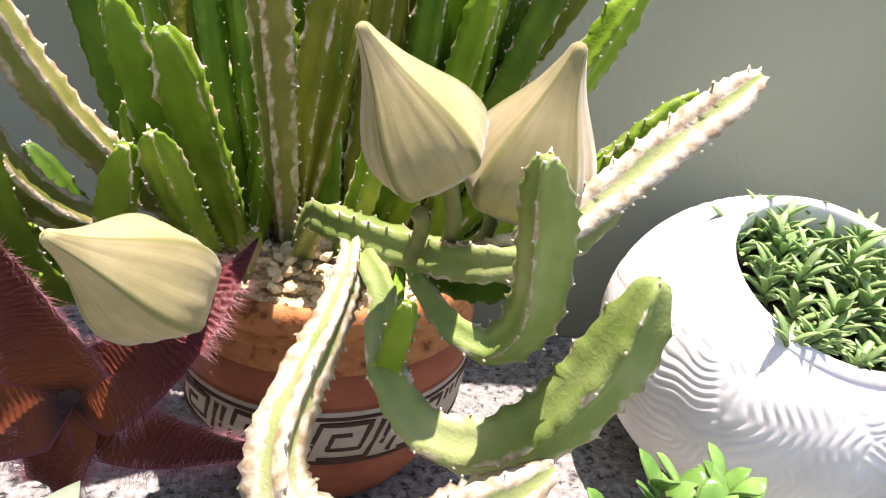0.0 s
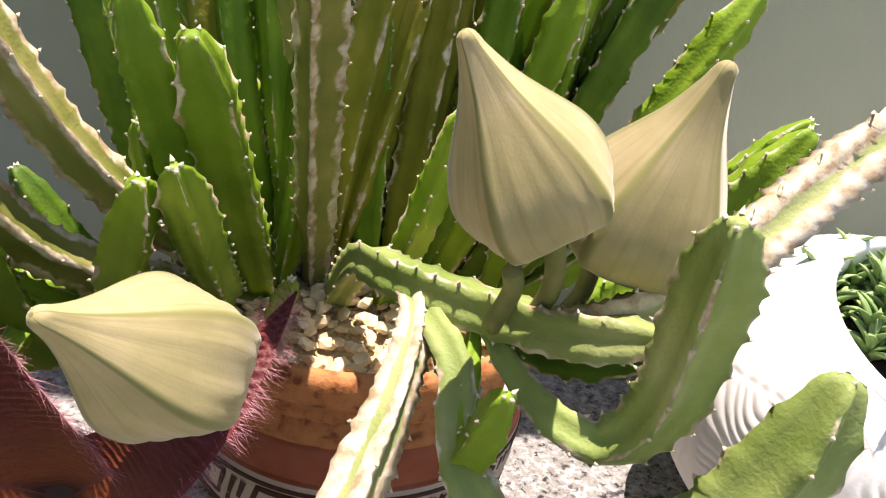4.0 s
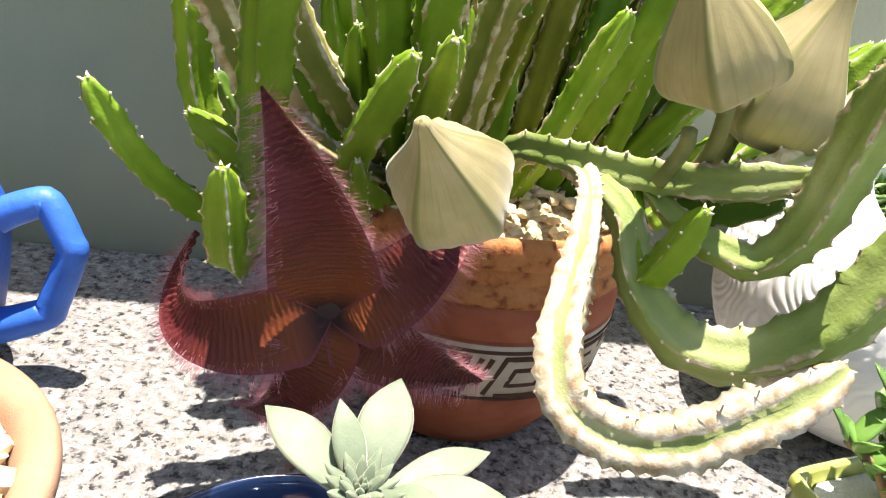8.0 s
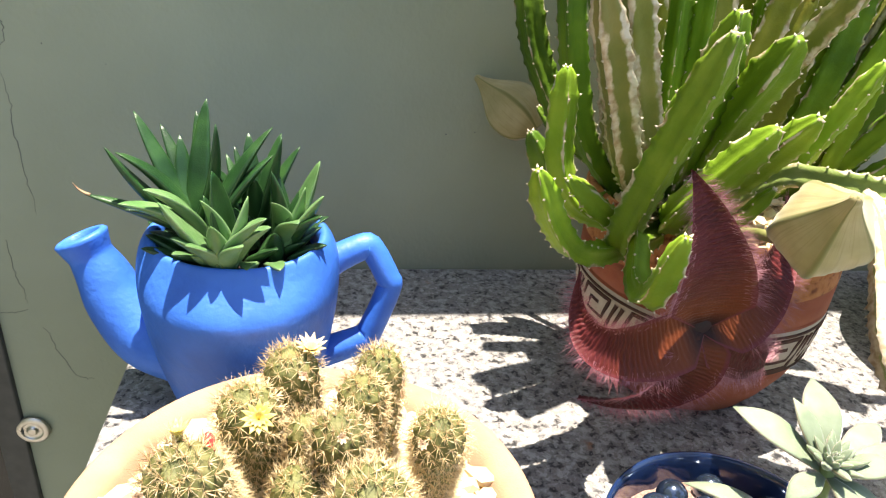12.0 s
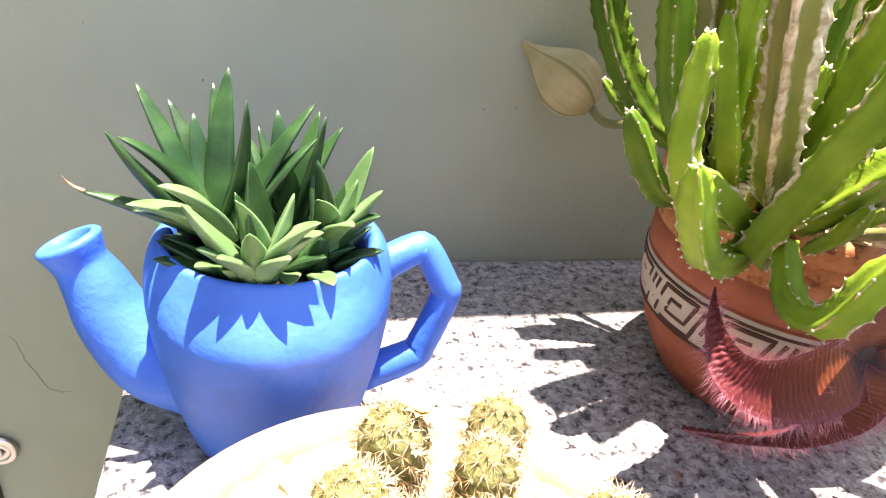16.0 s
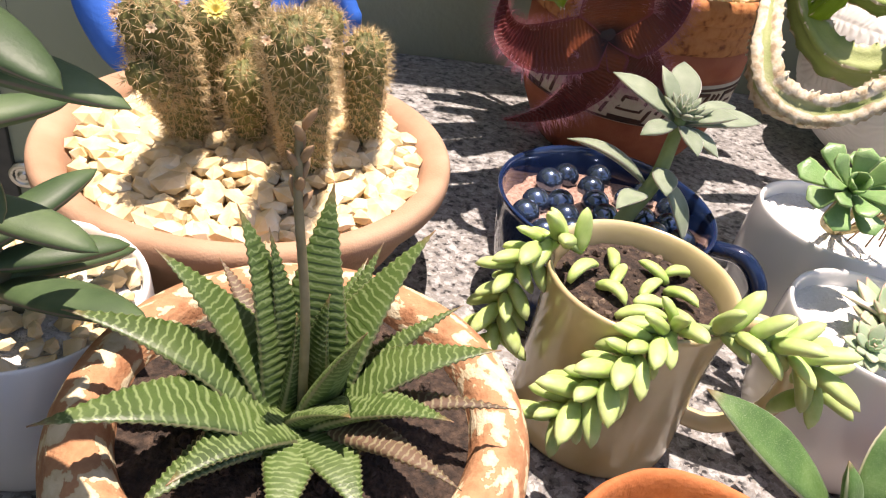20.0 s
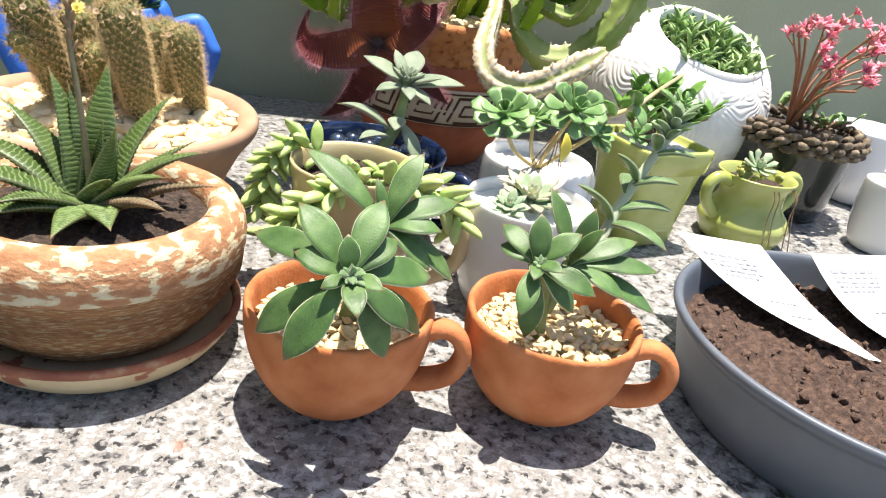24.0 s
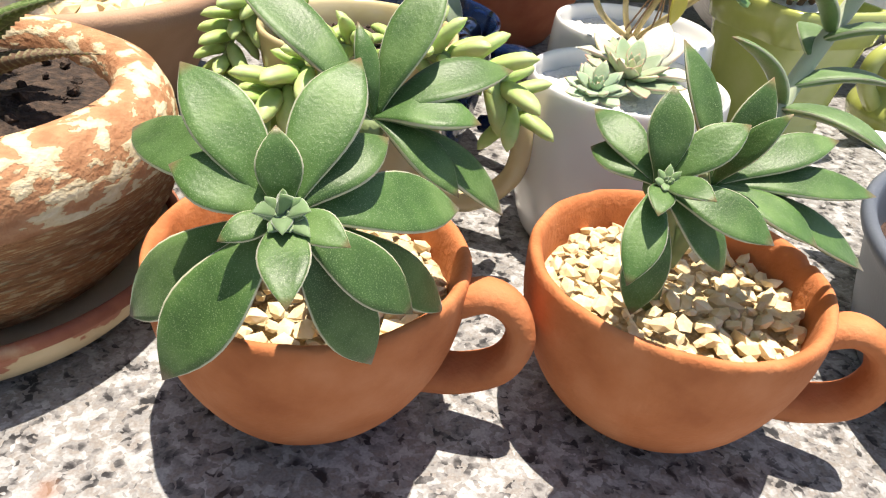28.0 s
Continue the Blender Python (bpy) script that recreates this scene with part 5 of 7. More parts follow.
# ---- banded rosette ----
heart = Vector((-0.362, 0.012, 0.090))
BANDED_LEAVES = [
    ((-0.443, 0.018, 0.133), 0.0260, 0.10, 0),
    ((-0.441, -0.024, 0.124), 0.0300, 0.10, 0),
    ((-0.401, -0.034, 0.110), 0.0250, 0.14, 0),
    ((-0.416, 0.034, 0.149), 0.0240, 0.08, 0),
    ((-0.388, 0.034, 0.170), 0.0240, 0.03, 0),
    ((-0.356, 0.042, 0.177), 0.0270, 0.02, 0),
    ((-0.318, 0.040, 0.161), 0.0250, 0.06, 0),
    ((-0.294, 0.004, 0.136), 0.0270, 0.12, 0),
    ((-0.343, -0.005, 0.150), 0.0200, -0.02, 0),
    ((-0.346, -0.016, 0.122), 0.0240, 0.10, 0),
    ((-0.313, -0.022, 0.128), 0.0210, 0.12, 0),
    ((-0.287, -0.008, 0.119), 0.0130, 0.06, 1),
    ((-0.304, 0.030, 0.134), 0.0130, 0.04, 0),
    ((-0.399, 0.066, 0.122), 0.0150, 0.02, 1),
    ((-0.377, 0.030, 0.164), 0.0140, 0.0, 0),
]
BANDED_LEAVES += [
    ((-0.335, 0.051, 0.146), 0.0140, 0.02, 0),
    ((-0.411, -0.036, 0.100), 0.0220, 0.12, 0),
    ((-0.340, -0.040, 0.101), 0.0240, 0.12, 0),
    ((-0.310, -0.038, 0.114), 0.0150, 0.08, 1),
    ((-0.368, -0.050, 0.099), 0.0210, 0.10, 0),
    ((-0.366, 0.014, 0.140), 0.0170, 0.0, 0),
    ((-0.355, 0.018, 0.146), 0.0170, 0.0, 0),
    ((-0.340, 0.055, 0.135), 0.0180, 0.06, 0),
]
for tip, w, bd, dry in BANDED_LEAVES:
    d = Vector(tip) - heart
    b0 = heart + Vector((d.x, d.y, 0)).normalized() * 0.006
    out = Vector((-d.x, -d.y, 0)).normalized() * 0.6 + Vector((0, 0, 0.7))
    leaf_part(haw, b0, tip, w * 1.5, 0.0100, BANDED_DRY if dry else BANDED, bend=0.045 + bd * 0.55, up=out, shape="haw", cup=0.06, n=56, m=12, ridge=0.00058)
part("flower_stalk", tube([local(haw, p) for p in ((-0.362, 0.008, 0.10), (-0.363, 0.004, 0.15), (-0.367, 0.006, 0.19), (-0.368, 0.010, 0.214))], lambda u: 0.0019 - 0.0007 * u, 8), surf("dull_stalk", [(0.14, 0.12, 0.06), (0.22, 0.19, 0.11)], 120, 0.6), haw)
for k in range(9):
    z = 0.186 + 0.0032 * k
    a = 2.4 * k
    leaf_part(haw, (-0.367, 0.007 + 0.0004 * k, z), (-0.367 + 0.004 * math.cos(a), 0.007 + 0.004 * math.sin(a), z + 0.008), 0.0034, 0.003, TWIG, name="flower_bud", shape="bean", n=4, m=6)


# ---- cacti ----
def cactus(t, base, top, radius, seed):
    """A column with a domed top, studded with tubercles that each carry a star of spines."""
    rng = random.Random(seed)
    b0, t0 = local(t, base), local(t, top)
    ax = (t0 - b0)
    L = ax.length
    z = ax.normalized()
    x = z.orthogonal().normalized()
    y = z.cross(x)
    body, spines = bmesh.new(), bmesh.new()

    def surface(h, a):
        # h: metres from the base along the axis
        d = L - h
        r = radius * (0.70 + 0.38 * min(1, h / (0.75 * L)))
        if d < radius:
            r *= math.sqrt(max(0.0004, 1 - ((radius - d) / radius) ** 2))
        return b0 + z * h + (x * math.cos(a) + y * math.sin(a)) * r

    rows = max(18, int(L / 0.0021))
    around = max(8, round(2 * math.pi * radius / 0.0058))
    seg = around * 5
    grid = []
    for i in range(rows + 1):
        h = min(L * (1 - (1 - i / rows) ** 1.2), L - 0.0004)
        ring = []
        for k in range(seg):
            a = 2 * math.pi * k / seg
            p = surface(h, a)
            knob = math.sin(math.pi * h / 0.0058 + 0.5 * around * a) * math.sin(math.pi * h / 0.0058 - 0.5 * around * a)
            out = (p - (b0 + z * min(h, L - radius * 0.8))).normalized()
            ring.append(body.verts.new(p + out * (0.0008 * knob + rng.uniform(-0.0003, 0.0003))))
        grid.append(ring)
    for p, q in zip(grid, grid[1:]):
        for k in range(seg):
            body.faces.new((p[k], p[(k + 1) % seg], q[(k + 1) % seg], q[k]))
    body.faces.new(grid[-1])
    count = int(2 * math.pi * radius * L * 0.95 / (0.0050 ** 2))
    for j in range(count):
        u = (j + 0.5) / count
        h = L * u if u < 0.8 else L * (0.8 + 0.2 * (1 - (1 - (u - 0.8) / 0.2) ** 1.5))
        a = j * 2.39996
        p = surface(min(h, L - 0.0006), a)
        axis_pt = b0 + z * min(h, L - radius * 0.8)
        out = (p - axis_pt).normalized()
        s = out.orthogonal().normalized()
        c = out.cross(s)
        for w in range(10):
            ang = w * 0.628 + rng.uniform(-0.3, 0.3)
            lean = rng.uniform(0.45, 1.25) if w else 0.1
            d = (out * math.cos(lean) + (s * math.cos(ang) + c * math.sin(ang)) * math.sin(lean)).normalized()
            ln = rng.uniform(0.0035, 0.0085)
            e = d.orthogonal().normalized() * 0.00022
            g = d.cross(e).normalized() * 0.00022
            o = p + out * 0.0008
            v = [spines.verts.new(o + e), spines.verts.new(o - e * 0.5 + g), spines.verts.new(o - e * 0.5 - g), spines.verts.new(o + d * ln)]
            for f in ((0, 1, 3), (1, 2, 3), (2, 0, 3)):
                spines.faces.new([v[i] for i in f])
    st = part("stem", body, CACTUS, t, "spiny grey-green cactus column")
    part("spine_cover", spines, SPINE, st, smooth=False, kind="stuff")


for k, (base, centre, girth) in enumerate((
        ((-0.368, 0.212), (-0.376, 0.160, 0.180), 0.0138), ((-0.436, 0.234), (-0.446, 0.180, 0.176), 0.0136), ((-0.422, 0.262), (-0.429, 0.239, 0.158), 0.0128),
        ((-0.405, 0.282), (-0.410, 0.268, 0.159), 0.0124), ((-0.402, 0.243), (-0.402, 0.239, 0.144), 0.0085), ((-0.402, 0.232), (-0.405, 0.208, 0.138), 0.0108),
        ((-0.384, 0.240), (-0.387, 0.213, 0.165), 0.0108), ((-0.364, 0.278), (-0.364, 0.280, 0.150), 0.0112), ((-0.333, 0.258), (-0.340, 0.221, 0.157), 0.0112),
        ((-0.376, 0.258), (-0.375, 0.255, 0.152), 0.0108))):
    way = (Vector(centre) - Vector((*base, 0.078))).normalized()
    cactus(bowl, (*base, 0.078), Vector(centre) + way * girth, girth, k + 1)
cactus(bowl, (-0.441, 0.194, 0.130), (-0.450, 0.163, 0.158), 0.0075, 12)


def petal_flower(t, at, axis, radius, count, material, seed=1, name="flower", open_=55, width=0.3, shape="spear"):
    rng = random.Random(seed)
    q = Vector(axis).normalized().to_track_quat("Z", "Y")
    at = local(t, at)
    bm = bmesh.new()
    for j, sh in ((0, 1.0), (1, 0.8)):
        for k in range(count):
            a = 2 * math.pi * (k + 0.5 * j) / count + rng.uniform(-0.1, 0.1)
            o = radians(open_ * (1 if j == 0 else 0.65))
            d = q @ Vector((math.cos(a) * math.sin(o), math.sin(a) * math.sin(o), math.cos(o)))
            leaf(at, at + d * radius * sh, radius * width, radius * 0.06, bend=0.12, up=q @ Vector((0, 0, 1)), shape=shape, n=4, m=6, bm=bm)
    return part(name, bm, material, t)


petal_flower(bowl, (-0.401, 0.270, 0.166), (0.1, -0.1, 1), 0.013, 11, PALEPETAL, seed=1, open_=40)
petal_flower(bowl, (-0.422, 0.222, 0.167), (0.05, -0.6, 0.8), 0.012, 12, YELLOWPETAL, seed=2, open_=42)
petal_flower(bowl, (-0.449, 0.190, 0.184), (0, 0.1, 1), 0.012, 10, YELLOWPETAL, seed=3, open_=25)
RED = surf("red_fruit", [(0.55, 0.03, 0.03), (0.65, 0.06, 0.05)], 90, 0.35, 0.05, 300)
DRIED = surf("withered_bloom", [(0.45, 0.25, 0.13), (0.68, 0.58, 0.42)], 300, 0.8, 0.4, 600)
leaf_part(bowl, (-0.440, 0.194, 0.172), (-0.439, 0.198, 0.184), 0.007, 0.007, RED, name="fruit", shape="bean", cup=0)
for k, (x, y, z) in enumerate(((-0.370, 0.144, 0.183), (-0.389, 0.151, 0.183), (-0.362, 0.148, 0.186), (-0.442, 0.165, 0.177), (-0.459, 0.170, 0.180), (-0.386, 0.204, 0.173), (-0.350, 0.212, 0.160), (-0.404, 0.258, 0.164), (-0.374, 0.270, 0.158))):
    petal_flower(bowl, (x, y, z), (0.05, -0.8, 0.5), 0.0048, 7, DRIED, seed=k, name="withered_flower", open_=35, width=0.5)

# ---- carrion flower: stems ----
def toothed_stem(t, pts, radius, material, seed=0, world=True, pitch=None, thin=None, flute=0.30, cork=0.0, lumps=0.05, teeth=None):
    """A four-ribbed stem with small pale teeth along each rib."""
    rng = random.Random(seed)
    pitch = pitch or 0.0048 + 0.60 * radius
    P = [local(t, p) if world else Vector(p) for p in pts]
    raw = smooth_line(P, 10)
    L = sum((b - a).length for a, b in zip(raw, raw[1:]))
    n = max(10, int(L / 0.0029))
    line, L = even_line(raw, n)
    fr = frames_of(line, Vector((rng.uniform(-0.5, 0.5), rng.uniform(-0.5, 0.5), 1)))
    spin = rng.uniform(0, 1.5)
    bm = bmesh.new()
    uvl = bm.loops.layers.uv.verify()
    rings = []
    ph = [rng.uniform(0, 1) for _ in range(4)]
    for i, (p, (tn, nn, bb)) in enumerate(zip(line, fr)):
        u, s = i / n, L * i / n
        low, reach = (0.70, 3.5) if thin is None else (thin, 1.8)
        taper = (low + (1 - low) * min(1, u * reach)) * (1 if L - s > radius * 1.9 else 0.30 + 0.70 * (max(0.0, L - s) / (radius * 1.9)) ** 0.62)
        ring = []
        for k in range(16):
            a = 2 * math.pi * k / 16 + spin
            rib = k // 4
            w = a - spin
            f = (1 - flute * math.sin(2 * w) ** 2) / (abs(math.cos(w)) + abs(math.sin(w)))
            if k % 4 == 0:
                x = (s / pitch + 0.5 * (rib % 2) + 0.5 * ph[rib] + 0.35 * math.sin(s * 90 + 6 * ph[rib])) % 1
                tooth = max(0, 1 - abs(x - 0.5) / 0.26)
                f *= 0.925 + 0.165 * tooth
                if tooth > 0.72 and 0.004 < s < L - 0.003:
                    o = p + (nn * math.cos(a) + bb * math.sin(a)) * radius * taper * f * 0.97
                    out = (nn * math.cos(a) + bb * math.sin(a) + tn * 0.5).normalized()
                    e = tn * 0.0010
                    g = out.cross(tn).normalized() * 0.0010
                    v = [bm.verts.new(o + e), bm.verts.new(o + g), bm.verts.new(o - e), bm.verts.new(o - g), bm.verts.new(o + out * rng.uniform(0.0010, 0.0020))]
                    for w in range(4):
                        bm.faces.new((v[w], v[(w + 1) % 4], v[4])).material_index = 1
            swell = 1 + lumps * noise.noise(Vector((s * 55, rib * 0.7, seed)))
            if cork:
                swell += cork * noise.noise((p + nn * radius * math.cos(a) + bb * radius * math.sin(a)) * 260)
            ring.append(bm.verts.new(p + (nn * math.cos(a) + bb * math.sin(a)) * radius * taper * f * swell))
        rings.append(ring)
    for p, q in zip(rings, rings[1:]):
        for k in range(16):
            f = bm.faces.new((p[k], p[(k + 1) % 16], q[(k + 1) % 16], q[k]))
            for loop, x in zip(f.loops, (k % 4, k % 4 + 1, k % 4 + 1, k % 4)):
                loop[uvl].uv = (x / 4, 0)
    bm.faces.new(list(reversed(rings[0])))
    bm.faces.new(rings[-1])
    for k in range(0, 16, 4):
        a = 2 * math.pi * k / 16 + spin
        radial = nn * math.cos(a) + bb * math.sin(a)
        o = rings[-1][k].co - radial * 0.0008
        out = (tn * 0.8 + radial * 0.6).normalized()
        e, g = out.orthogonal().normalized() * 0.0010, out.cross(out.orthogonal()).normalized() * 0.0010
        v = [bm.verts.new(o + e), bm.verts.new(o + g), bm.verts.new(o - e), bm.verts.new(o - g), bm.verts.new(o + out * rng.uniform(0.0014, 0.0024))]
        for w in range(4):
            bm.faces.new((v[w], v[(w + 1) % 4], v[4])).material_index = 1
    return part("stem", bm, [material, teeth or TOOTH], t)


G1, G2, OL, CK, PL, CU = STEMGREEN, STEMDARK, STEMOLIVE, STEMCORK, STEMPALE, STEMCURL
STEMS = [
    ([(-0.14, 0.42, 0.170), (-0.185, 0.375, 0.180), (-0.207, 0.350, 0.205), (-0.200, 0.297, 0.333)], 0.0138, G1),
    ([(-0.13, 0.44, 0.170), (-0.200, 0.370, 0.225), (-0.234, 0.346, 0.294), (-0.259, 0.328, 0.348)], 0.0130, CK),
    ([(-0.13, 0.45, 0.170), (-0.190, 0.390, 0.260), (-0.226, 0.365, 0.345), (-0.245, 0.350, 0.400)], 0.0130, CK),
    ([(-0.15, 0.42, 0.170), (-0.205, 0.370, 0.176), (-0.238, 0.348, 0.187), (-0.262, 0.333, 0.215), (-0.279, 0.324, 0.250)], 0.0105, G1),
    ([(-0.17, 0.40, 0.172), (-0.208, 0.372, 0.198), (-0.246, 0.362, 0.230)], 0.0105, G1),
    ([(-0.16, 0.41, 0.172), (-0.225, 0.385, 0.200), (-0.245, 0.385, 0.230), (-0.251, 0.385, 0.293)], 0.0110, G1),
]
STEMS += [
    ([(-0.200, 0.345, 0.200), (-0.208, 0.318, 0.182), (-0.212, 0.290, 0.190), (-0.212, 0.271, 0.236)], 0.0100, G1),
    ([(-0.145, 0.41, 0.172), (-0.166, 0.365, 0.208), (-0.142, 0.325, 0.278)], 0.0125, G1),
    ([(-0.140, 0.44, 0.170), (-0.132, 0.375, 0.220), (-0.127, 0.314, 0.288)], 0.0110, G1),
    ([(-0.150, 0.462, 0.170), (-0.171, 0.459, 0.221), (-0.188, 0.468, 0.288)], 0.0111, G1),
    ([(-0.15, 0.44, 0.170), (-0.163, 0.415, 0.220), (-0.169, 0.396, 0.277)], 0.0085, G1),
    ([(-0.135, 0.45, 0.170), (-0.150, 0.400, 0.250), (-0.160, 0.365, 0.334)], 0.0150, G1),
    ([(-0.125, 0.45, 0.170), (-0.130, 0.400, 0.250), (-0.131, 0.347, 0.324)], 0.0160, G1),
    ([(-0.100, 0.470, 0.170), (-0.096, 0.420, 0.270), (-0.089, 0.355, 0.364)], 0.0130, CK),
]
STEMS += [
    ([(-0.096, 0.484, 0.170), (-0.084, 0.465, 0.263), (-0.066, 0.461, 0.368)], 0.0154, OL),
    ([(-0.092, 0.486, 0.170), (-0.069, 0.470, 0.263), (-0.042, 0.467, 0.375)], 0.0154, OL),
    ([(-0.060, 0.450, 0.170), (-0.048, 0.425, 0.220), (-0.026, 0.400, 0.303)], 0.0105, G1),
    ([(-0.118, 0.472, 0.170), (-0.113, 0.465, 0.242), (-0.112, 0.467, 0.325)], 0.0111, G2),
    ([(-0.118, 0.462, 0.170), (-0.109, 0.454, 0.221), (-0.104, 0.467, 0.287)], 0.0095, G1),
    ([(-0.150, 0.482, 0.168), (-0.171, 0.465, 0.263), (-0.186, 0.467, 0.358)], 0.0133, G1),
    ([(-0.140, 0.492, 0.168), (-0.158, 0.470, 0.274), (-0.170, 0.467, 0.373)], 0.0148, OL),
    ([(-0.130, 0.492, 0.168), (-0.142, 0.470, 0.263), (-0.152, 0.467, 0.349)], 0.0127, G2),
    ([(-0.115, 0.492, 0.168), (-0.121, 0.470, 0.263), (-0.128, 0.467, 0.363)], 0.0133, G2),
]
STEMS += [
    ([(0.000, 0.470, 0.170), (0.055, 0.450, 0.265), (0.101, 0.440, 0.359)], 0.0130, G1),
    ([(-0.015, 0.475, 0.170), (0.025, 0.455, 0.270), (0.062, 0.440, 0.378)], 0.0140, G2),
    ([(-0.030, 0.475, 0.170), (0.000, 0.455, 0.265), (0.022, 0.440, 0.362)], 0.0150, G1),
    ([(0.010, 0.460, 0.172), (0.080, 0.445, 0.235), (0.145, 0.440, 0.302)], 0.0105, G1),
    ([(-0.045, 0.482, 0.170), (-0.020, 0.465, 0.253), (-0.007, 0.461, 0.371)], 0.0164, G2),
    ([(-0.112, 0.405, 0.174), (-0.106, 0.385, 0.195), (-0.098, 0.372, 0.222)], 0.0070, G1),
    ([(-0.155, 0.375, 0.176), (-0.160, 0.352, 0.200), (-0.162, 0.340, 0.222)], 0.0070, G1),
    ([(-0.17, 0.47, 0.170), (-0.200, 0.455, 0.172), (-0.225, 0.446, 0.192), (-0.250, 0.444, 0.232)], 0.0115, G2),
]
STEMS += [
    ([(-0.16, 0.48, 0.170), (-0.200, 0.480, 0.230), (-0.225, 0.480, 0.330), (-0.232, 0.48, 0.40)], 0.0130, G2),
    ([(-0.145, 0.53, 0.170), (-0.185, 0.550, 0.205), (-0.218, 0.562, 0.262), (-0.235, 0.568, 0.325)], 0.0150, G2),
    ([(-0.150, 0.53, 0.172), (-0.180, 0.560, 0.186), (-0.206, 0.575, 0.213)], 0.0080, G2),
]
STEMS += [
    ([(0.010, 0.480, 0.170), (0.032, 0.470, 0.270), (0.056, 0.460, 0.388)], 0.0150, G2),
    ([(0.000, 0.480, 0.170), (0.018, 0.470, 0.260), (0.030, 0.458, 0.371)], 0.0120, G1),
    ([(0.000, 0.465, 0.170), (0.012, 0.455, 0.255), (0.022, 0.448, 0.352)], 0.0110, G1),
    ([(0.020, 0.475, 0.170), (0.060, 0.468, 0.255), (0.098, 0.462, 0.346)], 0.0110, G2),
    ([(-0.055, 0.480, 0.170), (-0.046, 0.468, 0.270), (-0.036, 0.455, 0.376)], 0.0150, OL),
    ([(-0.020, 0.495, 0.170), (0.000, 0.490, 0.290), (0.012, 0.485, 0.410)], 0.0140, G2),
]
# lying and hanging stems over the front: path, girth, bark, girth at the start
HANGING = [
    ([(-0.085, 0.440, 0.178), (-0.070, 0.405, 0.218), (-0.052, 0.372, 0.228), (-0.016, 0.346, 0.230), (0.012, 0.316, 0.240), (0.036, 0.288, 0.256)], 0.0125, CU, 0.75),
    ([(-0.050, 0.374, 0.224), (-0.044, 0.347, 0.222), (-0.050, 0.318, 0.204), (-0.060, 0.292, 0.186), (-0.066, 0.270, 0.168), (-0.062, 0.255, 0.153), (-0.043, 0.245, 0.145), (-0.019, 0.238, 0.149), (0.007, 0.237, 0.164), (0.031, 0.240, 0.178), (0.047, 0.244, 0.189)], 0.0160, PL, 0.40),
    ([(-0.048, 0.372, 0.224), (-0.038, 0.350, 0.220), (-0.027, 0.330, 0.211), (-0.023, 0.305, 0.189), (-0.005, 0.285, 0.171), (0.021, 0.272, 0.172), (0.045, 0.264, 0.192), (0.066, 0.262, 0.228), (0.077, 0.263, 0.265)], 0.0160, CU, 0.45),
]
HANGING += [
    ([(-0.016, 0.346, 0.226), (-0.005, 0.322, 0.217), (0.009, 0.300, 0.212), (0.025, 0.292, 0.212), (0.036, 0.284, 0.234), (0.034, 0.272, 0.272), (0.025, 0.252, 0.312)], 0.0125, CU, 0.45),
    ([(0.005, 0.330, 0.232), (0.036, 0.318, 0.250), (0.068, 0.331, 0.270), (0.105, 0.350, 0.298), (0.143, 0.367, 0.327)], 0.0150, PL, 0.7),
    ([(0.015, 0.335, 0.226), (0.050, 0.335, 0.245), (0.085, 0.342, 0.276)], 0.0140, CU, 0.6),
    ([(0.010, 0.385, 0.190), (0.060, 0.395, 0.230), (0.095, 0.397, 0.270), (0.121, 0.396, 0.306)], 0.0125, G1, 0.7),
    ([(-0.020, 0.345, 0.222), (-0.022, 0.318, 0.203), (-0.021, 0.300, 0.196), (-0.016, 0.277, 0.239)], 0.0086, G1, 0.4),
    ([(-0.010, 0.355, 0.222), (0.012, 0.340, 0.218), (0.045, 0.318, 0.232)], 0.0120, G2, 0.7),
]
for i, (pts, r, mtl, thin) in enumerate(HANGING):
    toothed_stem(stap, pts, r, mtl, 60 + i, thin=thin, pitch=0.0062 if mtl is PL else None, flute=0.42 if mtl is PL else 0.32 if mtl is CU else 0.22, cork=0.13 if mtl in (PL, CK) else 0.0)
for i, (pts, r, mtl) in enumerate(STEMS):
    toothed_stem(stap, pts, r * 0.91, mtl, i, cork=0.10 if mtl is CK else 0.0)
rng = random.Random(21)
k = 0
while k < 38:
    a, r = rng.uniform(0, 6.283), 0.090 * math.sqrt(rng.random())
    bx, by = -0.07 + r * math.cos(a), 0.475 + r * math.sin(a)
    if by < 0.475:
        continue
    lx = (bx + 0.07) * rng.uniform(0.7, 1.15) + rng.uniform(-0.012, 0.012)
    ly = (by - 0.475) * 0.35 + rng.uniform(-0.04, 0.01)
    h = rng.uniform(0.19, 0.30) if by > 0.45 else rng.uniform(0.14, 0.24)
    top = (bx + lx, min(0.62, by + ly), 0.172 + h)
    toothed_stem(stap, [(bx, by, 0.166), (bx + lx * 0.3, by + ly * 0.4, 0.17 + h * 0.45), top], rng.uniform(0.0105, 0.0140), rng.choice([G1, G2, G2, G1, OL, CK]), 100 + k)
    k += 1


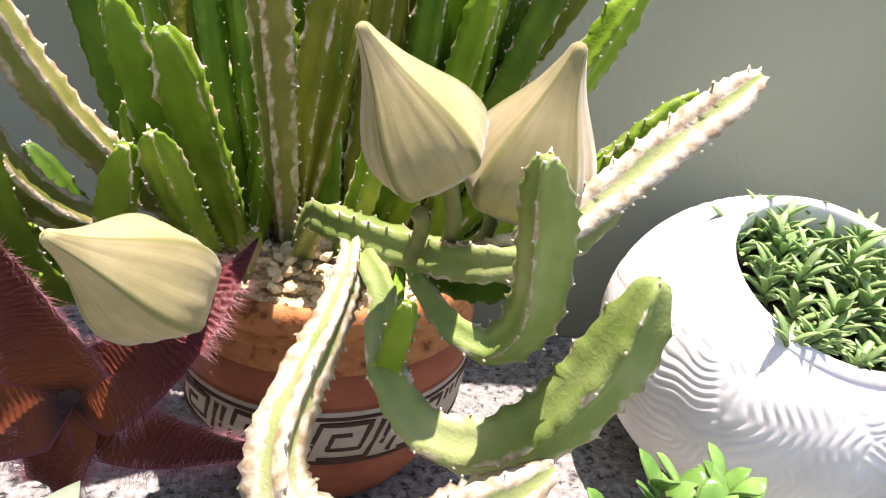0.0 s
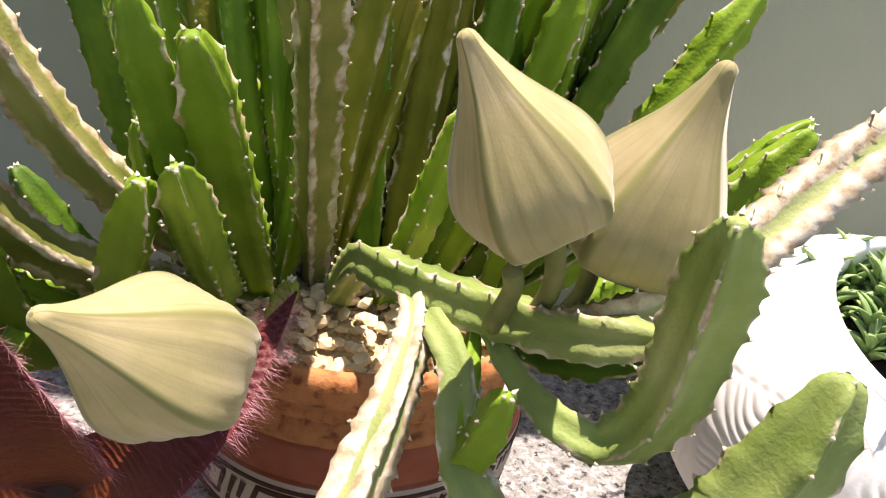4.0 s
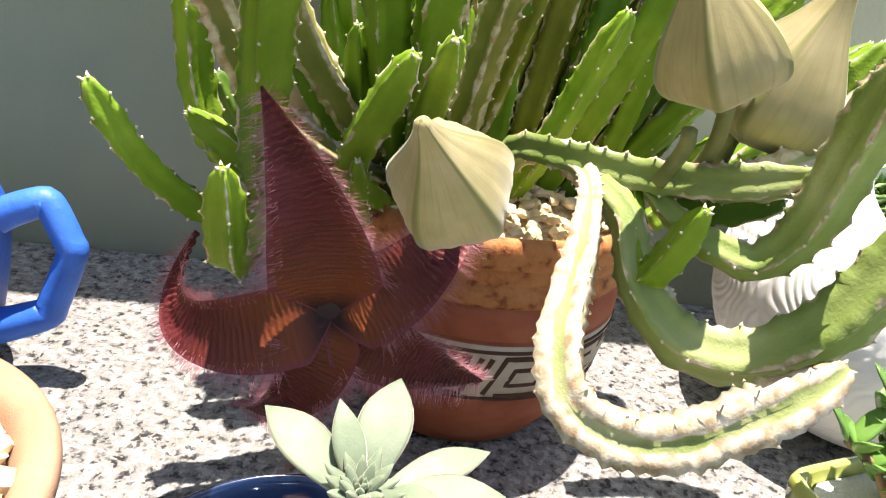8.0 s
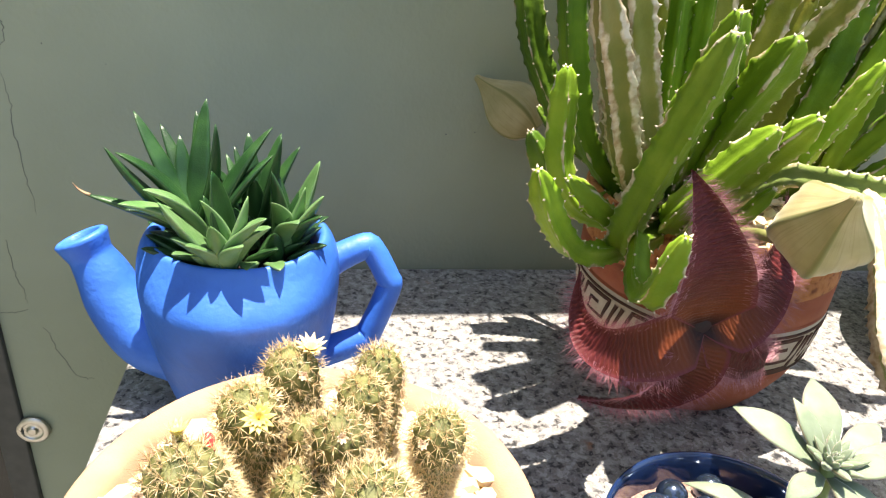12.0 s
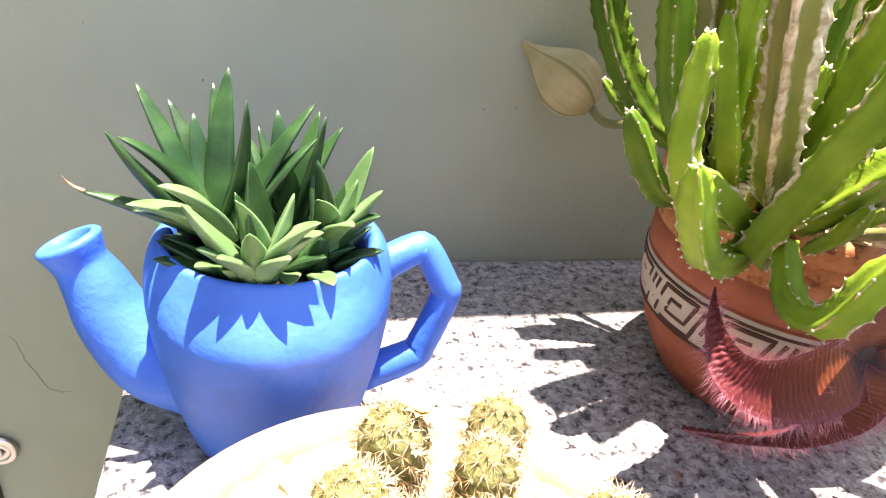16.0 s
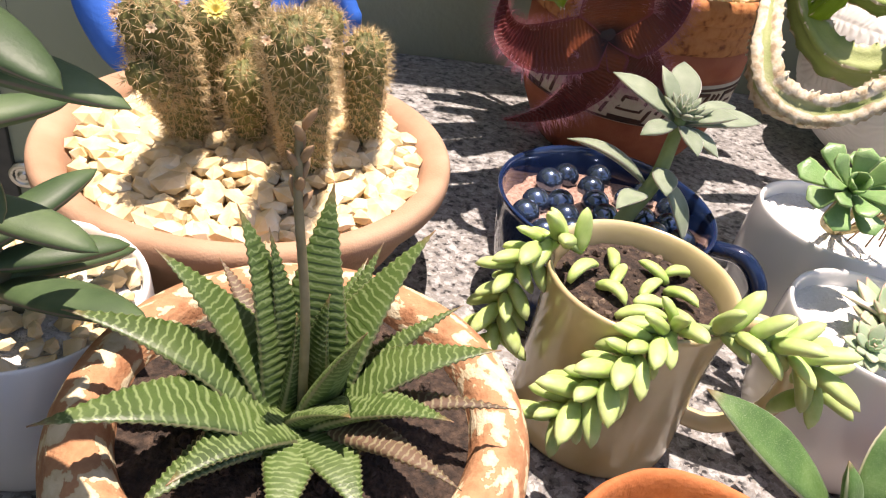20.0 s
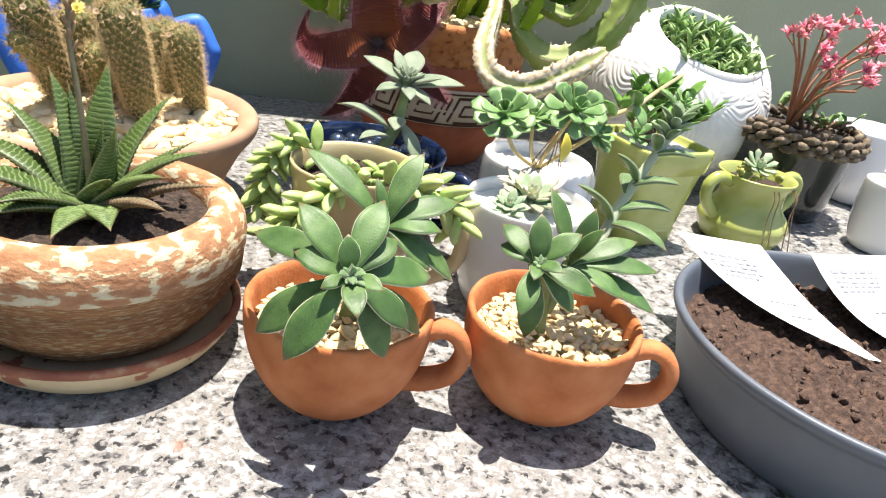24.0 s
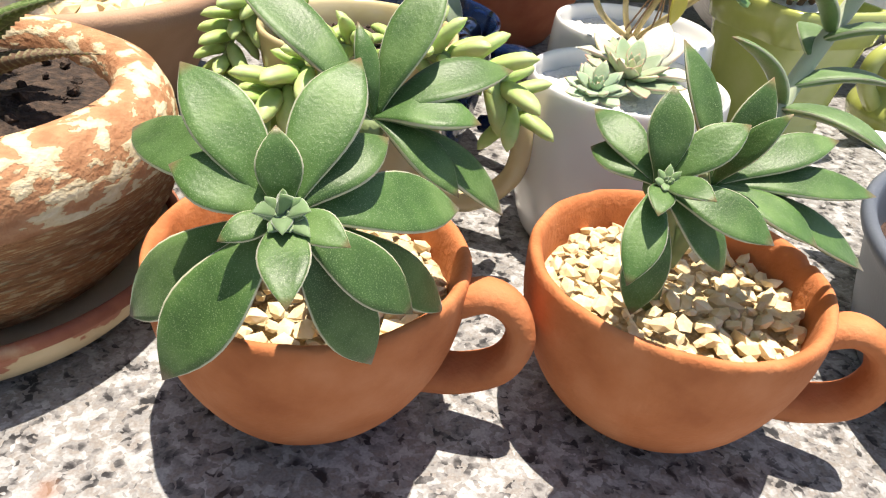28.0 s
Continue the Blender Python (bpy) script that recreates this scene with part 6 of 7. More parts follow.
# ---- carrion flower: buds and bloom ----
def bud(t, base, tip, radius, profile, seed=0):
    """A five-sided puffed bud with keeled seams, pointed at the tip."""
    b0, t0 = local(t, base), local(t, tip)
    z = (t0 - b0).normalized()
    L = (t0 - b0).length
    x = z.orthogonal().normalized()
    y = z.cross(x)
    bm = bmesh.new()
    uvl = bm.loops.layers.uv.verify()
    seg, rows = 60, 34
    grid = []
    for i in range(rows + 1):
        u = i / rows
        j = min(len(profile) - 2, int(u * (len(profile) - 1)))
        f = u * (len(profile) - 1) - j
        p0, p1, p2, p3 = profile[max(0, j - 1)], profile[j], profile[j + 1], profile[min(len(profile) - 1, j + 2)]
        r = 0.5 * ((2 * p1) + (p2 - p0) * f + (2 * p0 - 5 * p1 + 4 * p2 - p3) * f * f + (3 * p1 - p0 - 3 * p2 + p3) * f ** 3)
        r = max(0.012, r) * radius
        ring = []
        for k in range(seg):
            a = 2 * math.pi * k / seg
            w = (a + 0.3 * seed) % (2 * math.pi / 5) - math.pi / 5
            facet = math.cos(math.pi / 5) / math.cos(w)
            seam = math.exp(-(w / 0.14) ** 2)
            keel = math.exp(-((abs(w) - math.pi / 5) / 0.09) ** 2)
            vein = (0.010 * math.sin(w * 20 + 3 * u) + 0.006 * math.sin(w * 37 + 5 * u + seed)) * math.sin(math.pi * u) + 0.02 * noise.noise(Vector((3 * math.cos(a), 3 * math.sin(a), 4 * u + seed)))
            m = (0.30 + 0.70 * facet) * (1 - 0.030 * seam + 0.035 * keel + vein) / 0.95
            ring.append(bm.verts.new(b0 + z * L * u + (x * math.cos(a) + y * math.sin(a)) * r * m))
        grid.append(ring)
    for d in (0.5, 0.85, 0.98):
        grid.append([bm.verts.new(b0 + z * (L + r * d) + (x * math.cos(2 * math.pi * k / seg) + y * math.sin(2 * math.pi * k / seg)) * r * math.sqrt(1 - d * d)) for k in range(seg)])
    rows += 3
    for i in range(rows):
        for k in range(seg):
            f = bm.faces.new((grid[i][k], grid[i][(k + 1) % seg], grid[i + 1][(k + 1) % seg], grid[i + 1][k]))
            for loop, (ii, kk) in zip(f.loops, ((i, k), (i, k + 1), (i + 1, k + 1), (i + 1, k))):
                loop[uvl].uv = (ii / rows * 0.85, (2 * math.pi * kk / seg + 0.3 * seed) / (4 * math.pi / 5))
    bm.faces.new(list(reversed(grid[0])))
    bm.faces.new(grid[-1])
    return part("bud", bm, BUDSKIN, t, "puffed tan five-sided bud")


BUDSTALK = surf("bud_stalk", [(0.10, 0.12, 0.03), (0.17, 0.18, 0.055), (0.24, 0.22, 0.09)], 60, 0.6, 0.3, 600)
TALL = [0.42, 0.90, 1.02, 0.98, 0.87, 0.71, 0.53, 0.36, 0.23, 0.13]
ROUND = [0.40, 0.78, 0.97, 1.03, 1.0, 0.88, 0.68, 0.46, 0.27, 0.14]
bud(stap, (-0.004, 0.311, 0.281), (-0.041, 0.301, 0.339), 0.0262, TALL, 1)
bud(stap, (0.030, 0.344, 0.256), (0.046, 0.330, 0.335), 0.0320, TALL, 2)
bud(stap, (-0.112, 0.308, 0.214), (-0.141, 0.254, 0.266), 0.0258, ROUND, 3)
bud(stap, (-0.196, 0.605, 0.180), (-0.249, 0.645, 0.218), 0.0270, ROUND, 4)
for pts in ([(-0.004, 0.311, 0.283), (0.002, 0.322, 0.256), (-0.002, 0.335, 0.230)], [(0.022, 0.344, 0.258), (0.020, 0.346, 0.240), (0.008, 0.340, 0.228)],
            [(-0.113, 0.306, 0.216), (-0.112, 0.330, 0.205), (-0.112, 0.360, 0.195), (-0.115, 0.390, 0.178)], [(-0.198, 0.604, 0.180), (-0.188, 0.590, 0.172), (-0.172, 0.570, 0.178), (-0.15, 0.545, 0.175)],
            [(-0.016, 0.330, 0.232), (-0.012, 0.322, 0.252), (-0.014, 0.318, 0.262)]):
    part("bud_stalk", tube([local(stap, p) for p in pts], lambda u: 0.0038, 10), BUDSTALK, stap)

PETAL = leaf_material("dark_red_petal", [(0.058, 0.007, 0.008), (0.090, 0.012, 0.013), (0.135, 0.022, 0.024)], (0.15, 0.030, 0.036), 0.97, 0.50, 60, sheen=0.04, spec=0.25, waves=40, wave_col=(0.125, 0.022, 0.022), bump=0.35, sss=0.02, base=(0.160, 0.038, 0.009))
flower = new("flower")
flower.parent = stap
flower.location = local(stap, (-0.168, 0.302, 0.159))
flower.empty_display_size = 0.01
flower["label"] = "hairy dark red five-pointed star flower with an orange-brown throat"


def big_petal(line, width, seed, hairs=800):
    """A wrinkled, hair-fringed petal along a cubic from the heart of the flower: two inner points and the tip."""
    rng = random.Random(seed)
    o = Vector((-0.168, 0.302, 0.159))
    p1, p2, p3 = (Vector(p) - o for p in line)
    face = Vector((-0.05, -1.0, 0.35)).normalized()
    bm, hb = bmesh.new(), bmesh.new()
    uvl = bm.loops.layers.uv.verify()
    n, m = 168, 14
    grid = []
    ac = None
    for i in range(n + 1):
        u = i / n
        p = p1 * 3 * u * (1 - u) ** 2 + p2 * 3 * u * u * (1 - u) + p3 * u ** 3
        tan = (p1 * (1 - u) ** 2 + (p2 - p1) * 2 * u * (1 - u) + (p3 - p2) * u * u).normalized()
        ac = tan.cross(face).normalized() if ac is None else (ac - tan * ac.dot(tan)).normalized()
        nn = ac.cross(tan).normalized()
        w = min(width / 2 * max(0.0, 1 - max(0, (u - 0.22) / 0.78) ** 1.5) ** 0.95, 0.0030 + 1.12 * p.length) + 0.0003
        row = []
        for k in range(m + 1):
            v = 2 * k / m - 1
            wrinkle = math.sin(u * 250 + 5 * noise.noise(Vector((u * 9, v * 2.5, seed))) + 2 * noise.noise(Vector((u * 30, v * 7, seed))))
            lift = 0.20 * w * v * v + 0.00075 * wrinkle * (1 - v ** 4) * min(1, 3 * u) + 0.0012 * noise.noise(Vector((u * 5, v * 2, seed + 7)))
            row.append(p + ac * v * w + nn * lift)
        grid.append((row, tan, ac, nn))
    for side in (0, 1):
        vs = [[bm.verts.new(q - g[3] * 0.0024 * side * (1 - (2 * k / m - 1) ** 2)) for k, q in enumerate(g[0])] for g in grid]
        for i in range(n):
            for k in range(m):
                quad = [(i, k), (i, k + 1), (i + 1, k + 1), (i + 1, k)]
                f = bm.faces.new([vs[a][b] for a, b in (quad if side == 0 else reversed(quad))])
                for loop, (a, b) in zip(f.loops, quad if side == 0 else list(reversed(quad))):
                    loop[uvl].uv = (a / n, 0.5 * b / m)
    for j in range(hairs):
        u = rng.uniform(0.22, 0.99)
        row, tan, ac, nn = grid[int(u * n)]
        s = rng.choice((0, m)) if j % 5 else rng.choice((1, 2, m - 2, m - 1))
        q = row[s]
        out = ac * (1 if s > m / 2 else -1)
        d = (out * rng.uniform(0.5, 1.1) + nn * rng.uniform(0.1, 0.9) + tan * rng.uniform(-0.4, 0.5)).normalized()
        ln = rng.uniform(0.004, 0.0125) * (0.7 if s not in (0, m) else 1)
        e = d.orthogonal().normalized() * 0.00011
        g = d.cross(e).normalized() * 0.00011
        v = [hb.verts.new(q + e), hb.verts.new(q - e * 0.5 + g), hb.verts.new(q - e * 0.5 - g), hb.verts.new(q + d * ln + Vector((0, 0, -0.12 * ln)))]
        for f in ((0, 1, 3), (1, 2, 3), (2, 0, 3)):
            hb.faces.new([v[i] for i in f])
    p = part("petal", bm, PETAL, flower)
    part("fringe", hb, HAIR, p, "pinkish hairs along the margin", smooth=False, kind="stuff")


big_petal(((-0.171, 0.294, 0.190), (-0.179, 0.284, 0.222), (-0.203, 0.299, 0.262)), 0.050, 1)
big_petal(((-0.144, 0.289, 0.171), (-0.114, 0.309, 0.192), (-0.094, 0.362, 0.222)), 0.040, 2)
big_petal(((-0.200, 0.286, 0.151), (-0.258, 0.288, 0.130), (-0.237, 0.338, 0.178)), 0.038, 3)
big_petal(((-0.168, 0.282, 0.138), (-0.182, 0.288, 0.102), (-0.215, 0.350, 0.066)), 0.034, 4)
big_petal(((-0.142, 0.290, 0.146), (-0.118, 0.306, 0.128), (-0.077, 0.350, 0.094)), 0.036, 5)
bm = bmesh.new()
bmesh.ops.create_uvsphere(bm, u_segments=20, v_segments=10, radius=0.0090)
for v in bm.verts:
    v.co = Vector((v.co.x, v.co.y * 0.25, v.co.z)) + Vector((0, 0.0002, 0))
part("throat", bm, surf("flower_throat", [(0.012, 0.004, 0.004), (0.03, 0.008, 0.008)], 200, 0.6), flower)

# ---- carved band of the terracotta pot: key pattern ----
rng = random.Random(4)


def on_pot(a, z, out=0.0008):
    r = 0.1000 + (0.1045 - 0.1000) * min(1, max(0, (z - 0.062) / 0.036)) + out
    return Vector((r * math.cos(a), r * math.sin(a), z))


def groove(parent, pts, wide=0.0030):
    line = []
    for (a0, z0), (a1, z1) in zip(pts, pts[1:]):
        for k in range(6):
            line.append((a0 + (a1 - a0) * k / 6, z0 + (z1 - z0) * k / 6))
    line.append(pts[-1])
    bm = bmesh.new()
    rows = []
    for i, (a, z) in enumerate(line):
        p = on_pot(a, z)
        q = on_pot(*line[min(i + 1, len(line) - 1)]) - on_pot(*line[max(0, i - 1)])
        nrm = Vector((math.cos(a), math.sin(a), 0))
        s = nrm.cross(q).normalized() * wide / 2
        rows.append((bm.verts.new(p - s - nrm * 0.0009), bm.verts.new(p - s * 0.8 + nrm * 0.0003), bm.verts.new(p + s * 0.8 + nrm * 0.0003), bm.verts.new(p + s - nrm * 0.0009)))
    for r0, r1 in zip(rows, rows[1:]):
        for k in range(3):
            bm.faces.new((r0[k], r0[k + 1], r1[k + 1], r1[k]))
    return part("groove", bm, GROOVE, parent, smooth=False)


UNITS = 12
for k in range(UNITS):
    w = 2 * math.pi / UNITS
    for hook in (((0.00, 0.067), (0.02, 0.096), (0.60, 0.096), (0.58, 0.075), (0.20, 0.075), (0.21, 0.087), (0.42, 0.087)),
                 ((0.14, 0.066), (0.72, 0.066), (0.74, 0.096)), ((0.86, 0.096), (0.85, 0.075))):
        groove(stap_pot, [(w * (k + x + 6.0 * (z - 0.066)), z) for x, z in hook], 0.0036)
for z in (0.0632, 0.1005):
    for k in range(24):
        groove(stap_pot, [(2 * math.pi * k / 24, z), (2 * math.pi * (k + 1) / 24, z)], 0.0022)

# ---- spiky clumps in the teapot ----
def aloe_clump(heart_, leaves, seed):
    """Fleshy channelled leaves from one heart. leaves: tip, width, arch; a negative width marks a paler, sunlit leaf.
    """
    rng = random.Random(seed)
    h = Vector(heart_)
    for tip, w, arch in leaves:
        d = Vector(tip) - h
        start = h + Vector((d.x, d.y, 0)) * 0.12
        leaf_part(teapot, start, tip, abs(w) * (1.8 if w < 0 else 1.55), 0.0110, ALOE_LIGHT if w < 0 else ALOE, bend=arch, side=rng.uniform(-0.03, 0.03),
                  up=Vector((-d.x, -d.y, 0.02)).normalized() + Vector((0, -0.25, 0.5)), shape="aloe", cup=0.17, n=14, m=12)


aloe_clump((-0.487, 0.462, 0.146), (((-0.530, 0.490, 0.222), 0.014, 0.03), ((-0.515, 0.500, 0.210), 0.012, 0.02), ((-0.489, 0.502, 0.220), 0.012, -0.02), ((-0.479, 0.490, 0.233), 0.016, 0.0), ((-0.468, 0.452, 0.227), 0.014, -0.06),
                                    ((-0.537, 0.438, 0.213), 0.014, -0.05), ((-0.533, 0.445, 0.207), 0.016, 0.10), ((-0.526, 0.425, 0.174), 0.015, 0.06), ((-0.500, 0.490, 0.205), 0.014, 0.0)), 1)
aloe_clump((-0.480, 0.446, 0.150), (((-0.431, 0.465, 0.222), 0.013, 0.07), ((-0.430, 0.455, 0.205), 0.012, 0.06), ((-0.554, 0.440, 0.178), 0.0095, 0.04), ((-0.511, 0.418, 0.192), -0.016, 0.10), ((-0.526, 0.413, 0.184), -0.013, 0.06)), 2)
aloe_clump((-0.446, 0.474, 0.138), (((-0.470, 0.505, 0.186), 0.010, 0.0), ((-0.464, 0.507, 0.192), 0.009, 0.0), ((-0.452, 0.500, 0.205), 0.015, 0.0), ((-0.427, 0.490, 0.209), 0.014, 0.03), ((-0.425, 0.464, 0.215), 0.015, -0.02),
                                    ((-0.413, 0.490, 0.199), 0.012, 0.03), ((-0.457, 0.470, 0.192), 0.015, 0.0), ((-0.474, 0.476, 0.186), 0.014, 0.0), ((-0.445, 0.456, 0.186), 0.015, 0.0), ((-0.453, 0.465, 0.190), 0.013, 0.0)), 3)
aloe_clump((-0.424, 0.447, 0.140), (((-0.398, 0.455, 0.201), -0.015, -0.03), ((-0.408, 0.440, 0.187), -0.012, -0.02), ((-0.395, 0.430, 0.185), -0.016, 0.0), ((-0.430, 0.428, 0.180), -0.015, 0.10), ((-0.431, 0.438, 0.199), 0.017, 0.0),
                                    ((-0.396, 0.424, 0.172), 0.015, 0.06), ((-0.404, 0.462, 0.186), 0.015, 0.03), ((-0.412, 0.412, 0.172), -0.014, 0.10), ((-0.432, 0.470, 0.190), 0.014, 0.0)), 4)
aloe_clump((-0.462, 0.416, 0.140), (((-0.466, 0.411, 0.209), 0.021, 0.0), ((-0.474, 0.420, 0.188), 0.012, 0.0), ((-0.498, 0.399, 0.192), -0.016, -0.04), ((-0.473, 0.403, 0.192), -0.017, 0.09), ((-0.444, 0.409, 0.193), -0.016, -0.03),
                                    ((-0.431, 0.394, 0.184), -0.017, 0.09), ((-0.429, 0.400, 0.175), -0.015, 0.06), ((-0.466, 0.392, 0.179), -0.013, -0.02), ((-0.446, 0.385, 0.168), -0.013, 0.05), ((-0.482, 0.390, 0.166), -0.013, 0.03), ((-0.492, 0.396, 0.168), -0.012, 0.03)), 5)
rng = random.Random(14)
for k in range(34):
    a, r = 2.39996 * k, 0.050 * math.sqrt((k + 0.5) / 34)
    at = Vector((-0.456 + r * math.cos(a), 0.447 + 0.62 * r * math.sin(a), 0.132))
    d = Vector((math.cos(a) * r / 0.05 + rng.uniform(-0.5, 0.5), math.sin(a) * r / 0.05 + rng.uniform(-0.5, 0.5), rng.uniform(0.5, 1.0))).normalized() * rng.uniform(0.024, 0.036)
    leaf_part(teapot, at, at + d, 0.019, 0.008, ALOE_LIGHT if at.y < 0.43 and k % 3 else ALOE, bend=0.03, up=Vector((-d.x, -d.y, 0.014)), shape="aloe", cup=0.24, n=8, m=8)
leaf_part(teapot, (-0.551, 0.440, 0.178), (-0.561, 0.440, 0.187), 0.0035, 0.002, TWIG, name="dry_tip", bend=-0.12, shape="lance")

# ---- plants of the white cups ----
rosette(wc_front, (-0.058, 0.078, 0.094), (0.05, -0.25, 1), 0.027, [(7, 0.45, 22), (9, 0.75, 48), (12, 1.0, 72)], MINTROSE, 0.46, 0.16, 11, "obovate")
rosette(wc_front, (-0.080, 0.062, 0.092), (-0.2, -0.4, 1), 0.0165, [(6, 0.5, 25), (8, 0.85, 55), (9, 1.0, 75)], BLUEGREEN, 0.5, 0.2, 12, "obovate", n=6, m=8)
for tip in ((-0.026, 0.092, 0.112), (-0.030, 0.064, 0.100), (-0.035, 0.100, 0.118), (-0.084, 0.092, 0.104)):
    leaf_part(wc_front, (-0.050, 0.080, 0.094), tip, 0.017, 0.006, WAXY, bend=0.06)
for at, axis, rad, sd in (((-0.077, 0.130, 0.146), (-0.3, -0.6, 0.8), 0.030, 1), ((-0.017, 0.128, 0.156), (0.0, -0.7, 0.7), 0.030, 2), ((-0.045, 0.150, 0.140), (-0.2, -0.4, 0.9), 0.024, 3), ((0.010, 0.140, 0.135), (0.4, -0.5, 0.8), 0.022, 4)):
    part("stem", tube([local(wc_back, p) for p in ((-0.017, 0.188, 0.082), (0.5 * at[0] - 0.012, 0.165, 0.105), Vector(at) - Vector(axis) * 0.004)], 0.0019, 8), PALETWIG, wc_back)
    rosette(wc_back, at, axis, rad * 0.92, [(5, 0.50, 22), (7, 0.82, 55), (8, 1.0, 84)], MINT, 0.68, 0.18, sd, "spoon", n=8, m=8)
part("stem", tube([local(wc_back, p) for p in ((0.013, 0.14, 0.148), (0.022, 0.142, 0.152), (0.048, 0.155, 0.159), (0.077, 0.175, 0.172), (0.109, 0.2, 0.183))], lambda u: 0.0026 - 0.0008 * u, 8), PALETWIG, wc_back)
for k, (at, way) in enumerate((((0.022, 0.142, 0.152), (-0.014, -0.010, 0.014)), ((0.048, 0.155, 0.159), (0.004, -0.014, -0.014)), ((0.048, 0.155, 0.159), (-0.010, -0.012, 0.016)), ((0.077, 0.175, 0.172), (0.014, -0.010, -0.010)))):
    leaf_part(wc_back, at, Vector(at) + Vector(way), 0.013, 0.005, MINT if k % 2 else JADE, bend=0.08, shape="bean")
leaf_part(wc_back, (-0.012, 0.150, 0.130), (-0.012, 0.148, 0.104), 0.014, 0.004, leaf_material("yellowed_leaf", [(0.50, 0.42, 0.05), (0.60, 0.52, 0.10)]), bend=0.05)
for k in range(7):
    a = k * 0.9
    part("root", tube([local(wc_back, (-0.016, 0.160, 0.128)), local(wc_back, (-0.016 + 0.008 * math.cos(a), 0.162 + 0.006 * math.sin(a), 0.112)), local(wc_back, (-0.018 + 0.014 * math.cos(a), 0.165 + 0.01 * math.sin(a), 0.094))], 0.0006, 5, 4), TWIG, wc_back)
rosette(wc_right, (0.452, 0.240, 0.086), (-0.1, -0.3, 1), 0.036, [(5, 0.5, 25), (7, 0.8, 50), (9, 1.0, 72)], WAXY, 0.5, 0.16, 21)


def leafy_bush(t, at, spread, height, stems, per, material, lw, ll, seed, shape="spoon", twig=TWIG):
    rng = random.Random(seed)
    at = Vector(at)
    for s in range(stems):
        a, r = rng.uniform(0, 6.283), math.sqrt(rng.random())
        end = at + Vector((spread * r * math.cos(a), spread * r * math.sin(a), height * rng.uniform(0.65, 1.05) * (1 - 0.35 * r)))
        start = at + Vector((0.25 * spread * r * math.cos(a), 0.25 * spread * r * math.sin(a), 0))
        P = [local(t, p) for p in (start, start.lerp(end, 0.5) + Vector((0, 0, 0.006)), end)]
        part("stem", tube(P, 0.0022, 7, 5), twig, t)
        for k in range(per):
            u = 0.30 + 0.70 * k / (per - 1)
            p = start.lerp(end, u) + Vector((0, 0, 0.006 * 4 * u * (1 - u) * 0.5))
            b = 2.2 * k + s
            d = Vector((math.cos(b), math.sin(b), 0.35 + 0.9 * u)).normalized()
            L = ll * rng.uniform(0.8, 1.15)
            leaf_part(t, p, p + d * L, lw * rng.uniform(0.85, 1.15), lw * 0.3, material, bend=0.05, shape=shape, cup=0.08, n=6, m=8)


leafy_bush(lime, (0.120, 0.245, 0.104), 0.054, 0.064, 13, 8, JADE, 0.0120, 0.023, 3, "bean")
part("stem", tube([local(lime, p) for p in ((0.118, 0.235, 0.112), (0.085, 0.205, 0.120), (0.070, 0.180, 0.124))], 0.003, 8), TWIG, lime)
rosette(lime, (0.128, 0.215, 0.152), (0.1, -0.5, 1), 0.017, [(5, 0.6, 25), (7, 1.0, 60)], MINT, 0.55, 0.18, 6, "spoon", n=6, m=8)
rosette(lime, (0.068, 0.178, 0.126), (-0.3, -0.5, 0.8), 0.018, [(5, 0.6, 25), (7, 1.0, 65)], MINT, 0.55, 0.18, 7, "spoon", n=6, m=8)

# ---- narrow-leaved carpet in the carved planter ----
rng = random.Random(90)
finger = bpy.data.meshes.new("leaf")
bm = leaf((0, 0, 0), (0.018, 0, 0), 0.0048, 0.0030, bend=0.08, shape="spear", n=6, m=6)
bm.normal_update(); bm.to_mesh(finger); bm.free()
finger.materials.append(GRASSY)
finger.polygons.foreach_set("use_smooth", [True] * len(finger.polygons))
for s in range(46):
    a, r = rng.uniform(0, 6.283), 0.057 * math.sqrt(rng.random())
    x, y, z = LEAN @ Vector((r * math.cos(a), r * math.sin(a), 0.180 - 0.116)) + Vector((0, 0, 0.116))
    z *= 0.94
    out = Vector((r * math.cos(a), r * math.sin(a), 0)) / 0.059
    end = Vector((x, y, z)) + Vector((out.x * 0.026 + rng.uniform(-0.01, 0.01), out.y * 0.026 + rng.uniform(-0.01, 0.01), rng.uniform(0.020, 0.046) * (1 - 0.4 * out.length)))
    sprig = part("sprig", tube([(x, y, z - 0.003), Vector((x, y, z)).lerp(end, 0.5), end], 0.0013, 6, 3), GREENTWIG, globe)
    for k in range(13):
        u = 0.15 + 0.85 * k / 12
        b = 2.4 * k + s
        d = Vector((math.cos(b), math.sin(b), 0.15 + 0.9 * u)).normalized()
        ob = new("leaf", finger)
        ob.parent = sprig
        g = rng.uniform(0.85, 1.5)
        ob.matrix_basis = Matrix.LocRotScale(Vector((x, y, z)).lerp(end, u), d.to_track_quat("X", "Z"), (g, g, g))

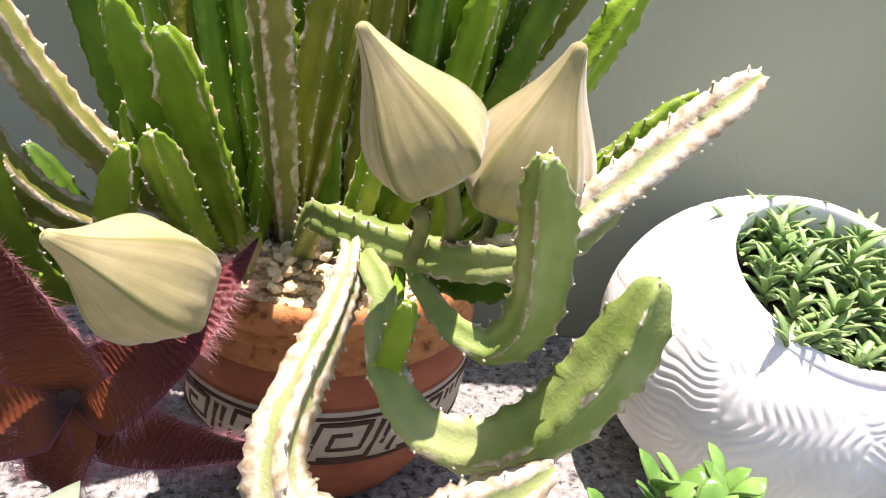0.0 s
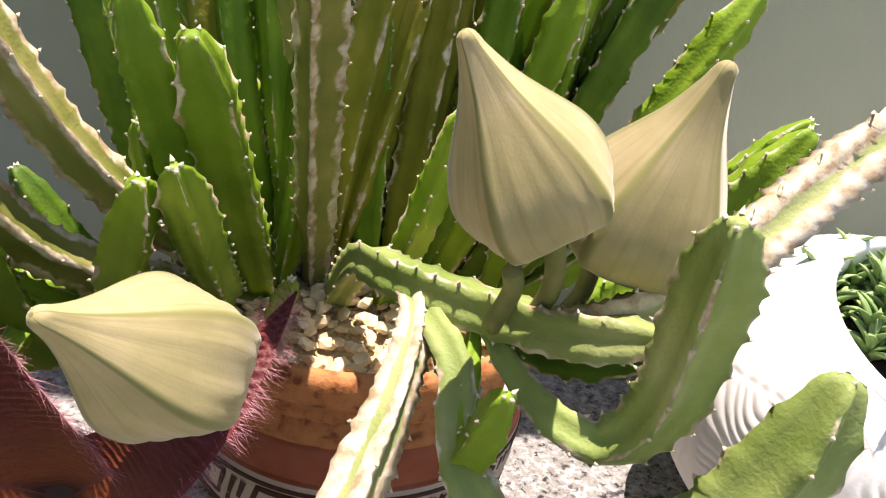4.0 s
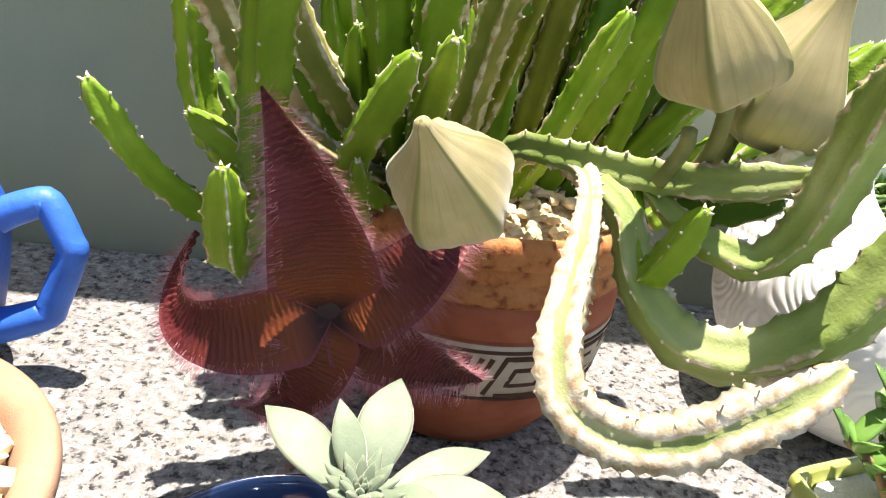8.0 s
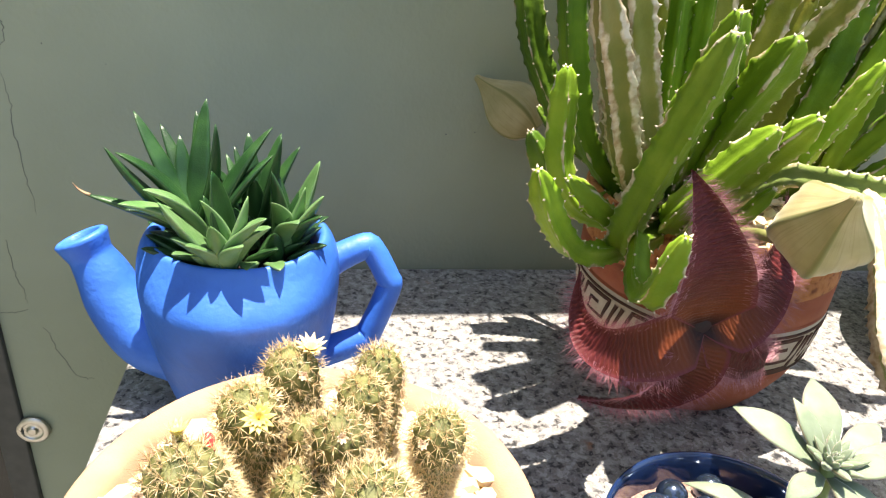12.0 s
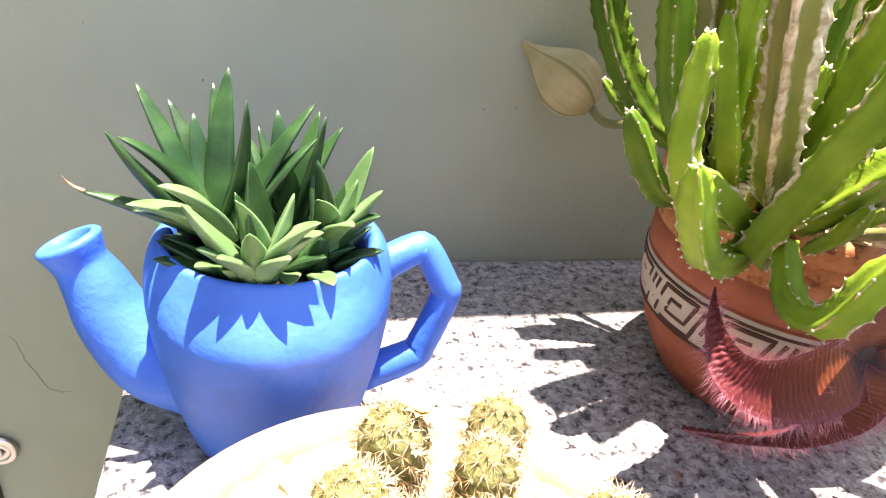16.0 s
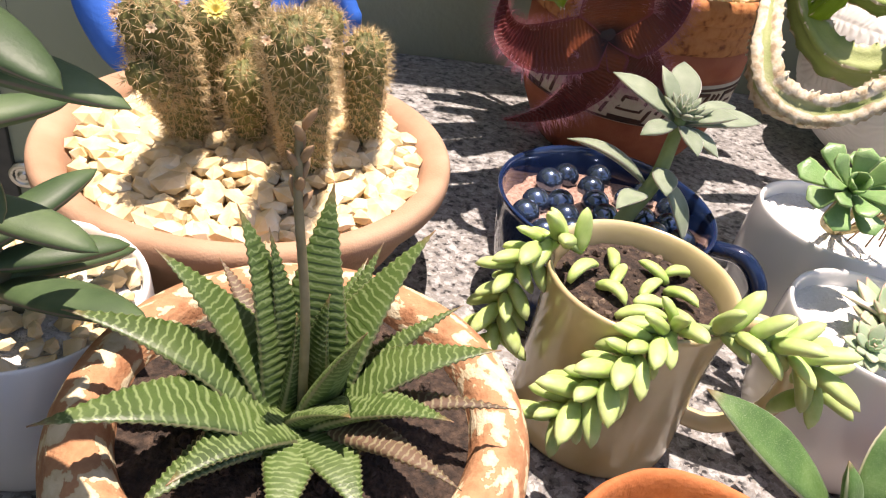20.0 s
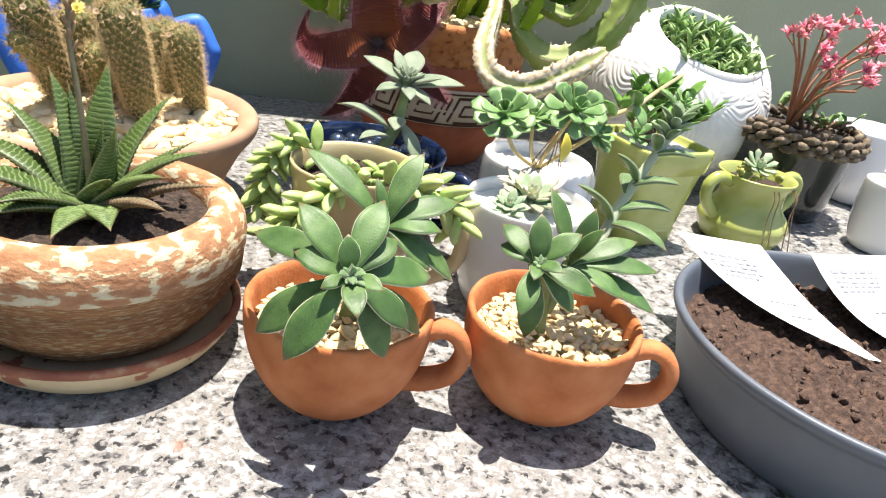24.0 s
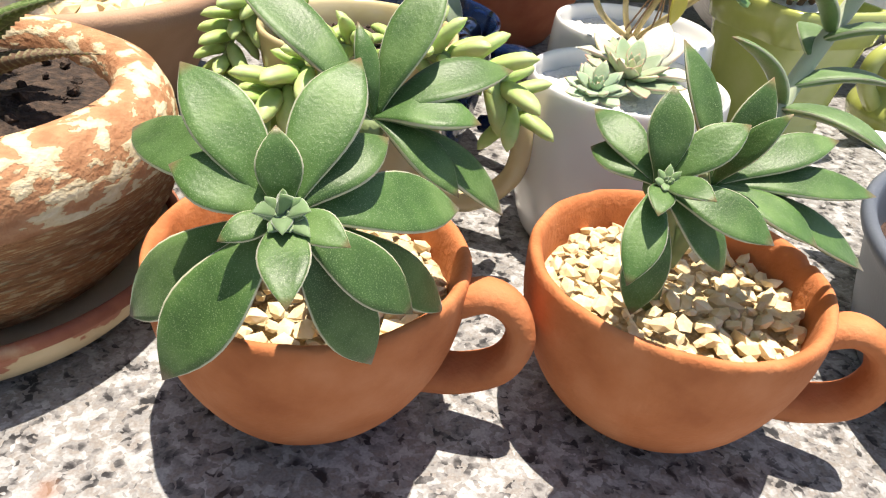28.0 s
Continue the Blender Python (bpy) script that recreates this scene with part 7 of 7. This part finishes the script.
# ---- amphora, bark pot, and the far cup ----
rosette(amph, (0.252, 0.240, 0.088), (-0.1, -0.5, 1), 0.022, [(5, 0.6, 25), (8, 1.0, 60)], BLUEGREEN, 0.5, 0.2, 31, "spoon", n=6, m=8)
leafy_bush(amph, (0.240, 0.240, 0.068), 0.020, 0.028, 11, 8, MOSS, 0.004, 0.006, 32, "bean", GREENTWIG)
for x0, x1, z1 in ((-0.012, -0.020, 0.018), (-0.006, -0.010, 0.016), (0.016, 0.024, 0.004), (0.018, 0.014, 0.004)):
    part("trailing_root", tube([(x0, -0.034, 0.078), (x0 * 1.1, -0.044, 0.066), ((x0 + x1) / 2, -0.046, 0.045), (x1, -0.054, z1)], 0.0007, 5, 4), TWIG, amph)
RUDDY = surf("ruddy_stalk", [(0.26, 0.10, 0.05), (0.36, 0.17, 0.09)], 90, 0.6, 0.3, 500)
rng = random.Random(55)
trunk = Vector((0.372, 0.372, 0.106))
leafy_bush(basket, (0.400, 0.370, 0.104), 0.05, 0.045, 6, 5, MINT, 0.013, 0.02, 41)
for s in range(17):
    a = rng.uniform(0, 6.283)
    r = rng.uniform(0.02, 0.115)
    end = trunk + Vector((r * math.cos(a) + 0.008, r * math.sin(a) * 0.7 - 0.03, rng.uniform(0.070, 0.135) - 0.45 * max(0, r - 0.08)))
    mid_ = trunk.lerp(end, 0.45) + Vector((0, 0, 0.022))
    part("flower_stem", tube([local(basket, p) for p in (trunk, mid_, end)], lambda u: 0.0024 - 0.0010 * u, 6, 5), RUDDY, basket)
    for j in range(3):
        e = end + Vector((rng.uniform(-0.014, 0.014), rng.uniform(-0.012, 0.012), rng.uniform(-0.006, 0.010)))
        if j:
            part("flower_stem", tube([local(basket, mid_.lerp(end, 0.8)), local(basket, e)], 0.0010, 5, 3), TWIG, basket)
        petal_flower(basket, e, (rng.uniform(-0.6, 0.6), rng.uniform(-0.9, 0.2), 0.8), rng.uniform(0.012, 0.016), 5, PINKPETAL, seed=s * 3 + j, open_=rng.uniform(35, 70), width=0.36)

# ---- stems in the blue-rimmed pot ----
COLUMNS = [
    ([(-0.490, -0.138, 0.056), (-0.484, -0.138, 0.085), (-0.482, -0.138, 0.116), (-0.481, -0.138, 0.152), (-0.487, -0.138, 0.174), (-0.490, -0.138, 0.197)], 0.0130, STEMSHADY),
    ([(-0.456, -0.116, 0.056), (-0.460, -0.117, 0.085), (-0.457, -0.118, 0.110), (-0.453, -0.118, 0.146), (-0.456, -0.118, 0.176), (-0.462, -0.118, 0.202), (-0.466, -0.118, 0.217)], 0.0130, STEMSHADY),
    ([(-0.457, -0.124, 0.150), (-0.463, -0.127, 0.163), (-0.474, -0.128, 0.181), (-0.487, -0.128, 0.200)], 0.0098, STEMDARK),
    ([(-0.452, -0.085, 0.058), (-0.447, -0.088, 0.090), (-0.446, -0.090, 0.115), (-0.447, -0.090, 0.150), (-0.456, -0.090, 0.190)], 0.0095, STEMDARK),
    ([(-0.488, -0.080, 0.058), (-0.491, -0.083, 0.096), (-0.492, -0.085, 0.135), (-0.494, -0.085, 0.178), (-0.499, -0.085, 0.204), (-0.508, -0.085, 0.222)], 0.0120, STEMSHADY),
]
COLUMNS += [
    ([(-0.484, -0.140, 0.140), (-0.478, -0.143, 0.152), (-0.475, -0.144, 0.166)], 0.007, STEMDARK),
    ([(-0.512, -0.148, 0.056), (-0.514, -0.150, 0.066), (-0.515, -0.152, 0.076)], 0.0080, STEMOLIVE),
    ([(-0.512, -0.085, 0.056), (-0.516, -0.086, 0.072), (-0.518, -0.088, 0.092)], 0.0080, STEMOLIVE),
]
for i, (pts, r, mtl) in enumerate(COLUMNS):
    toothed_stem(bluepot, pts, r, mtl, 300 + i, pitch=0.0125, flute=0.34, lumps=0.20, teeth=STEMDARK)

# ---- long-leaved plant in the plain white pot ----
trunk = [(-0.486, 0.080, 0.078), (-0.488, 0.066, 0.120), (-0.482, 0.040, 0.180), (-0.474, 0.018, 0.245), (-0.470, 0.010, 0.290)]
part("stem", tube([local(wc_left, p) for p in trunk], lambda u: 0.0068 - 0.0025 * u, 12), surf("purplish_stem", [(0.13, 0.10, 0.07), (0.20, 0.19, 0.10)], 60, 0.6, 0.3), wc_left)
LONG_LEAVES = [
    ((-0.470, 0.012, 0.242), (-0.417, -0.022, 0.232), 0.019),
    ((-0.474, 0.022, 0.220), (-0.411, 0.006, 0.215), 0.019),
    ((-0.475, 0.016, 0.241), (-0.410, 0.014, 0.259), 0.022),
    ((-0.476, 0.020, 0.224), (-0.431, 0.034, 0.264), 0.019),
    ((-0.484, 0.050, 0.152), (-0.433, 0.031, 0.148), 0.018),
    ((-0.486, 0.060, 0.123), (-0.454, 0.103, 0.137), 0.017),
    ((-0.487, 0.070, 0.096), (-0.420, 0.033, 0.115), 0.021),
    ((-0.486, 0.065, 0.112), (-0.438, 0.083, 0.113), 0.018),
    ((-0.486, 0.071, 0.100), (-0.442, 0.104, 0.095), 0.017),
    ((-0.474, 0.005, 0.247), (-0.452, -0.030, 0.194), 0.018),
    ((-0.477, 0.018, 0.234), (-0.530, -0.030, 0.203), 0.024),
    ((-0.481, 0.032, 0.200), (-0.525, 0.000, 0.178), 0.019),
]
LONG_LEAVES += [
    ((-0.479, 0.022, 0.212), (-0.484, -0.004, 0.184), 0.014),
    ((-0.480, 0.036, 0.186), (-0.446, 0.060, 0.188), 0.017),
    ((-0.481, 0.036, 0.184), (-0.450, 0.008, 0.174), 0.017),
    ((-0.487, 0.062, 0.114), (-0.534, 0.050, 0.101), 0.019),
    ((-0.474, 0.016, 0.242), (-0.541, 0.015, 0.233), 0.020),
    ((-0.480, 0.030, 0.202), (-0.496, 0.048, 0.150), 0.017),
    ((-0.473, 0.013, 0.252), (-0.520, 0.042, 0.212), 0.018),
    ((-0.470, 0.010, 0.285), (-0.500, -0.030, 0.310), 0.022),
    ((-0.471, 0.012, 0.272), (-0.542, -0.020, 0.266), 0.022),
    ((-0.487, 0.066, 0.118), (-0.512, 0.035, 0.128), 0.017),
]
for base, tip, w in LONG_LEAVES:
    leaf_part(wc_left, base, tip, w, 0.0100, GREYLEAF, bend=0.035, shape="ellipse", cup=0.03, n=14)

# ---- paper labels stuck in the tray ----
PAPER = surf("paper", [(0.76, 0.77, 0.78), (0.80, 0.81, 0.82)], 40, 0.7, 0.1, 500, rand=0.02)
INK = surf("ink", [(0.20, 0.20, 0.23), (0.30, 0.30, 0.33)], 200, 0.7, 0.0, 100)


def label_slip(name, top_l, top_r, low, label, seed):
    """A strip of paper that leans out of the soil and droops; its top edge and its pointed lower end are given."""
    t = thing(name, *low, label, "paper label", "paper labels")
    tl, tr, lo = (local(t, p) for p in (top_l, top_r, low))
    rng = random.Random(seed)

    def at(u, v):
        a, b = tl.lerp(lo, u), tr.lerp(lo + (tr - tl) * 0.12, u)
        p = a.lerp(b, v)
        p.z += -0.004 * math.sin(math.pi * u)
        p += (tr - tl) * 0.18 * math.sin(math.pi * u) * (0.5 - v) * -1 + Vector((-0.012, -0.010, 0)) * math.sin(math.pi * u)
        return p

    bm = bmesh.new()
    n, m = 24, 6
    for s in (0, 1):
        g = [[bm.verts.new(at(i / n, k / m) - Vector((0, 0, 0.0003 * s))) for k in range(m + 1)] for i in range(n + 1)]
        for i in range(n):
            for k in range(m):
                q = (g[i][k], g[i][k + 1], g[i + 1][k + 1], g[i + 1][k])
                bm.faces.new(q if s else tuple(reversed(q)))
    sheet = part("sheet", bm, PAPER, t)
    up = Vector((0, -0.0003, 0.0007))
    for u0, v0, v1, tall in ((0.13, 0.12, 0.66, 0.030), (0.185, 0.12, 0.70, 0.016), (0.220, 0.12, 0.68, 0.019), (0.258, 0.13, 0.70, 0.019), (0.296, 0.13, 0.56, 0.019), (0.48, 0.35, 0.75, 0.014), (0.60, 0.35, 0.70, 0.014)):
        v = v0
        while v < v1 - 0.02:
            w = min(rng.uniform(0.035, 0.10), v1 - v)
            bm = bmesh.new()
            bm.faces.new([bm.verts.new(at(u0 + du, vv) + up) for du, vv in ((0, v), (0, v + w), (tall, v + w), (tall, v))])
            part("print_bar", bm, INK, sheet, smooth=False)
            v += w + 0.022
    return t


label_slip("paper_label", (0.076, 0.077, 0.076), (0.145, 0.060, 0.076), (0.158, -0.070, 0.052), "white printed paper slip pushed into the tray soil", 1)
label_slip("paper_label", (0.187, 0.050, 0.076), (0.273, 0.057, 0.076), (0.214, -0.070, 0.051), "white printed paper slip curling over the tray soil", 2)

# ---- glazed door beyond the end of the counter ----
door = thing("door_1", -1.10, 0.70, -0.95, "dark glass door in a slim grey aluminium frame", "door")
door["kind"] = "structure"
part("frame", box(0.335, 0.365, -0.05, 0.0, 0.0, 2.0, 0.002), ALU, door, smooth=False)
part("glass", box(-0.60, 0.334, -0.03, -0.024, 0.02, 2.0), DARKGLASS, door, smooth=False)
part("midrail", box(-0.60, 0.334, -0.045, -0.018, 0.72, 0.735, 0.002), ALU, door, smooth=False)
part("backing", box(-0.66, 0.36, 0.02, 0.1, 0.0, 2.0), surf("dark_interior", [(0.012, 0.013, 0.012), (0.02, 0.021, 0.02)], 4, 0.9), door, smooth=False)
bm = lathe(rounded([(0, 0.0), (0.016, 0.0), (0.019, 0.003), (0.018, 0.006), (0.012, 0.007), (0.011, 0.005), (0.006, 0.005), (0.005, 0.008), (0, 0.008)]), 32)
stud = part("stud", bm, surf("steel", [(0.45, 0.43, 0.38), (0.58, 0.56, 0.5)], 90, 0.3, 0.05, metal=1.0), door, "round steel stud")
stud.matrix_basis = pose(0.374, -0.044, 0.735, 90, 0, 0)

# ---- hairline cracks in the plaster ----
CRACK = surf("crack", [(0.14, 0.145, 0.11), (0.19, 0.195, 0.15)], 200, 0.9)
wall = bpy.data.objects["wall_north"]
for line in ([(-0.672, 0.262), (-0.678, 0.249), (-0.674, 0.243), (-0.676, 0.229), (-0.684, 0.216)], [(-0.684, 0.203), (-0.682, 0.183), (-0.680, 0.170), (-0.683, 0.144), (-0.680, 0.122), (-0.680, 0.096), (-0.678, 0.075), (-0.678, 0.055)],
             [(-0.710, 0.031), (-0.710, 0.011), (-0.709, -0.012), (-0.704, -0.033), (-0.704, -0.050)], [(-0.733, -0.057), (-0.716, -0.056), (-0.702, -0.053)],
             [(-0.694, -0.075), (-0.688, -0.086), (-0.685, -0.105), (-0.676, -0.126), (-0.669, -0.141), (-0.661, -0.146), (-0.648, -0.146)]):
    rng = random.Random(int(line[0][1] * 1000))
    pts = []
    for (x0, z0), (x1, z1) in zip(line, line[1:]):
        for k in range(5):
            pts.append((x0 + (x1 - x0) * k / 5 + rng.uniform(-0.0012, 0.0012), 0.6569, z0 + (z1 - z0) * k / 5 + rng.uniform(-0.0012, 0.0012)))
    part("crack", tube(pts, lambda u: 0.00034 * (0.5 + math.sin(math.pi * u)), 5, 1), CRACK, wall)
rng = random.Random(77)
for k in range(26):
    bm = bmesh.new()
    bmesh.ops.create_icosphere(bm, subdivisions=1, radius=rng.uniform(0.0005, 0.0011))
    at = Vector((rng.uniform(-0.7, 0.7), 0.657, rng.uniform(0.02, 0.6)))
    for v in bm.verts:
        v.co = at + Vector((v.co.x, v.co.y * 0.3, v.co.z * rng.uniform(0.7, 1.4)))
    part("speck", bm, CRACK, wall)
